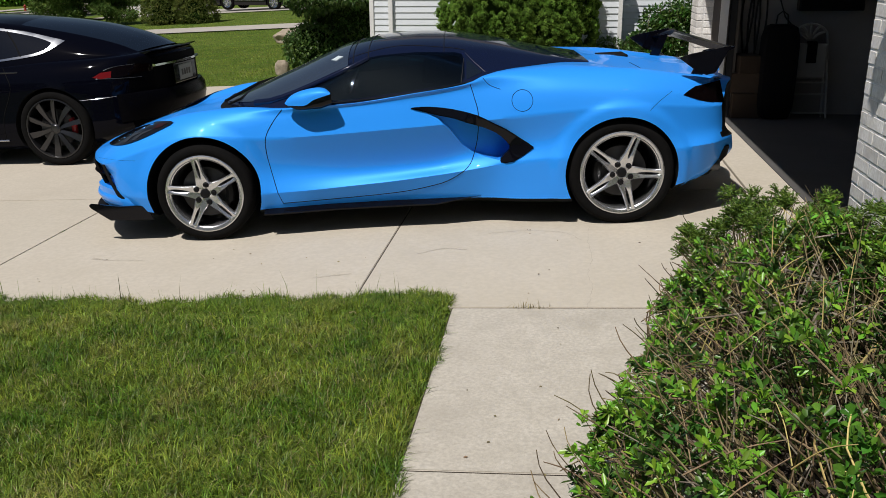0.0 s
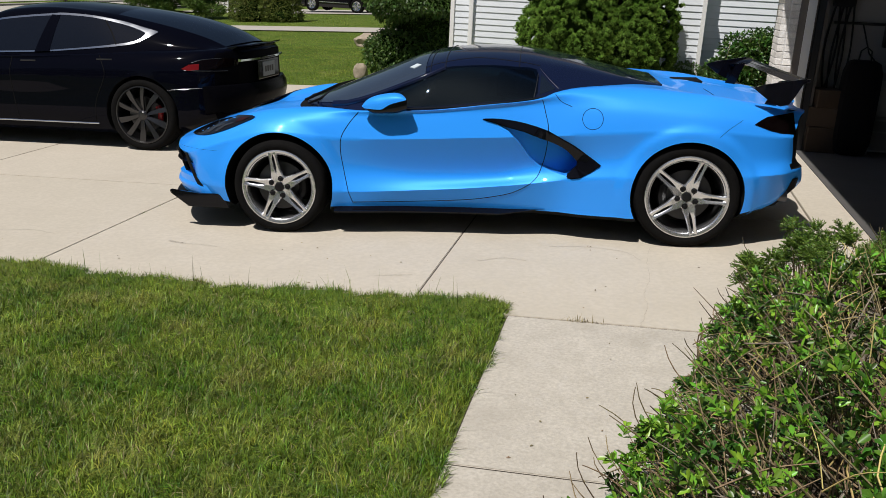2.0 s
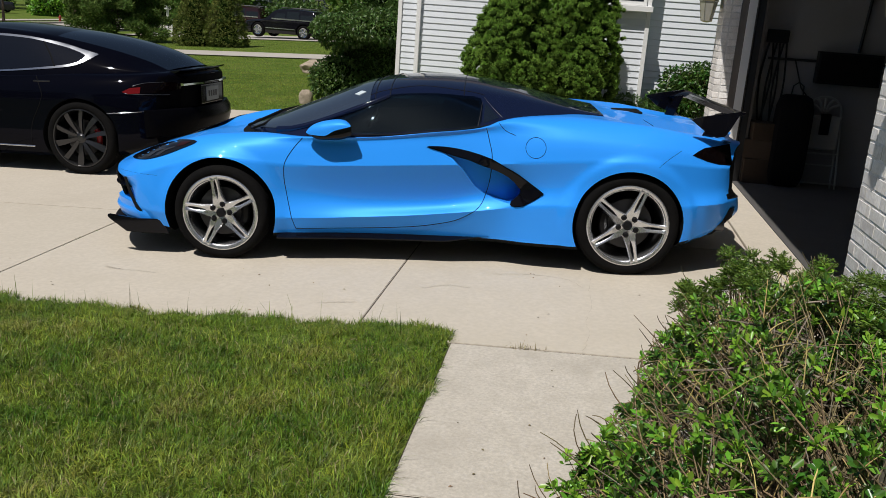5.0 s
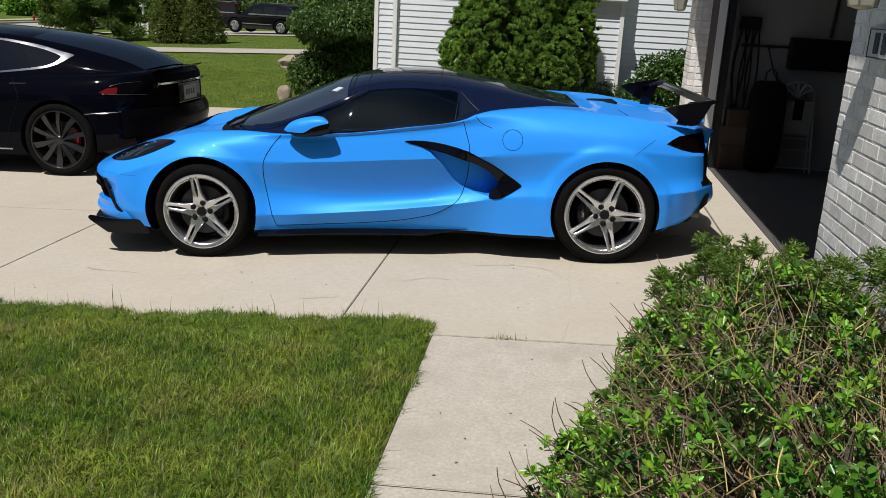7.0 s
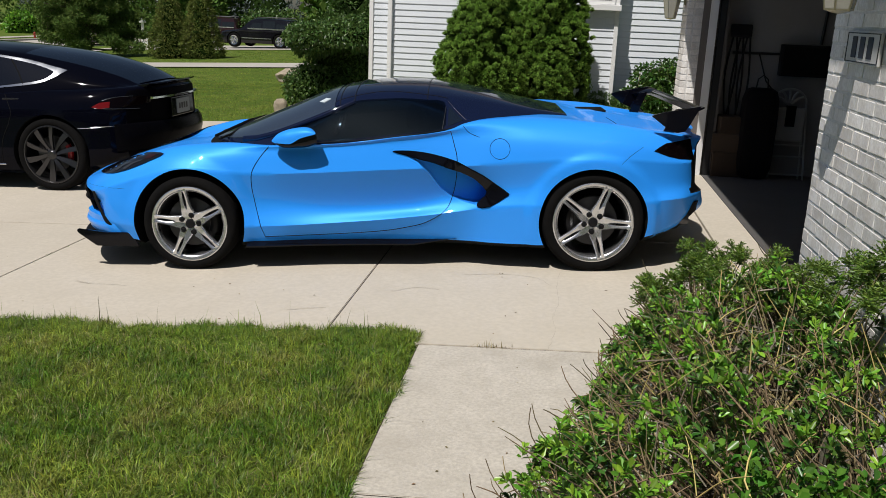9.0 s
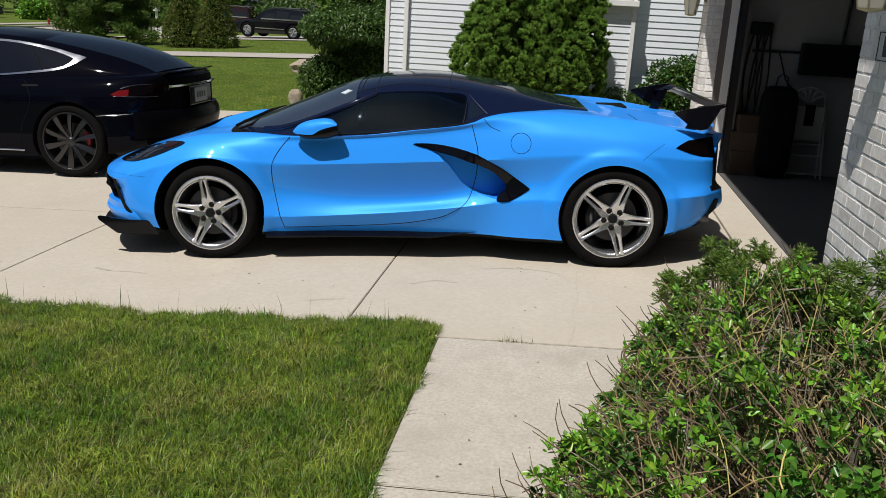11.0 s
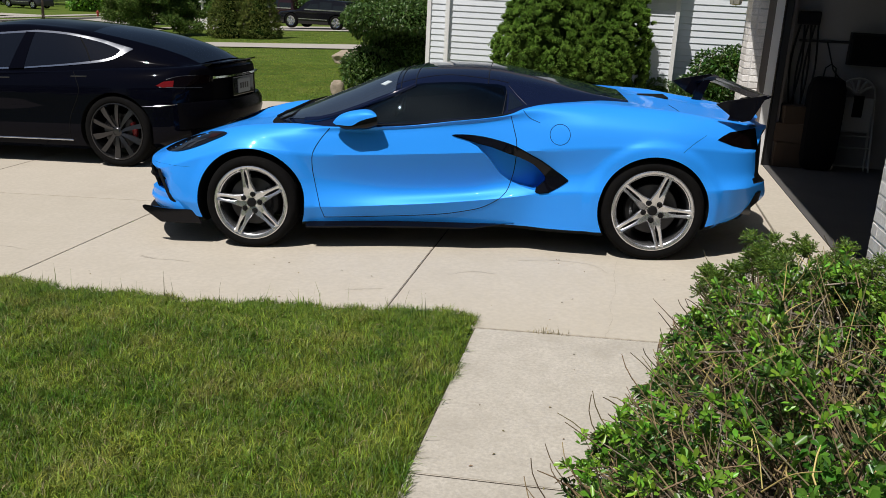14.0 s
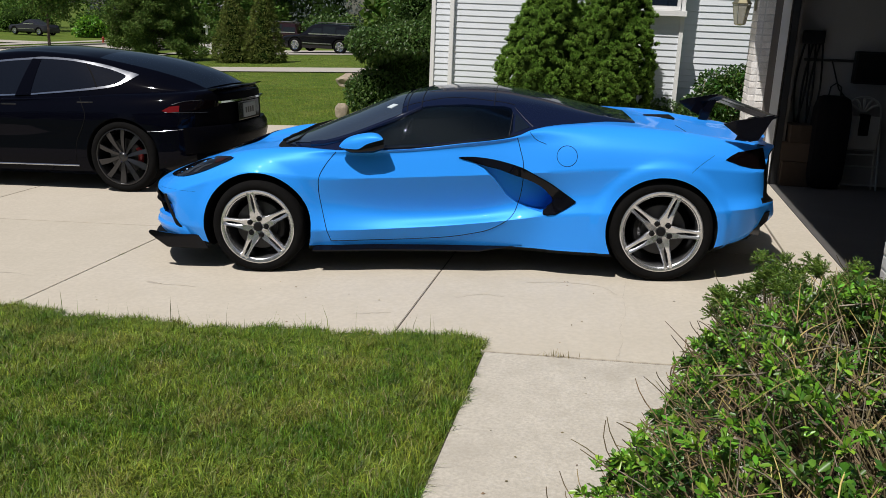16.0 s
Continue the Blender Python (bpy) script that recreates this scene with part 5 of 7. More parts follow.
gr_z = T_((-1.25, .91), (-1.0, .96), (-.45, 1.26), (-.1, 1.345), (.3, 1.365), (.8, 1.335), (1.3, 1.235), (1.7, 1.145), (2.25, 1.01))
gc_z = T_((-1.25, .925), (-1.0, 1.03), (-.45, 1.36), (-.1, 1.435), (.2, 1.450), (.7, 1.420), (1.06, 1.384), (1.4, 1.338), (1.74, 1.270), (2.07, 1.160), (2.25, 1.045))


def saloon_cabin(x):
    ctrl = [(0, gz_b(x) - .05), (gy_b(x), gz_b(x)), ((gy_b(x) + gr_y(x)) / 2 + .02, (gz_b(x) + gr_z(x)) / 2), (gr_y(x), gr_z(x)), (gr_y(x) * .8, gr_z(x) * .45 + gc_z(x) * .55), (gr_y(x) * .42, gr_z(x) * .1 + gc_z(x) * .9), (0, gc_z(x))]
    pts = pieces([(y, z, 0) for y, z in ctrl], [1], 4)
    b = bow(x, .2, .12, -1.25, 2.25, -.2, 1.2)
    return [(x + b * (abs(p.x) / .8) ** 2, p.x, p.y) for p in pts]


gst = list(np.linspace(-1.25, 2.25, 60))
grings = loft_grid(gst, saloon_cabin)
full = loft_mesh(grings)["all"]
tree_g = BVHTree.FromBMesh(full)
full.free()
nr = len(grings[0])
cab = loft_mesh(grings, lambda i, j: "rear_window" if 15 <= j < nr - 15 and gst[i] > 1.02 else ("windshield" if 14 <= j < nr - 14 and gst[i] < -.42 else "roof"))
part("roof", cab["roof"], M["black_paint"], saloon, "glossy black roof", 35)
part("rear_window", cab["rear_window"], M["glass"], saloon, "sloping dark rear window", 35)
part("windshield", cab["windshield"], M["glass"], saloon, "raked windshield", 35)
for s in (-1, 1):
    chrome = [(-.92, .985), (-.62, 1.165), (-.30, 1.275), (.05, 1.318), (.39, 1.342), (.51, 1.347), (.83, 1.325), (1.145, 1.273), (1.34, 1.224), (1.48, 1.188), (1.54, 1.170), (1.525, 1.155), (1.465, 1.116), (1.362, 1.065), (1.22, 1.036), (.92, 1.007), (.6, .982), (.28, .962), (-.6, .942)]
    glass_in = [(-.86, .975), (-.60, 1.148), (-.30, 1.256), (.05, 1.300), (.39, 1.322), (.51, 1.327), (.845, 1.304), (1.16, 1.243), (1.32, 1.198), (1.40, 1.168), (1.42, 1.150), (1.378, 1.104), (1.31, 1.080), (1.215, 1.062), (.92, 1.028), (.6, 1.000), (.28, .979), (-.6, .957)]
    side_panel("window_trim", tree_g, chrome, M["chrome"], saloon, off=0.008, thick=.03, side=s, label="chrome window surround", curved=3)
    side_panel("side_window", tree_g, glass_in, M["dark_glass"], saloon, off=0.012, side=s, label="dark tinted side windows", curved=3)
    side_panel("window_post", tree_g, [(.25, .962), (.42, .972), (.475, 1.325), (.375, 1.330)], M["black_paint"], saloon, off=.016, side=s, curved=1, label="glossy black door post")
    seam("window_post", tree_g, [(1.15, 1.05), (1.08, 1.16), (.98, 1.280)], saloon, M["plastic"], r=.008, side=s, off=0.008)
    for hx, hz in ((.10, .880), (.98, .908)):
        bm = bmesh.new()
        y = on_side(tree_s, hx + .11, hz, s)
        box(bm, hx + .02, y - .006, hz - .008, hx + .20, y + .006, hz + .008, .006, 2)
        part("door_handle", bm, M["grey_alloy"], saloon, "flush dark metal door handle", 40)
    seam("sill_strip", tree_s, [(-.95, .262), (0, .262), (.98, .262)], saloon, M["chrome"], r=.008, side=s, off=.004, label="chrome sill strip")
    seam("door_seam", tree_s, [(.02, .93), (.0, .70), (.02, .45), (.05, .26)], saloon, side=s, r=.0035)
    seam("door_seam", tree_s, [(1.02, .95), (1.10, .80), (1.07, .68), (.98, .5), (.95, .28)], saloon, side=s, r=.0035)
    side_panel("tail_light", tree_s, [(1.93, .835), (2.05, .900), (2.20, .925), (2.34, .915), (2.36, .85), (2.2, .825), (2.05, .818)], M["dark_lens"], saloon, off=.004, side=s, curved=2, label="smoked tail light")
    side_panel("tail_light_red", tree_s, [(1.93, .832), (2.00, .872), (2.09, .880), (2.09, .822), (2.0, .815)], M["red_lens"], saloon, off=.008, side=s, curved=1, label="red tail light segment")
    seam("lens_edge", tree_s, [(1.96, .818), (2.08, .812), (2.20, .806), (2.30, .800)], saloon, M["lamp_grey"], r=.0028, side=s, off=.004, label="pale lens edge")
    seam("lens_edge", tree_s, [(2.02, .890), (2.12, .918), (2.26, .926)], saloon, M["lamp_grey"], r=.0022, side=s, off=.004, label="pale lens edge")
    seam("bumper_strip", tree_s, [(1.78, .624), (2.0, .636), (2.17, .648)], saloon, M["chrome"], r=.0012, side=s, off=.001, label="thin bright bumper reflector strip")
# spoiler lip, rear strip, plate
for name, lab, mt, prof, yy, x0, k in (("spoiler", "black carbon boot lip spoiler", "gloss_black", ((-.20, .990), (-.02, 1.028), (.05, 1.040), (.055, 1.030), (0, 1.005), (-.1, .98)), .56, 2.385, .20),
                                 ("boot_strip", "bright chrome boot strip", "chrome", ((-.02, .880), (.010, .883), (.010, .903), (-.02, .906)), .54, 2.458, .24)):
    bm = bmesh.new()
    rings = []
    for y in np.linspace(-yy, yy, 21):
        xo = x0 - k * (abs(y) / .95) ** 2.2
        rings.append([bm.verts.new((xo + dx, y, z)) for dx, z in prof])
    n = len(prof)
    for p, q in zip(rings, rings[1:]):
        for i in range(n):
            bm.faces.new((p[i], p[(i + 1) % n], q[(i + 1) % n], q[i]))
    bm.faces.new(rings[0]), bm.faces.new(rings[-1][::-1])
    bmesh.ops.recalc_face_normals(bm, faces=bm.faces)
    part(name, bm, M[mt], saloon, lab, 35)
bm = bmesh.new()
rings = []
for y in np.linspace(-.86, .86, 25):
    xo = 2.475 - .27 * (abs(y) / .95) ** 2.4 - .10 * max(0, (abs(y) - .66) / .20) ** 2
    rings.append([bm.verts.new((xo + dx, y, z)) for dx, z in ((-.10, .665), (-.01, .655), (.025, .60), (.030, .50), (.0, .40), (-.10, .36))])
for p, q in zip(rings, rings[1:]):
    for i in range(6):
        bm.faces.new((p[i], p[(i + 1) % 6], q[(i + 1) % 6], q[i]))
bm.faces.new(rings[0]), bm.faces.new(rings[-1][::-1])
bmesh.ops.recalc_face_normals(bm, faces=bm.faces)
part("rear_bumper", bm, M["bumper_dulled"], saloon, "black rear bumper with its reflections dulled", 40)
part("plate_recess", boxed(2.452, -.27, .675, 2.462, .27, .872, .008, 2), M["gloss_black"], saloon, "glossy black plate recess")
plate = part("licence_plate", boxed(2.458, -.155, .70, 2.470, .155, .850, .003), M["plate"], saloon, "pale licence plate with dark bars")
for k in range(4):
    part("plate_bar", boxed(2.4705, -.11 + k * .058, .745, 2.4725, -.075 + k * .058, .805), M["ink"], plate)
part("badge_bar", boxed(2.4685, -.18, .885, 2.4705, .18, .900), M["satin_black"], saloon, "dark lettering bar")


# plain parked cars in the distance
def far_car(name, m, label, mat, L, W, H, wb, r, hood, trunk, belt, van, group):
    car = thing(name, m, label, "car", group=group)
    h = L / 2
    ztop = T_((-h, belt * .62), (-h + .12, belt * .80), (-h + hood, belt * .97), (-h + hood + .1, belt), (h - trunk, belt), (h - .12, belt * .97), (h, belt * .75))
    wid = T_((-h, W * .36), (-h + .25, W * .47), (0, W * .5), (h - .25, W * .48), (h, W * .40))

    def sec(x):
        w, z = wid(x), ztop(x)
        return [(x, p.x, p.y) for p in pieces([(0, .26, 0), (w - .06, .26, 0), (w - .02, .34, 0), (w, belt * .55, 0), (w - .02, z - .14, 0), (w - .12, z, 0), (0, z + .03, 0)], [1, 4], 2)]
    bm = loft_mesh(loft_grid(list(np.linspace(-h, h, 30)), sec))["all"]
    bm = carve(bm, [wheel_cut(x, r, r * 1.16, s, .35, W / 2 + .12) for x in (-wb / 2, wb / 2) for s in (-1, 1)], [mat, M["plastic"]])
    part("body", bm, [mat, M["plastic"]], car, "", 35)
    xf, xr = -h + hood, h - trunk
    rake_r = .35 if van else .95
    top = T_((xf, belt), (xf + .75, H - .06), (xf + 1.1, H), ((xf + xr) / 2, H), (xr - rake_r, H - .05), (xr, belt))

    def cs(x):
        w = W * .5 - .10
        z = top(x)
        return [(x, p.x, p.y) for p in pieces([(0, belt - .1, 0), (w, belt - .08, 0), (w - .16 * (z - belt) / .6, max(belt, z - .08), 0), (w * .7, z, 0), (0, z + .01, 0)], [1, 2], 2)]
    rg = loft_grid(list(np.linspace(xf, xr, 26)), cs)
    full = loft_mesh(rg)["all"]
    tr = BVHTree.FromBMesh(full)
    part("roof", full, mat, car, "", 35)
    for s in (-1, 1):
        n = 3 if van else 2
        x0, x1 = xf + .55, xr - rake_r * .55
        for k in range(n):
            a, b = x0 + (x1 - x0) * k / n + .04, x0 + (x1 - x0) * (k + 1) / n - .04
            za, zc = min(top(a), top(b)) - .12, belt + .05
            side_panel("window", tr, [(a + (.25 if k == 0 else 0), za), (b, za), (b, zc), (a, zc)], M["pale_glass"], car, off=.01, side=s, curved=1, step=.3, label="dark window")
        # bright strip stands in for sun caught on the body's shoulder
        part("chrome_strip", boxed(x0, s * (W / 2 - .09) - .02, belt, x1, s * (W / 2 - .09) + .02, belt + .07), M["alloy"], car, "bright strip standing for sun on the shoulder")
        part("sill_strip", boxed(-wb / 2 + r * 1.3, s * (W / 2) - .02, .52, wb / 2 - r * 1.3, s * (W / 2) + .02, .56), M["alloy"], car, "bright sill trim")
        for x in (-wb / 2, wb / 2):
            wh = new("wheel")
            wh.parent = car
            wh.matrix_world = m @ Matrix.Translation((x, s * (W / 2 - .02), r)) @ (Matrix() if s < 0 else Matrix.Rotation(math.pi, 4, "Z"))
            part("tyre", lathe(bmesh.new(), [(r * .66, .0), (r * .85, -.01), (r, .03), (r, .2), (r * .7, .22)], 28), M["tyre"], wh, "", 40)
            bm = lathe(bmesh.new(), [(0, .01), (r * .2, .005), (r * .22, .05), (r * .5, .05), (r * .56, .008), (r * .66, .0), (r * .67, .1)], 28)
            part("rim", bm, M["chrome"], wh, "bright alloy rim", 40)
            bm = bmesh.new()
            for k in range(6):
                a = k * math.pi / 3
                tube(bm, [(r * .1 * math.cos(a), .012, r * .1 * math.sin(a)), (r * .6 * math.cos(a), .012, r * .6 * math.sin(a))], r * .07, 4)
            part("spoke_star", bm, M["alloy"], wh)
    if van:
        for s in (-1, 1):
            part("roof_rail", tube(bmesh.new(), [(xf + 1.0, s * .62, H + .06), (xr - .5, s * .62, H + .05)], .025, 6), M["grey_alloy"], car, "dark metal roof rail", 40)
    return car


def at_ground(x, y, rz=0):
    return Matrix.Translation((x, y, gz(x) + 0.03)) @ Matrix.Rotation(radians(rz), 4, "Z")


far_car("suv_car", at_ground(-15.95, 42.3, -9), "black full-size SUV with bright wheels on a far driveway", M["grey_car"], 4.85, 2.0, 1.62, 2.86, .40, 1.30, .25, 1.02, True, "parked cars")
far_car("suv_car", at_ground(-24.3, 55.0, -5), "dark maroon minivan parked farther off", M["dark_red_car"], 5.0, 1.98, 1.75, 3.0, .35, 1.0, .2, 1.05, True, "parked cars")
far_car("sedan_car", at_ground(-52.3, 66.0, -8), "grey metallic sedan parked across the street", M["silver_car"], 4.6, 1.85, 1.38, 2.8, .34, 1.4, 1.0, .95, False, "parked cars")

# ---- things by the garage ----
def wall_lamp(name, m, label):
    """A six-sided coach lamp on a bracket; it hangs out to -x from the wall at x = 0."""
    lamp = thing(name, m, label, "lamp", group="coach lamps")
    part("back_plate", boxed(-.02, -.055, -.12, 0, .055, .12, .008, 2), M["brass"], lamp)
    part("bracket", tube(bmesh.new(), [(-.01, 0, .05), (-.08, 0, .11), (-.15, 0, .10), (-.17, 0, .04)], .010, 6), M["brass"], lamp)

    def ring(z, r):
        return [Vector((-.17 + r * math.cos(k * math.pi / 3), r * math.sin(k * math.pi / 3), z)) for k in range(6)]
    glass = part("glass_body", boxed(-.172, -.002, -.3, -.168, .002, -.29), M["brass"], lamp)
    lo, hi = ring(-.285, .062), ring(-.04, .105)
    for k in range(6):
        bm = bmesh.new()
        q = [lo[k], lo[(k + 1) % 6], hi[(k + 1) % 6], hi[k]]
        c = sum(q, Vector()) / 4
        out = (c - Vector((-.17, 0, c.z))).normalized() * .003
        a = [bm.verts.new(c + (p - c) * .94 - out) for p in q]
        b = [bm.verts.new(c + (p - c) * .94 + out) for p in q]
        bm.faces.new(a[::-1]), bm.faces.new(b)
        for i in range(4):
            bm.faces.new((a[i], a[(i + 1) % 4], b[(i + 1) % 4], b[i]))
        part("pane", bm, M["lamp_glass"], glass, "bevelled clear lamp pane")
        part("bar", tube(bmesh.new(), [lo[k], hi[k]], .006, 5), M["brass"], glass)
    bm = bmesh.new()
    lathe(bm, [(0.0, .09), (.02, .085), (.025, .04), (.07, .02), (.118, -.03), (.118, -.042), (.0, -.042)], 6, Matrix.Translation((-.17, 0, 0)) @ Matrix.Rotation(radians(90), 4, "X"))
    part("cap", bm, M["brass"], lamp)
    part("foot", lathe(bmesh.new(), [(0, -.30), (.03, -.295), (.066, -.285), (.066, -.275), (0, -.275)], 6, Matrix.Translation((-.17, 0, 0)) @ Matrix.Rotation(radians(90), 4, "X")), M["brass"], lamp)
    return lamp


wall_lamp("wall_lamp", Matrix.Translation((GF - .004, -2.72, 2.03)) @ Matrix.Scale(.85, 4), "brass and glass coach lamp on the brick garage front")
wall_lamp("wall_lamp", Matrix.Translation((GF - .004, 3.32, 1.99)) @ Matrix.Scale(.85, 4), "brass and glass coach lamp on the far brick pier")

sign = thing("house_sign", Matrix.Translation((GF - .006, 0, 0)), "pale sign plate with dark border and dark bars on brick", "sign")
part("plate", boxed(-.012, -2.875, 1.578, 0, -2.455, 1.712, .003), M["sign_plate"], sign)
for n, b in (("border", (-2.868, 1.585, -2.462, 1.589)), ("border", (-2.868, 1.701, -2.462, 1.705)), ("border", (-2.868, 1.589, -2.862, 1.701)), ("border", (-2.468, 1.589, -2.462, 1.701))):
    part(n, boxed(-.0145, b[0], b[1], -.0125, b[2], b[3]), M["ink"], sign)
for k in range(3):
    y = -2.535 - k * .098
    part("dark_bar", boxed(-.0145, y - .062, 1.603, -.0125, y, 1.690, .0008), M["ink"], sign, "dark bar")

chair = thing("folding_chair", Matrix.Translation((3.60, 3.24, FLOOR)) @ Matrix.Rotation(radians(4), 4, "Z"), "folded white metal folding chair leaning on the garage wall", "chair")
for s in (-1, 1):
    part("leg", tube(bmesh.new(), [(s * .19, -.10, .0), (s * .185, 0, .45), (s * .18, .085, .80)], .011, 8), M["white_metal"], chair, "", 50)
    part("rear_leg", tube(bmesh.new(), [(s * .16, -.04, .0), (s * .155, .0, .35), (s * .15, .05, .60)], .010, 8), M["white_metal"], chair, "", 50)
back = [(.18 * math.cos(t), .085, .80 + .15 * math.sin(t)) for t in np.linspace(0, math.pi, 13)]
part("back_frame", tube(bmesh.new(), back, .011, 8), M["white_metal"], chair, "", 50)
for k in range(5):
    t = math.pi * (k + 1) / 6
    part("back_slat", tube(bmesh.new(), [(.03 * math.cos(t), .080, .80), (.10 * math.cos(t), .083, .80 + .10 * math.sin(t)), (.165 * math.cos(t), .085, .80 + .14 * math.sin(t))], .014, 6), M["white_metal"], chair, "", 50)
part("seat", boxed(-.16, -.015, .40, .16, .01, .76, .02, 2), M["white_metal"], chair)
part("strap", boxed(-.05, -.03, .56, .05, .02, .78, .004), M["black_cloth"], chair, "dark cloth hung over the seat")
for z in (.05, .24, .36):
    part("cross_bar", tube(bmesh.new(), [(-.188, -.09 + z * .2, z), (.188, -.09 + z * .2, z)], .009, 6), M["white_metal"], chair, "", 50)

bag = thing("golf_bag", Matrix.Translation((3.25, 3.12, FLOOR)), "tall black cloth-covered case standing on the garage floor", "case")
bm = bmesh.new()
blob(bm, (0, 0, .48), (.18, .15, .48), 6, 24, 16)
part("case_body", bm, M["black_cloth"], bag, "", 40)
part("carry_handle", tube(bmesh.new(), [(-.06, 0, .95), (-.05, 0, 1.05), (0, 0, 1.09), (.05, 0, 1.05), (.06, 0, .95)], .008, 6), M["satin_black"], bag, "", 50)
for k, (x, y, z, w, h, a) in enumerate(((2.96, 3.22, 0, .30, .26, 4), (2.95, 3.23, .262, .28, .20, -5), (2.97, 3.22, .464, .26, .18, 8))):
    b = thing("cardboard_box", Matrix.Translation((x, y, FLOOR + z)) @ Matrix.Rotation(radians(a), 4, "Z"), "brown cardboard box in a stack on the garage floor", "box", group="stacked boxes")
    part("carton", boxed(-w / 2, -.15, 0, w / 2, .15, h, .004), M["cardboard"], b)
    part("flap", boxed(-w / 2 + .004, -.146, h + .001, -.004, .146, h + .0015), M["cardboard"], b)
    part("tape", boxed(-.03, -.152, h * .4, .03, -.1505, h - .006), M["cardboard"], b)
screen = thing("wall_panel", Matrix.Translation((3.76, 3.34, 1.20)), "flat black screen hung on the garage wall", "screen")
part("screen_case", boxed(-.32, -.06, 0, .32, .05, .33, .01, 2), M["satin_black"], screen)
part("screen_face", boxed(-.30, -.0635, .02, .30, -.0605, .31), M["plastic"], screen)
rail = thing("wall_conduit", Matrix.Translation((0, 3.395, 0)), "grey metal conduit along the garage wall", "conduit")
part("pipe", tube(bmesh.new(), [(2.95, 0, 1.42), (5.5, 0, 1.44)], .014, 8), M["iron"], rail, "", 50)
part("riser", tube(bmesh.new(), [(3.85, 0, 1.54), (3.92, 0, 2.7)], .016, 8), M["iron"], rail, "", 50)
hose = thing("garden_hose", Matrix.Translation((2.98, 3.36, 0)), "black cables hung in loops on the garage wall", "cable")
for k, (x, top, bot) in enumerate(((-.04, 1.62, .75), (.03, 1.58, .55), (.10, 1.6, .62))):
    part("loop", tube(bmesh.new(), spline([(x, 0, top), (x - .05, -.02, (top + bot) / 2), (x, -.03, bot), (x + .06, -.02, (top + bot) / 2), (x + .03, 0, top)], 6), .010, 6), M["satin_black"], hose, "", 50)
part("hook", boxed(-.08, -.05, 1.58, .14, .03, 1.72, .02, 2), M["satin_black"], hose)
part("plug_cable", tube(bmesh.new(), spline([(.25, .02, 1.42), (.33, -.02, 1.18), (.36, -.02, 1.12), (.50, .0, .98)], 5), .008, 6), M["satin_black"], hose, "", 50)

# ---- plants ----
rng = np.random.default_rng(11)


def unit(v):
    return v / np.maximum(np.linalg.norm(v, axis=1, keepdims=True), 1e-9)


def leaf_arrays(c, n, length, width, fold=0.25, droop=0.0):
    """Folded leaves at points c that grow along n. Returns verts (4k, 3), faces (2k, 3)."""
    k = len(c)
    n = unit(n)
    side = unit(np.cross(n, rng.normal(size=(k, 3))))
    up = np.cross(side, n)
    L = (length * rng.uniform(.65, 1.25, k))[:, None]
    W = (width * rng.uniform(.7, 1.2, k))[:, None]
    tip = c + n * L
    tip[:, 2] -= droop * L[:, 0]
    mid = c + n * L * .5
    a, b = mid + side * W * .5 + up * W * fold, mid - side * W * .5 + up * W * fold
    v = np.stack([c, a, tip, b], 1).reshape(-1, 3)
    i = np.arange(k)[:, None] * 4
    return v, np.concatenate([i + np.array([[0, 1, 2]]), i + np.array([[0, 2, 3]])], 0).reshape(2, k, 3).transpose(1, 0, 2).reshape(-1, 3)


def oval_leaves(c, n, length, width, fold=.2, droop=.1):
    """Blunt oval leaves, two faces each, creased along the midrib."""
    k = len(c)
    n = unit(n)
    side = unit(np.cross(n, np.array([[0, 0, 1.0]]) + .5 * rng.normal(size=(k, 3))))
    up = np.cross(side, n)
    L = (length * rng.uniform(.6, 1.2, k))[:, None]
    W = (width * rng.uniform(.75, 1.15, k))[:, None]
    pts = [c]
    for t, w, sg in ((.35, .36, 1), (.72, .5, 1), (1.0, 0, 0), (.72, .5, -1), (.35, .36, -1)):
        q = c + n * L * t + side * W * w * sg + up * W * fold * abs(sg)
        q[:, 2] -= (droop * L * t * t)[:, 0]
        pts.append(q)
    v = np.stack(pts, 1).reshape(-1, 3)
    i = np.arange(k)[:, None] * 6
    f = np.stack([i + np.array([[0, 1, 2, 3]]), i + np.array([[0, 3, 4, 5]])], 1).reshape(-1, 4)
    return v, f


def sphere_points(k):
    return unit(rng.normal(size=(k, 3)))


def lumps(p, scale, seed=0):
    return np.array([noise.noise(Vector((q[0] * scale + seed, q[1] * scale, q[2] * scale))) for q in p])


def core_mesh(name, blobs, shrink, mat, parent, level=3):
    one = bmesh.new()
    bmesh.ops.create_icosphere(one, subdivisions=level, radius=1)
    one.verts.index_update()
    unit_v = np.array([v.co[:] for v in one.verts])
    unit_f = np.array([[v.index for v in f.verts] for f in one.faces])
    one.free()
    vs, fs = [], []
    for k, (c, r) in enumerate(blobs):
        f = shrink * (1 + .12 * np.array([noise.noise(Vector(q) * 3 + Vector(c)) for q in unit_v]))
        vs.append(np.array(c) + unit_v * np.array(r) * f[:, None])
        fs.append(unit_f + k * len(unit_v))
    return raw(name, np.concatenate(vs), np.concatenate(fs), mat, parent)


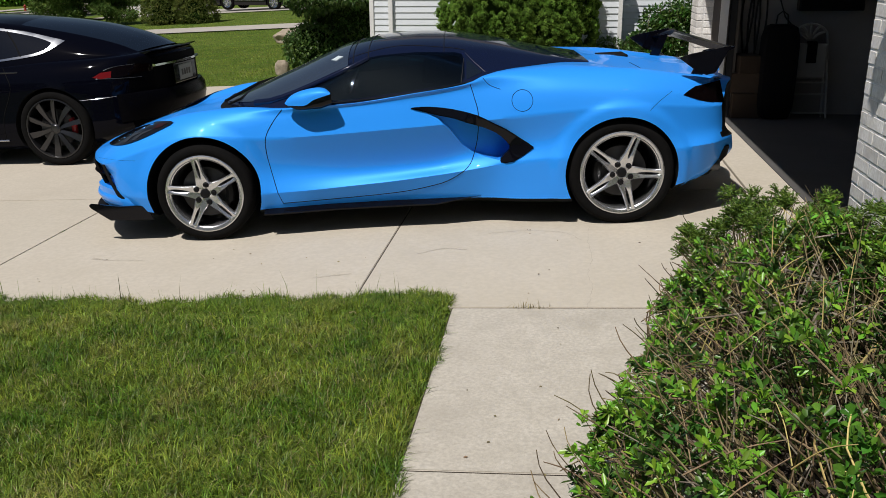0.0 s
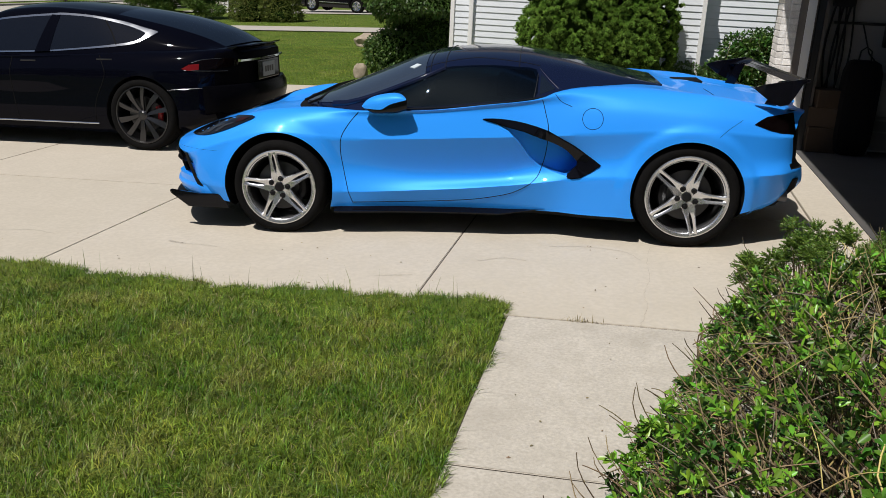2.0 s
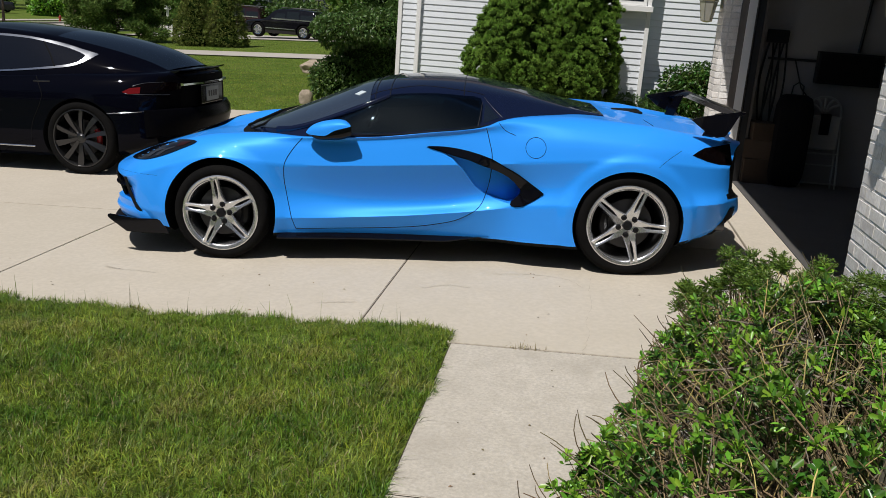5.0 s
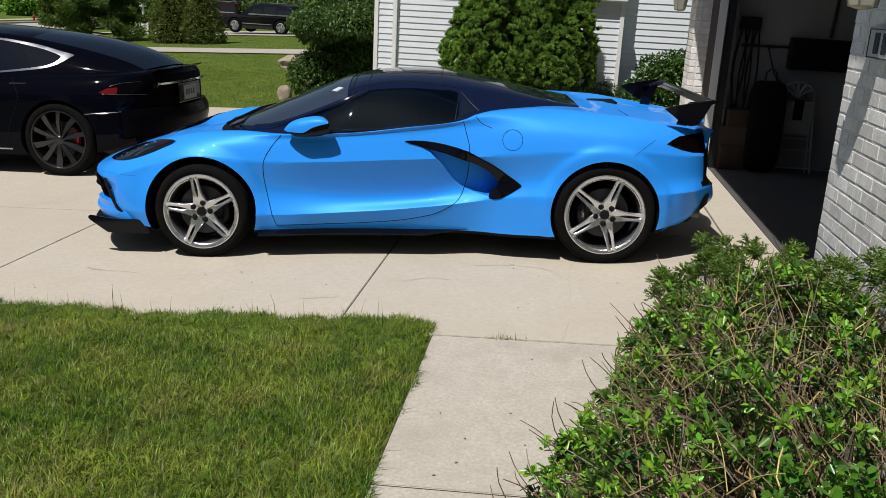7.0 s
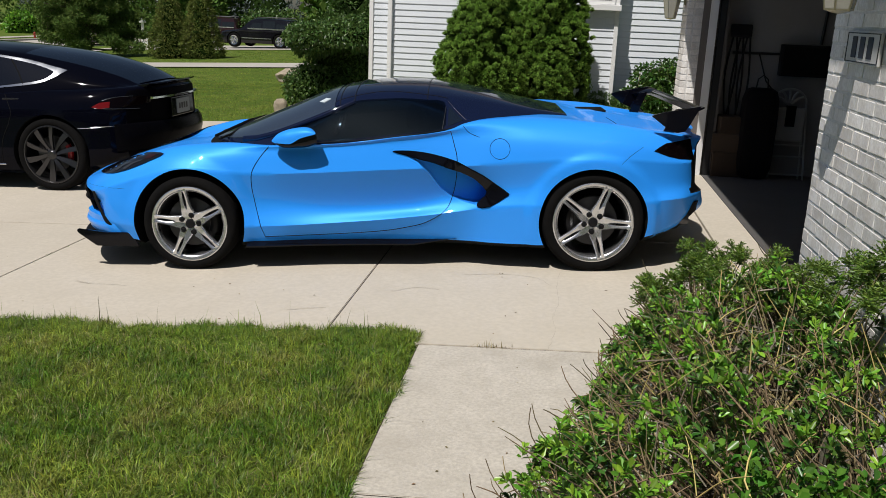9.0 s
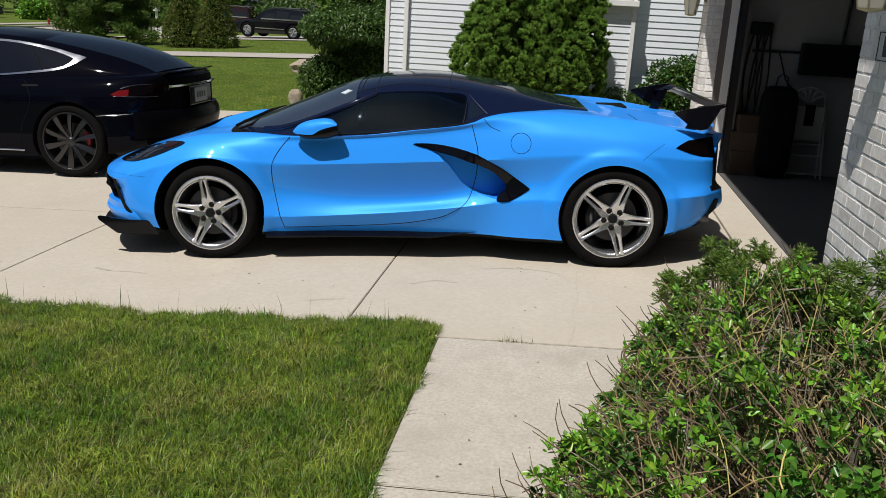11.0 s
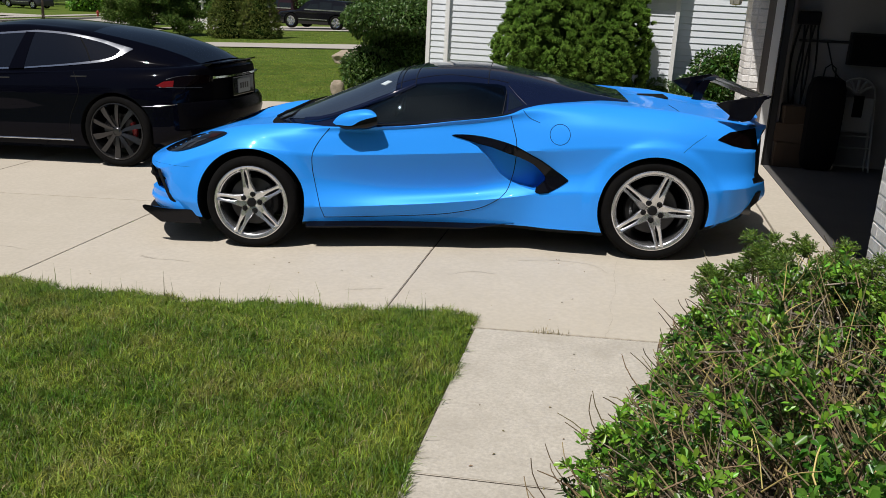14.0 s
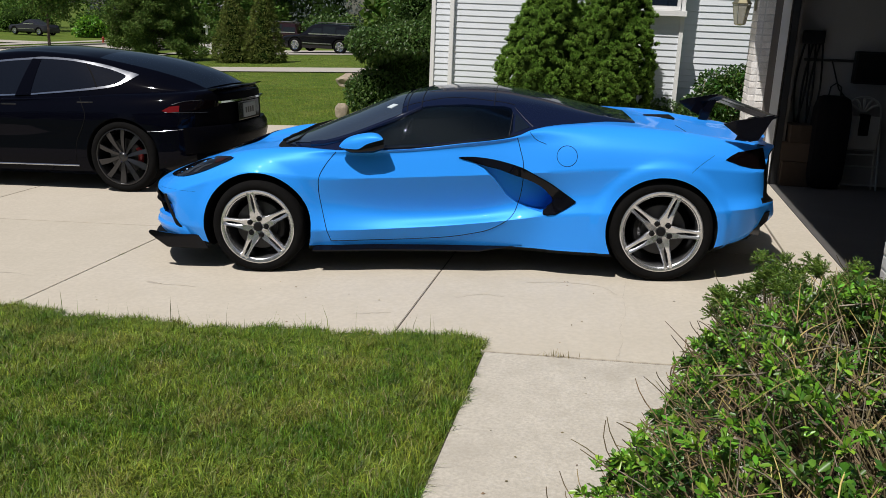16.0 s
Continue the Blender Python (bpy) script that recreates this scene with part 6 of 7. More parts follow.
def crown_points(blobs, count, depth=.25, rough=.15, scale=2.0, zmin=None):
    """Points and outward ways on a set of lumpy ellipsoids, none inside another."""
    area = np.array([r[0] * r[1] + r[0] * r[2] + r[1] * r[2] for _, r in blobs])
    ps, ns = [], []
    for k, (c, r) in enumerate(blobs):
        m = int(count * area[k] / area.sum())
        d = sphere_points(m)
        c, r = np.array(c, float), np.array(r, float)
        f = 1 + rough * lumps(c + d * r, scale, k * 7.1) * 2 - depth * rng.random(m) ** 2
        p = c + d * r * f[:, None]
        keep = np.ones(m, bool)
        for j, (c2, r2) in enumerate(blobs):
            if j != k:
                keep &= (((p - np.array(c2)) / (np.array(r2) * .82)) ** 2).sum(1) > 1
        if zmin is not None:
            keep &= p[:, 2] > zmin
        ps.append(p[keep]), ns.append(unit(d / r)[keep])
    return np.concatenate(ps), np.concatenate(ns)


def foliage(name, blobs, count, length, width, mat, parent, depth=.25, rough=.15, scale=2.0, wild=.7, droop=0.0, zmin=None, label=""):
    p, n = crown_points(blobs, count, depth, rough, scale, zmin)
    v, f = leaf_arrays(p, .55 * n + wild * rng.normal(size=p.shape), length, width, droop=droop)
    return raw(name, v, f, mat, parent, label)


def tufts(name, blobs, count, per, length, width, mat, parent, depth=.1, rough=.15, scale=2.0, spread=.03, zmin=None, label=""):
    """Little sprays: several leaves to a point."""
    p, n = crown_points(blobs, count, depth, rough, scale, zmin)
    k = len(p)
    p = np.repeat(p, per, 0) + rng.normal(size=(k * per, 3)) * spread
    n = np.repeat(n, per, 0) + .75 * rng.normal(size=(k * per, 3))
    v, f = leaf_arrays(p, n, length, width)
    return raw(name, v, f, mat, parent, label)


# the broad evergreen pair at the siding: lumpy, dense
def evergreen(name, x, y, h, r, seed, label, taper=.65):
    """A dense clipped evergreen: rounded clumps packed over its whole face."""
    g = gz(x)
    t = thing(name, Matrix(), label, "evergreen", group="evergreens at the house")
    loc = np.random.default_rng(seed)

    def wide(u):
        return r * (.90 + .10 * min(1, u * 5)) * min(1.0, (1.10 - u) / .72) ** taper
    part("trunk", tube(bmesh.new(), [(x, y, g - .05), (x, y, g + h * .5)], .07, 8, .03), M["bark"], t)
    core = [((x, y, g + h * (k + .5) / 9), (wide((k + .5) / 9) * .84, wide((k + .5) / 9) * .72, h / 7)) for k in range(9)]
    n_c = int(760 * h)
    ps, ns = [], []
    for k in range(n_c):
        u = (k + .5) / n_c
        a = k * 2.39996 + loc.uniform(-.3, .3)
        front = math.sin(a) < .45 and .2 < u and u * h < 2.75
        if not front and k % 3:
            continue
        s = (.030 + .045 * loc.random() ** 1.5) * (1.0 if front else 1.9)
        big = noise.noise(Vector((math.cos(a) * 1.9 + seed, math.sin(a) * 1.9, u * h * 1.7)))
        gap = noise.noise(Vector((math.cos(a) * 4.2 + seed * 2, math.sin(a) * 4.2, u * h * 3.6)))
        if math.sin(a) < -.45 and gap < -.36:
            continue
        w = wide(u) - s * .6 + loc.normal(0, .030) + .05 * gap + .17 * big + .07 * noise.noise(Vector((math.cos(a) * 5 + seed, math.sin(a) * 5, u * h * 5)))
        c = np.array([x + w * math.cos(a), y + w * math.sin(a) * (1.15 if math.sin(a) < 0 else .86), g + .08 + u * (h - .12) + loc.normal(0, .03)])
        out = np.array([math.cos(a), math.sin(a), .45 + .8 * u])
        out /= np.linalg.norm(out)
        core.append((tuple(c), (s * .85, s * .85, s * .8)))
        # little fans of scale leaves: each clump is a handful of upturned sprays
        fans = sphere_points(9 if front else 4)
        fans = fans[fans @ out > -.35] + np.array([0, 0, .45])
        fans /= np.linalg.norm(fans, axis=1, keepdims=True)
        for d in fans:
            m = 22 if front else 12
            q = c + d * s * .62 + sphere_points(m) * s * .62 * rng.uniform(.5, 1.0, (m, 1))
            ps.append(q)
            ns.append(.8 * (q - c) / s + d)
    # the core shows dark in the gaps, a painted inner shade
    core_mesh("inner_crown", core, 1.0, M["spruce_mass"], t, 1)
    p, n = np.concatenate(ps), np.concatenate(ns)
    k = len(p)
    way = .55 * unit(np.cross(n, rng.normal(size=p.shape))) + 1.0 * n + np.array([0, 0, .35])
    v, f = leaf_arrays(p, way, .024, .0110, fold=.12)
    raw("crown", v, f, M["spruce"], t, "dense clumped green foliage")
    return t


evergreen("evergreen", -.04, 7.0, 2.75, .69, 3, "broad dense evergreen shrub against white siding", .95)
evergreen("evergreen", .94, 7.0, 2.85, .54, 4, "broad dense evergreen shrub beside its twin", .6)


def shrub(name, blobs, count, length, width, mat, label, core=.72, twigs=40, group="", droop=.1, per=0, wild=.8, rough=.2, scale=2.0):
    t = thing(name, Matrix(), label, "shrub", group=group)
    c0 = np.mean([b[0] for b in blobs], 0)
    g = gz(c0[0])
    bm = bmesh.new()
    for k in range(twigs):
        b = blobs[(k + 2) % len(blobs)]
        d = sphere_points(1)[0]
        d[2] = abs(d[2])
        e = np.array(b[0]) + d * np.array(b[1]) * (.95 if twigs > 3 else .3)
        s = np.array([b[0][0] + rng.uniform(-.15, .15), b[0][1] + rng.uniform(-.15, .15), g - .03])
        tube(bm, [s, s * .45 + e * .55 + rng.normal(size=3) * .05, e], .012, 5, .004)
    tagged(part("stem_mass", bm, M["twig"], t), kind="stuff")
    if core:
        # dark core: shade inside the crown is given by colour
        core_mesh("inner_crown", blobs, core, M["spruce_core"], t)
    if per:
        tufts("crown", blobs, count, per, length, width, mat, t, zmin=g)
    else:
        foliage("crown", blobs, count, length, width, mat, t, droop=droop, wild=wild, rough=rough, scale=scale, zmin=g)
    return t


# tall dark shrub at the house corner
g = gz(-3.2)
shrub("corner_shrub", [((-3.30, 9.35, g + 1.32), (.74, .80, .30)), ((-2.70, 9.30, g + 1.42), (.62, .80, .33)), ((-3.05, 9.80, g + .80), (.64, .46, .75)), ((-2.62, 9.75, g + .80), (.52, .46, .80)),
                       ((-3.52, 9.45, g + .42), (.48, .48, .44)), ((-3.05, 9.50, g + .26), (.42, .42, .32))],
      24000, .068, .038, M["shrub"], "tall leafy green shrub at the corner of the white house", droop=.25, twigs=3)
shrub("back_shrub", [((-3.5, 11.6, g + 1.1), (.65, .6, 1.1)), ((-2.75, 11.4, g + 1.3), (.65, .6, 1.2)), ((-3.2, 11.8, g + 2.2), (.7, .6, .6)), ((-2.6, 11.6, g + 2.4), (.6, .6, .6))],
      13000, .075, .030, M["shrub"], "upright leafy shrub behind the corner shrub", droop=.05, rough=.3, twigs=3)
shrub("low_shrub", [((2.62, 7.95, .55), (.42, .40, .55)), ((2.30, 8.0, .35), (.30, .3, .35)), ((2.95, 8.0, .75), (.30, .3, .35))], 5200, .075, .035, M["bush_leaf"], "leafy green shrub against white siding", droop=.1)
shrub("low_shrub", [((1.75, 7.9, .28), (.30, .28, .24)), ((2.05, 7.85, .24), (.25, .25, .2))], 2000, .06, .03, M["shrub"], "small pale green shrub at the foot of the siding")

# the rock and the stone slab on the far lawn
for nm, c, r, lab in (("rock", (-3.95, 8.95, .12), (.125, .11, .165), "tan field stone standing on the grass"), ("stone_slab", (-5.85, 17.0, .12), (.80, .6, .22), "grey flat boulder beside the tall shrub")):
    bm = bmesh.new()
    bmesh.ops.create_icosphere(bm, subdivisions=4, radius=1)
    for v in bm.verts:
        p = v.co.copy()
        q = Vector([math.copysign(abs(a) ** .75, a) for a in p])
        f = 1 + .22 * noise.noise(p * 1.6 + Vector(c)) + .06 * noise.noise(p * 5)
        v.co = Vector((c[0] + q.x * r[0] * f, c[1] + q.y * r[1] * f, gz(c[0]) + c[2] * .7 + q.z * r[2] * f))
    tagged(part(nm, bm, M["stone"], None, lab, 50), lab, "rock")


# the unkempt bush in front of the brick wall
def bush_height(x, y):
    """Top of the clipped bush over its bed."""
    fx = min(1.0, max(0.0, (x - bush_left(y)) / .55))
    fy = min(1.0, max(0.0, (-1.95 - y) / .75))
    return .16 + (.42 * fx ** .8) * (.55 + .45 * fy)


def bush_left(y):
    return max(1.0, 1.10 + .285 * (y + 4.2)) - (.025 if y < -3.75 else 0.0)


bush = thing("hedge_bush", Matrix(), "unkempt broadleaf bush with bare twigs before the brick wall", "bush", group="bushes at the wall")
bm_t, bm_g, bm_d = bmesh.new(), bmesh.new(), bmesh.new()
tips, ways = [], []
pr = random.Random(21)
while len(tips) < 720:
    y = pr.uniform(-6.0, -2.05)
    x = pr.uniform(bush_left(y), 2.34)
    if y > -2.9 and x > 1.85 + .5 * (-2.2 - y) and pr.random() < .75:
        continue
    if x > 1.68 and y < -4.40 and pr.random() < .8:
        continue
    if noise.noise(Vector((x * 5.5, y * 5.5, 3.3))) < -.06 and pr.random() < .82:
        continue
    top = bush_height(x, y) + gz(x)
    depth = pr.random() ** 1.6
    z = gz(x) + .08 + (top - gz(x)) * (1 - .75 * depth) * pr.uniform(.85, 1.06)
    tips.append((x, y, z))
    edge = max(0.0, 1 - (x - bush_left(y)) / .5)
    ways.append((-.9 * edge + pr.gauss(0, .45), pr.gauss(0, .45) + (.3 if y > -2.4 else 0), 1 - .55 * edge))
for k in range(80):
    # low fringe over the walk
    y = pr.uniform(-5.0, -2.5)
    x = bush_left(y) + abs(pr.gauss(0, .07))
    tips.append((x, y, gz(x) + pr.uniform(.08, .34)))
    ways.append((-.8, pr.gauss(0, .4), pr.uniform(.3, 1)))
tips, ways = np.array(tips), unit(np.array(ways))
# every tip carries a small spray of side shoots
mains = len(tips)
some = rng.permutation(mains)[:int(mains * .6)]
tips = np.concatenate([tips, tips[some] + ways[some] * rng.uniform(-.05, .01, (len(some), 1)) + rng.normal(size=(len(some), 3)) * .034])
ways = unit(np.concatenate([ways, ways[some] + .5 * rng.normal(size=(len(some), 3))]))
for k, j in enumerate(some):
    root = Vector(tips[j] - ways[j] * .075)
    tube(bm_t, [root, root * .45 + Vector(tips[mains + k]) * .55 + Vector((0, 0, -.006)), Vector(tips[mains + k])], .0022, 4, .0014)
for k in range(mains):
    t = tips[k]
    b = Vector((max(1.45, min(2.25, t[0] + pr.gauss(.25, .2))), t[1] + pr.gauss(0, .22), gz(1.7)))
    e = Vector(t) + Vector(ways[k]) * pr.uniform(.0, .05)
    mid = (b + e) / 2 + Vector((pr.gauss(0, .06), pr.gauss(0, .06), pr.uniform(0, .12)))
    tube(bm_t, spline([b, mid, e], 3), pr.uniform(.0025, .006), 5, .0016)
for k in range(150):
    # bare shoots that stick out of the clipped outline
    y = pr.uniform(-5.2, -1.9)
    x = bush_left(y) + abs(pr.gauss(0, .28)) - .02
    z = gz(x) + bush_height(x, y) * pr.uniform(.55, 1.0) + .05
    d = Vector((-pr.uniform(.2, .9), pr.gauss(0, .5), pr.uniform(.4, 1.1))).normalized()
    L = pr.uniform(.08, .22)
    a = Vector((x + .12, y, z - .1))
    p1 = Vector((x, y, z)) + d * L * .5
    tube(bm_t, spline([a, p1, Vector((x, y, z)) + d * L + Vector((pr.gauss(0, .015), pr.gauss(0, .015), 0))], 3), .0032, 4, .0014)
for k in range(860):
    # dead and yellow-green shoots lying through the bush
    y = pr.uniform(-5.6, -2.0)
    x = pr.uniform(bush_left(y) + .12, 2.3)
    z = gz(x) + bush_height(x, y) * pr.uniform(.55, 1.04)
    d = Vector((pr.gauss(-.1, .6), pr.gauss(0, .6), pr.uniform(.3, 1.3))).normalized()
    L = pr.uniform(.12, .36)
    a = Vector((x, y, z)) - d * L * .6
    b = Vector((x, y, z)) + d * L * .4
    tube((bm_t, bm_g, bm_d)[k % 3], spline([a, (a + b) / 2 + Vector((0, 0, .02)), b], 3), pr.uniform(.0016, .0036), 5, .0012)
tube(bm_d, [(2.0, -4.16, .30), (1.992, -4.166, .46), (1.985, -4.172, .625)], .012, 8, .009)
for k in range(44):
    # grey dead branches lying through the bush
    y = pr.uniform(-5.4, -2.3)
    x = pr.uniform(bush_left(y) + .25, 2.3)
    z = gz(x) + bush_height(x, y) * pr.uniform(.45, .95)
    d = Vector((pr.gauss(0, 1), pr.gauss(0, .6), pr.gauss(0, .15))).normalized()
    L = pr.uniform(.22, .55)
    pts = [Vector((x, y, z)) + d * L * (t - .5) + Vector((pr.gauss(0, .012), pr.gauss(0, .012), pr.gauss(0, .012))) for t in (0, .33, .66, 1)]
    tube(bm_d, spline(pts, 3), pr.uniform(.004, .009), 6, .003)
tagged(part("dead_twig_mass", bm_d, M["dead_twig"], bush, "weathered grey dead twigs"), kind="stuff")
tagged(part("twig_mass", bm_t, M["twig"], bush, "grey-brown bare twigs"), kind="stuff")
tagged(part("shoot_mass", bm_g, M["green_twig"], bush, "yellow-green shoots"), kind="stuff")


def rosettes(points, ways_, per, length, width, spread, lift):
    k = len(points)
    p = np.repeat(points, per, 0)
    w = np.repeat(ways_, per, 0)
    a = np.tile(np.arange(per) * 2.4, k) + np.repeat(rng.uniform(0, 6.28, k), per)
    s1 = unit(np.cross(w, np.array([[.3, .9, .2]])))
    s2 = np.cross(w, s1)
    d = (np.cos(a)[:, None] * s1 + np.sin(a)[:, None] * s2) + w * lift + rng.normal(size=p.shape) * .14
    back = np.tile(np.arange(per), k)[:, None] * -.004
    return oval_leaves(p + w * back + rng.normal(size=p.shape) * spread, d, length, width)


broad = (tips[:, 1] < -2.35) | (tips[:, 0] < 1.75)
high = np.array([t[2] > gz(t[0]) + .45 * bush_height(t[0], t[1]) for t in tips])
young = broad & high & (rng.random(len(tips)) < .58)


def whorls(sel):
    """Two whorls to a tip: an upright one, and a wider one a little down the stem."""
    p, w = tips[sel], ways[sel]
    v1, f1 = rosettes(p, w, 7, .041, .0150, .0015, 1.25)
    v2, f2 = rosettes(p - w * .016, w, 6, .042, .0160, .002, .50)
    return np.concatenate([v1, v2]), np.concatenate([f1, f2 + len(v1)])


v, f = whorls(broad & ~young)
tagged(raw("leaves", v, f, M["bush_leaf"], bush, "glossy dark green leaves"), kind="stuff")
v, f = whorls(young)
tagged(raw("young_leaves", v, f, M["bush_young"], bush, "bright young green leaf tips"), kind="stuff")
inner = (tips - ways * .05)[rng.integers(0, len(tips), 2400)] * 1.0
inner[:, 2] = gz(1.7) + (inner[:, 2] - gz(1.7)) * rng.uniform(.35, .95, len(inner))
inner += rng.normal(size=inner.shape) * .018
inner[:, 0] += .03
v, f = oval_leaves(inner, rng.normal(size=inner.shape) + np.array([0, 0, .5]), .026, .012)
tagged(raw("inner_leaves", v, f, M["shrub"], bush), kind="stuff")

boxwood = thing("boxwood_bush", Matrix(), "boxwood bush with small round glossy leaves before the wall", "bush", group="bushes at the wall")
bsites = np.array([(pr.uniform(1.64, 2.3), pr.uniform(-5.2, -4.46), pr.uniform(.56, .72)) for _ in range(150)])
bway = unit(np.array([(pr.gauss(-.1, .35), pr.gauss(.1, .35), 1.0) for _ in range(150)]))
bm = bmesh.new()
for q, w in zip(bsites, bway):
    tube(bm, spline([(1.95 + pr.gauss(0, .12), -4.95 + pr.gauss(0, .15), gz(1.9)), tuple(q - w * .18), tuple(q)], 3), .004, 5, .0018)
tagged(part("stem_mass", bm, M["green_twig"], boxwood), kind="stuff")
v, f = rosettes(np.concatenate([bsites, bsites - bway * .035, bsites - bway * .07]), np.concatenate([bway] * 3), 8, .036, .023, .006, .9)
tagged(raw("leaves", v, f, M["boxwood"], boxwood, "round glossy green leaves"), kind="stuff")

# a young weed with a hand of pale leaves
weed = thing("weed", Matrix(), "pale lime-green weed sprouting from the bush", "plant")
wc = Vector((1.385, -4.83, .53))
part("stem", tube(bmesh.new(), spline([(1.50, -4.70, gz(1.5)), (1.44, -4.80, .32), tuple(wc)], 4), .004, 6, .0025), M["weed"], weed)
for k, a in enumerate((-15, 60, 130, 190, 270)):
    bm = bmesh.new()
    d = Vector((math.cos(radians(a)), math.sin(radians(a)), .85)).normalized()
    sd = d.cross(Vector((0, 0, 1))).normalized()
    mid = [bm.verts.new(wc + d * .095 * t + Vector((0, 0, -.02 * t * t))) for t in np.linspace(0, 1, 8)]
    for sg in (-1, 1):
        rim_v = [bm.verts.new(mid[i].co + sd * sg * .0125 * math.sin(math.pi * min(.98, .05 + t) ** .8) * (1 + .12 * (i % 2)) + Vector((0, 0, .006 * math.sin(math.pi * t)))) for i, t in enumerate(np.linspace(0, 1, 8))]
        for i in range(7):
            bm.faces.new((mid[i], mid[i + 1], rim_v[i + 1], rim_v[i]) if sg > 0 else (mid[i + 1], mid[i], rim_v[i], rim_v[i + 1]))
    part("leaf", bm, M["weed"], weed, "", 60)

yew = thing("yew_bush", Matrix(), "green needled yew bush in front of the brick pier", "bush", group="bushes at the wall")
ysites = []
ysites += [(1.74 + pr.gauss(0, .045), -2.10 + pr.gauss(0, .06), pr.uniform(.26, .50)) for _ in range(14)]
while len(ysites) < 66:
    y = pr.uniform(-2.75, -2.0)
    x = pr.uniform(1.84 + .35 * max(0, -2.3 - y), 2.34)
    if 2.00 < x - .27 * (y + 2.4) < 2.13 and pr.random() < .85:
        continue
    ysites.append((x, y, gz(x) + (.50 + .16 * (x - 1.9)) * (pr.uniform(.45, 1.0) ** .6)))
for yc, top, k in ((-2.80, .70, 9), (-3.22, .80, 15), (-3.52, .90, 9)):
    for _ in range(k):
        ysites.append((2.28 + pr.gauss(0, .05), yc + pr.gauss(0, .07), gz(2.3) + top * (pr.uniform(.25, 1.0) ** .6)))
bm = bmesh.new()
for q in ysites:
    tube(bm, spline([(2.1 + pr.gauss(0, .1), q[1] - .1, .08), (q[0] * .6 + .8, q[1], q[2] * .6), q], 3), .006, 5, .002)
tagged(part("branch_mass", bm, M["twig"], yew), kind="stuff")
# each clump is a ball of short shoots, each shoot a row of needles
shoot_p, shoot_d = [], []
for q in ysites:
    for k in range(34):
        d = Vector((pr.gauss(-.1, .7), pr.gauss(0, .7), pr.gauss(.45, .5))).normalized()
        shoot_p.append(np.array(q) + np.array(d) * .012)
        shoot_d.append(d)
sp, sd = np.array(shoot_p), np.array(shoot_d)
per = 18
p = np.repeat(sp, per, 0) + np.repeat(sd, per, 0) * np.tile(np.linspace(.0, .050, per), len(sp))[:, None]
side = unit(np.cross(np.repeat(sd, per, 0), np.array([[.2, .3, .9]]))) * np.tile(np.where(np.arange(per) % 2, 1, -1), len(sp))[:, None]
v, f = leaf_arrays(p, side + np.repeat(sd, per, 0) * .8 + .25 * rng.normal(size=p.shape), .019, .006, fold=.1)
tagged(raw("needles", v, f, M["yew"], yew, "green yew needles"), kind="stuff")


# ---- trees ----
def tree(name, x, y, h, r, label, mat, leaf=.35, count=5000, trunk=.16, clear=.25, clumps=26, seed=0, category="tree", flat=.75, group="far trees"):
    t = thing(name, Matrix(), label, category, group=group)
    lr = random.Random(seed)
    g = gz(x)
    bm = bmesh.new()
    tube(bm, [(x, y, g - .1), (x + lr.gauss(0, .05), y, g + h * .3), (x + lr.gauss(0, .12), y, g + h * .85)], trunk, 9, trunk * .25)
    part("trunk", bm, M["bark"], t)
    blobs, lb = [], bmesh.new()
    for k in range(clumps):
        u = clear + (1 - clear) * (k + .5) / clumps
        w = r * math.sin(math.pi * min(.97, .18 + .80 * (u - clear) / (1 - clear))) ** .7
        a = k * 2.4 + lr.uniform(-.4, .4)
        d = w * lr.uniform(.35, .85)
        c = (x + d * math.cos(a), y + d * math.sin(a), g + h * u * .95)
        s = r * lr.uniform(.26, .42)
        blobs.append((c, (s, s, s * flat)))
        tube(lb, [(x, y, g + h * u * .7), c], trunk * .22, 5, .01)
    tagged(part("limb_mass", lb, M["bark"], t), kind="stuff")
    foliage("crown", blobs, count, leaf, leaf * .6, mat, t, depth=.55, rough=.3, scale=1.2 / max(r, .5), wild=1.0)
    return t


def cone_tree(name, x, y, h, r, label, mat, leaf=.12, count=9000, seed=0, base=.02, group="far evergreens", tip=.9, core=True):
    """A cone of drooping sprays: junipers and spruces."""
    t = thing(name, Matrix(), label, "evergreen", group=group)
    lr = np.random.default_rng(seed)
    g = gz(x)
    part("trunk", tube(bmesh.new(), [(x, y, g - .1), (x, y, g + h * .92)], .10, 8, .02), M["bark"], t)
    blobs = []
    n = 120
    for k in range(n):
        u = base + (1 - base) * ((k + .5) / n)
        w = r * (1 - u) ** tip * (1 if u > .1 else .8 + 2 * u)
        a = k * 2.39996
        s = (.22 + .30 * (1 - u)) * r * lr.uniform(.6, 1.1)
        blobs.append(((x + w * math.cos(a), y + w * math.sin(a), g + u * h), (s, s, s * .8)))
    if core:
        # dark core, coloured for the shade inside the cone
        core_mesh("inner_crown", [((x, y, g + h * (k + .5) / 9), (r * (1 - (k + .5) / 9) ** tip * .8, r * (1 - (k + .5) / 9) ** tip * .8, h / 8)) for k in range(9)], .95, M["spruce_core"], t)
    foliage("crown", blobs, count, leaf, leaf * .4, mat, t, depth=.3, rough=.25, scale=2.0, wild=.7, zmin=g)
    return t


cone_tree("juniper", -14.55, 30.2, 3.45, .74, "conical olive-green juniper on the far lawn", M["juniper"], .13, 17000, 1, tip=1.0)
cone_tree("juniper", -16.05, 30.3, 3.45, .74, "conical olive-green juniper beside its twin", M["juniper"], .13, 16000, 2, tip=1.0)


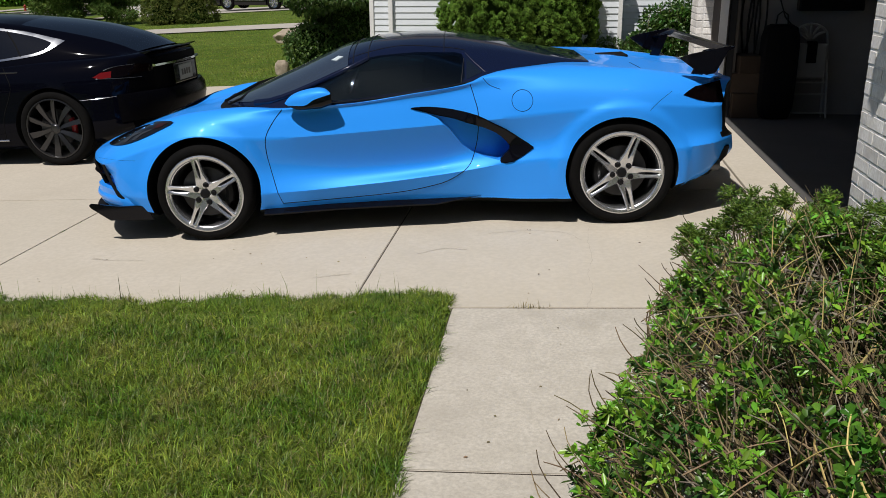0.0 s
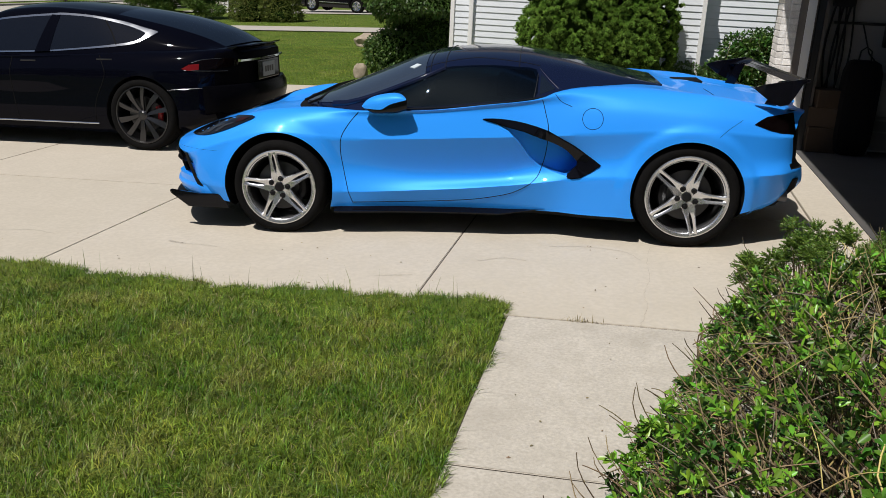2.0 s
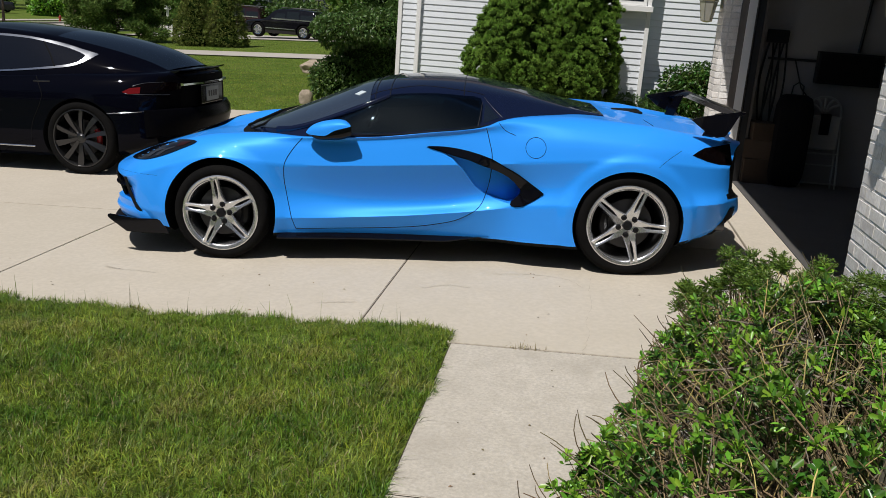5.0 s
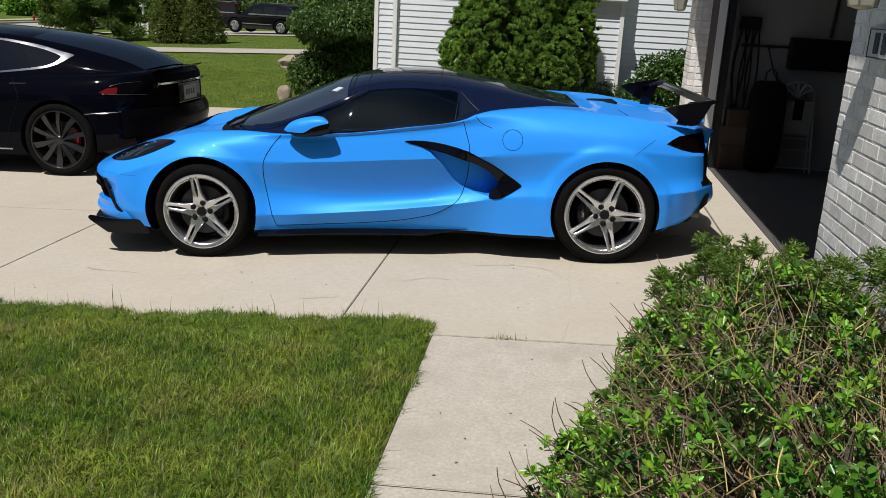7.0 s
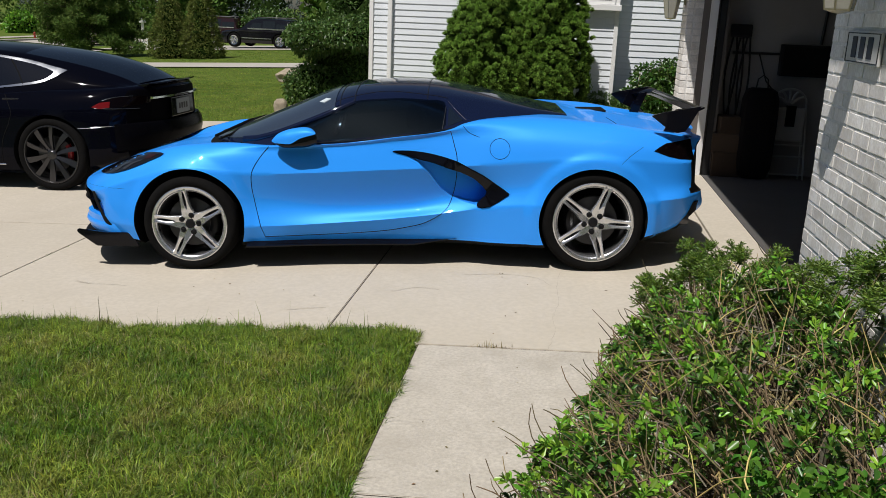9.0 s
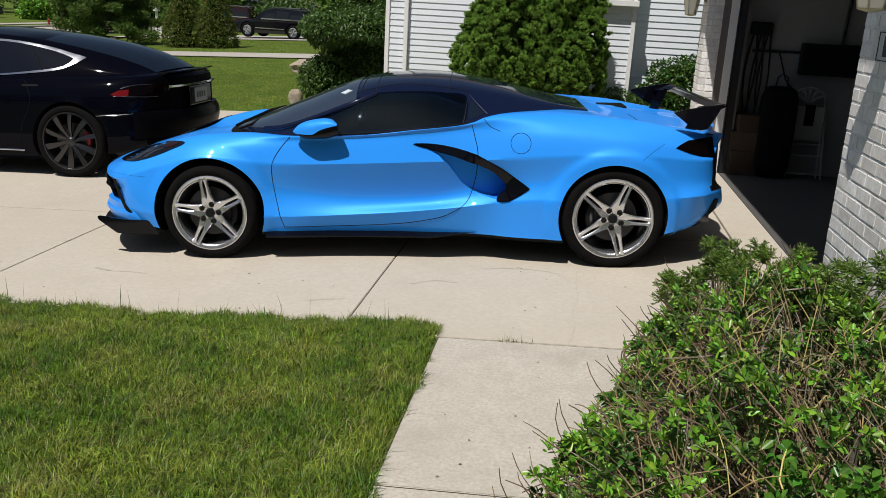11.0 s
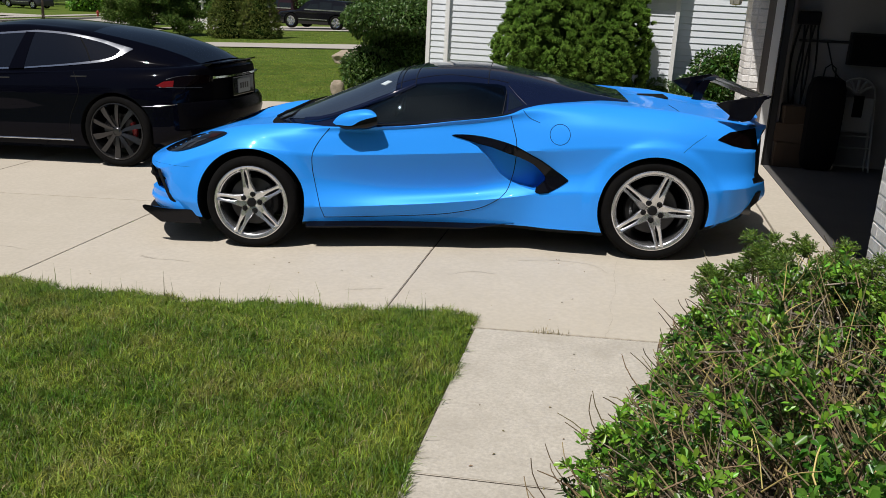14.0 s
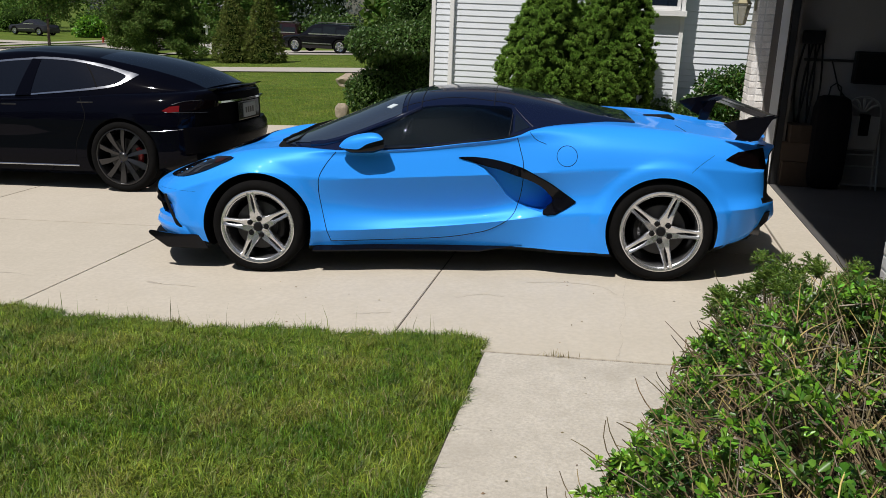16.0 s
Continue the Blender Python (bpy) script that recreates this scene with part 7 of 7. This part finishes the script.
# the wide pine: layered boughs with gaps
def pine(name, x, y, h, r, label, seed):
    t = thing(name, Matrix(), label, "tree", group="far trees")
    lr = random.Random(seed)
    g = gz(x)
    part("trunk", tube(bmesh.new(), [(x, y, g - .1), (x, y, g + h * .9)], .17, 9, .05), M["bark"], t)
    lb, blobs = bmesh.new(), []
    for k in range(64):
        u = .09 + .86 * (k / 64)
        a = k * 2.4 + lr.uniform(-.3, .3)
        L = r * (1.05 - u) ** .6 * lr.uniform(.75, 1.1)
        e = Vector((x + L * math.cos(a), y + L * math.sin(a), g + h * u + .12 * L - .25))
        b = Vector((x, y, g + h * u - .1))
        tube(lb, spline([b, (b + e) / 2 + Vector((0, 0, -.08)), e], 3), .045, 5, .012)
        for s in (.55, .8, 1.0):
            c = b + (e - b) * s
            q = .42 * lr.uniform(.7, 1.1)
            blobs.append(((c.x + lr.gauss(0, .15), c.y + lr.gauss(0, .15), c.z + .05), (q, q, q * .55)))
    tagged(part("limb_mass", lb, M["bark"], t), kind="stuff")
    foliage("crown", blobs, 95000, .16, .045, M["pine"], t, depth=.7, rough=.3, scale=1.5, wild=1.1)
    return t


pine("pine_tree", -20.6, 31.5, 5.0, 2.45, "spreading dark green pine on the far lawn", 5)
cone_tree("blue_spruce", -22.5, 62, 9, 2.6, "grey-blue spruce among the far trees", M["bluespruce"], .3, 9000, 6)
cone_tree("blue_spruce", -58, 90, 11, 3.2, "grey-blue spruce among the far trees", M["bluespruce"], .35, 9000, 7)
tree("street_tree", -33.2, 41.4, 6.0, 1.9, "slim young tree on the far lawn", M["tree"], .22, 6000, .10, .42, 20, 3)
for k, (x, y, h, r) in enumerate(((-9, 62, 9, 4.2), (-17, 66, 10, 4.8), (-27, 70, 10, 4.6), (-35, 76, 9, 4.5), (-42, 84, 11, 5.2), (-50, 92, 10, 5.0), (-60, 78, 10, 5.2), (-70, 86, 11, 5.5), (-80, 74, 10, 5.5),
                                (-12, 50, 8, 3.4), (-5, 54, 9, 4.0), (2, 46, 9, 4.2), (-66, 98, 12, 6), (-38, 98, 12, 6), (-22, 92, 12, 6), (-6, 84, 12, 6), (-7.5, 31, 7, 2.6), (-31.5, 62.5, 8, 3.0), (-27, 61.5, 8, 3.0), (-35.5, 63.5, 8.5, 3.2))):
    tree("shade_tree", x, y, h, r, "leafy green tree in the distance", M["tree"], .42, 5200, .2, .12 if k % 2 else .22, 30, 40 + k)
for k, (x, y, h, r, mt) in enumerate(((-46.5, 74, 2.6, 1.9, "maple_red"), (-46.6, 66, 1.8, 1.1, "bush_young"), (-52, 76, 2.5, 2.4, "tree"), (-35, 64, 2.2, 2.2, "shrub"), (-28, 58, 2.2, 2.2, "tree"), (-58, 72, 3, 2.6, "tree"), (-64, 66, 3, 3, "shrub"), (-31, 66, 3, 2.6, "tree"), (-20, 56, 2.4, 2.4, "shrub"), (-10, 47, 2.4, 2.2, "shrub"))):
    g = gz(x)
    shrub("far_shrub", [((x, y, g + h * .45), (r, r, h * .5)), ((x + r * .6, y + .4, g + h * .35), (r * .7, r * .7, h * .4)), ((x - r * .6, y - .2, g + h * .3), (r * .6, r * .6, h * .36))], 2600, .28, .16, M[mt], "rounded dark shrub in a far garden" if mt != "bush_young" else "round yellow-green shrub in a far garden", twigs=8, group="far shrubs")

# unseen trees added behind the camera and along the street, for paint to reflect
for k, (x, y) in enumerate(((-26, 6), (-27, -10), (-24, -24), (-12, -30), (2, -32), (16, -30), (-45, 10), (-46, 28), (-44, -12), (-62, 40), (-60, 8), (-70, 24))):
    tree("shade_tree", x, y, 9, 4.4, "unseen leafy green tree added for reflections", M["tree"], .5, 3200, .2, .14, 26, 90 + k)

# far house and hydrant
far_house = thing("far_house", Matrix.Translation((-33.5, 70, gz(-33))), "white two-storey house beyond the trees", "house")
part("wall", boxed(-6, 0, 0, 6, 9, 5.4), M["siding"], far_house)
part("roof", prism([(-6.6, 5.3), (0, 8.4), (6.6, 5.3), (6.6, 5.5), (0, 8.7), (-6.6, 5.5)], -.5, 9.5), M["shingle"], far_house, "dark shingle roof")
for x in (-4.2, -1.4, 1.4, 4.2):
    for z in (.9, 3.4):
        w = part("window", boxed(x - .55, -.06, z, x + .55, -.01, z + 1.4, .01), M["trim"], far_house)
        part("pane", boxed(x - .47, -.07, z + .08, x + .47, -.062, z + 1.32), M["glass"], w)
hyd = thing("fire_hydrant", Matrix.Translation((-38.9, 56.0, gz(-38.9))) @ Matrix.Scale(.7, 4), "red fire hydrant on the grass beside the street", "hydrant")
part("barrel", lathe(bmesh.new(), [(.17, 0), (.17, .05), (.11, .06), (.11, .5), (.14, .52), (.14, .56), (.09, .64), (.03, .68), (.03, .72), (0, .72)], 14, Matrix.Rotation(radians(90), 4, "X")), M["hydrant"], hyd)
part("nozzle", tube(bmesh.new(), [(-.2, 0, .42), (.2, 0, .42)], .055, 8), M["hydrant"], hyd)

post = thing("mailbox_post", Matrix.Translation((-21.75, 39.2, gz(-21.75))), "white wooden mailbox post with a ladder of cross rails", "post")
part("upright", boxed(-.05, -.05, 0, .05, .05, 1.45, .01), M["trim"], post)
part("upright", boxed(.22, -.05, 0, .30, .05, 1.0, .01), M["trim"], post)
for z in (.35, .62, .90):
    part("rail", boxed(.051, -.03, z, .219, .03, z + .07), M["trim"], post)
part("mailbox", boxed(-.10, -.22, 1.452, .12, .22, 1.68, .05, 3), M["trim"], post, "white rounded mailbox")

# the owner's house front, unseen, added behind the camera for reflections
own = thing("own_house", Matrix(), "brick and white-sided house front, unseen, added at the end of the walk", "house")
part("wall", boxed(-8.0, -14.0, -.5, 2.38, -10.6, 3.1), M["siding"], own)
part("roof", prism([(-8.6, 3.05), (-3, 5.6), (2.3, 3.3), (2.3, 3.5), (-3, 5.8), (-8.6, 3.25)], -14.5, -10.2), M["shingle"], own, "dark shingle roof")


# ---- grass ----
def grass(name, x0, x1, y0, y1, count, h, w, mat, label, lean=.45, inside=None, clump=.0, tuft=0):
    """Single blades; with tuft, that many to a tuft, which fan out of one root and lean one way."""
    x, y = rng.uniform(x0, x1, count), rng.uniform(y0, y1, count)
    tx, ty, th = np.zeros(count), np.zeros(count), np.ones(count)
    if tuft:
        m = count // tuft
        who = rng.integers(0, m, count)
        off = rng.normal(size=(count, 2)) * .014
        la = rng.uniform(0, 2 * np.pi, m)
        x, y = rng.uniform(x0, x1, m)[who] + off[:, 0], rng.uniform(y0, y1, m)[who] + off[:, 1]
        tx, ty = off[:, 0] * 60 + np.cos(la)[who] * 1.1, off[:, 1] * 60 + np.sin(la)[who] * 1.1
        th = rng.uniform(.6, 1.35, m)[who]
    if clump:
        dens = np.array([noise.noise(Vector((a * 2.2, b * 2.2, 3.3))) + .5 * noise.noise(Vector((a * 7, b * 7, 1.3))) for a, b in zip(x, y)])
        keep = rng.random(count) < np.clip(.75 + clump * dens, .12, 1)
        x, y, tx, ty, th = x[keep], y[keep], tx[keep], ty[keep], th[keep]
    if inside is not None:
        keep = inside(x, y)
        x, y, tx, ty, th = x[keep], y[keep], tx[keep], ty[keep], th[keep]
    k = len(x)
    z = gz_arr(x) - .02
    a = rng.uniform(0, 2 * np.pi, k)
    if tuft:
        a = np.arctan2(ty + rng.normal(0, .6, k), tx + rng.normal(0, .6, k))
    hh = h * rng.uniform(.45, 1.35, k) * th
    d = np.stack([np.cos(a), np.sin(a)], 1)
    ln = lean * rng.uniform(.1, 1.3, k)[:, None]
    s = np.stack([-np.sin(a + rng.normal(0, .6, k)), np.cos(a + rng.normal(0, .6, k))], 1) * (w * rng.uniform(.7, 1.3, k))[:, None] * .5
    c = np.stack([x, y], 1)
    m = c + d * ln * hh[:, None] * .35
    t = c + d * ln * hh[:, None]
    v = np.zeros((k, 5, 3))
    v[:, 0, :2], v[:, 1, :2], v[:, 2, :2], v[:, 3, :2], v[:, 4, :2] = c - s, c + s, m + s * .8, m - s * .8, t
    v[:, 0, 2] = v[:, 1, 2] = z
    v[:, 2, 2] = v[:, 3, 2] = z + hh * .55
    v[:, 4, 2] = z + hh * np.sqrt(np.maximum(.15, 1 - ln[:, 0] ** 2 * .5))
    i = np.arange(k)[:, None] * 5
    return tagged(raw(name, v.reshape(-1, 3), [i + np.array([[0, 1, 2, 3]]), i + np.array([[3, 2, 4]])], mat), label, "grass", kind="stuff")


def lawn_edge(x, y):
    """The near lawn ends unevenly at the driveway and the walk."""
    ye = -2.13 + .05 * np.sin(x * 2.1 + 1) + .03 * np.sin(x * 7.3) + .02 * np.sin(x * 23)
    xe = .52 + .02 * np.sin(y * 6) + .012 * np.sin(y * 19)
    return (y < ye) & (x < xe)


def turf_lip():
    """Matted turf that creeps over the concrete under the grass edge."""
    xs = np.linspace(-6.0, .50, 260)
    rows = []
    for x in xs:
        ye = float(-2.13 + .05 * np.sin(x * 2.1 + 1) + .03 * np.sin(x * 7.3) + .02 * np.sin(x * 23)) - .035 + .012 * math.sin(x * 61) + .010 * math.sin(x * 97)
        rows += [(x, -2.60, gz(x) - .016), (x, -2.29, gz(x) + .006), (x, ye - .02, gz(x) + .014), (x, ye, gz(x) + .001)]
    i = np.arange(len(xs) - 1)[:, None] * 4
    f = np.concatenate([i + np.array([[k, k + 4, k + 5, k + 1]]) for k in range(3)])
    return tagged(raw("turf_edge", rows, f, M["turf"]), "matted turf creeping over the driveway edge", "turf", kind="structure")


turf_lip()
grass("lawn_grass", -4.4, .56, -5.0, -2.0, 340000, .044, .0036, M["blade"], "thick green lawn grass beside the driveway", 1.25, lawn_edge, .9, 9)
grass("lawn_grass", -4.4, .56, -2.36, -2.02, 26000, .050, .0034, M["blade"], "longer green grass along the driveway edge", .8, lawn_edge)
grass("lawn_grass", .40, .57, -4.6, -2.1, 6500, .055, .0036, M["blade"], "longer green grass along the walk edge", .9, lawn_edge)
grass("dry_grass", -4.4, .5, -5.0, -2.15, 16000, .045, .003, M["straw"], "dry straw among the lawn grass", 1.1, lawn_edge, .9)
grass("seed_grass", -4.2, .4, -2.35, -2.12, 130, .15, .003, M["blade"], "thin seed stalks at the lawn edge", .35, lawn_edge)
for jx, jy, jn in ((-2.46, -.86, 26), (-2.46, -1.02, 10), (-2.46, -.60, 8)):
    grass("joint_grass", jx - .012, jx + .012, jy - .05, jy + .05, jn, .030, .005, M["blade"], "green weeds in a driveway joint", 1.1)
grass("joint_grass", -4.3, -3.3, .050, .080, 160, .018, .006, M["straw"], "dry debris and grass in a driveway joint", 1.3)
grass("joint_grass", .78, 1.02, -2.292, -2.262, 46, .055, .004, M["straw"], "dry tuft of grass in the walk joint", .7)
grass("lawn_grass", -5.0, .54, -8.0, -5.0, 40000, .050, .005, M["blade"], "green lawn grass beside the walk", .9, lawn_edge, .6)
grass("far_grass", -9.5, -2.2, 7.4, 16.0, 70000, .026, .006, M["blade"], "green lawn grass beyond the driveway", .7)
grass("far_grass", -22, -4.0, 16.0, 23.0, 32000, .028, .010, M["blade"], "green lawn grass beyond the driveway", .7)
grass("far_grass", -26, -4.0, 26.0, 39.0, 22000, .03, .016, M["blade"], "green lawn grass beyond the far driveway", .7)


# ---- small marks on the concrete ----
def crack(points, w, label, mat="crack"):
    """A hairline crack: a thin dark strip that wanders."""
    cr = random.Random(len(points) * 7 + int(points[0][0] * 10))
    line = spline([(x, y, 0) for x, y in points], 8)
    vs, fs = [], []
    for i, q in enumerate(line):
        d = (line[min(i + 1, len(line) - 1)] - line[max(i - 1, 0)]).normalized()
        nrm = Vector((-d.y, d.x, 0)) * w * cr.uniform(.3, 1.0)
        c = q + Vector((cr.gauss(0, .004), cr.gauss(0, .004), 0))
        for sgn in (1, -1):
            e = c + nrm * sgn
            vs.append((e.x, e.y, gz(e.x) + .0012))
    k = np.arange(len(line) - 1)[:, None] * 2
    return tagged(raw("crack", vs, k + np.array([[0, 1, 3, 2]]), M[mat], driveway, label), label)


crack([(-1.90, -1.47), (-1.76, -1.50), (-1.66, -1.49), (-1.52, -1.51)], .003, "dark scrape on the concrete")
crack([(1.20, -2.27), (1.235, -2.0), (1.22, -1.75), (1.25, -1.5), (1.235, -1.1), (1.25, -.85)], .0016, "hairline crack in the concrete")
crack([(-3.4, -1.6), (-3.0, -1.45), (-2.7, -1.5)], .002, "hairline crack in the concrete")
crack([(.20, -1.40), (.32, -1.31), (.40, -1.30), (.50, -1.33)], .010, "faint dark smear on the concrete", "scuff")
crack([(-.34, -1.83), (-.24, -1.79), (-.12, -1.76)], .012, "faint dark smear on the concrete", "scuff")
crack([(-1.90, -1.445), (-1.84, -1.47), (-1.78, -1.48)], .008, "dark scrape on the concrete")
crack([(.60, -.99), (.78, -.945), (.94, -.947), (1.10, -1.0), (1.19, -1.15)], .006, "faint arc scuffed into the concrete", "scuff")
dl = random.Random(77)
bits = bmesh.new()
for k in range(60):
    x, y = dl.uniform(-3.6, 1.7), dl.uniform(-2.2, -.9) if k % 3 else dl.uniform(-4.2, -2.3)
    if y < -2.25:
        x = dl.uniform(.6, 1.5)
    r = dl.uniform(.003, .010)
    a = dl.uniform(0, 6.28)
    ca, sa = math.cos(a) * r, math.sin(a) * r
    q = [bits.verts.new((x + dx, y + dy, gz(x + dx) + .002 + dz)) for dx, dy, dz in ((ca, sa, 0), (-sa * .5, ca * .5, r * .4), (-ca, -sa, .001), (sa * .5, -ca * .5, r * .2))]
    bits.faces.new(q)
tagged(part("leaf_litter", bits, M["twig"]), "brown leaf crumbs scattered on the concrete", "litter", kind="stuff")

# ---- bricks ----
wall_bricks(wall_near, -9.0, Y0, .10, 2.9, GF, (-3.7, -2.1, .10, 2.05))
wall_bricks(wall_far, Y1 + .004, 3.556, .10, 2.9, GF, (3.0, 3.7, .10, 2.05))
wall_bricks(wall_far, GF + .065, GF + .16, .10, 2.9, Y1 + .004, (2.3, 2.8, .10, 2.05), turn=True)
wall_bricks(header, Y0, Y1, TOP, 2.9, GF, (9, 9, 9, 9))
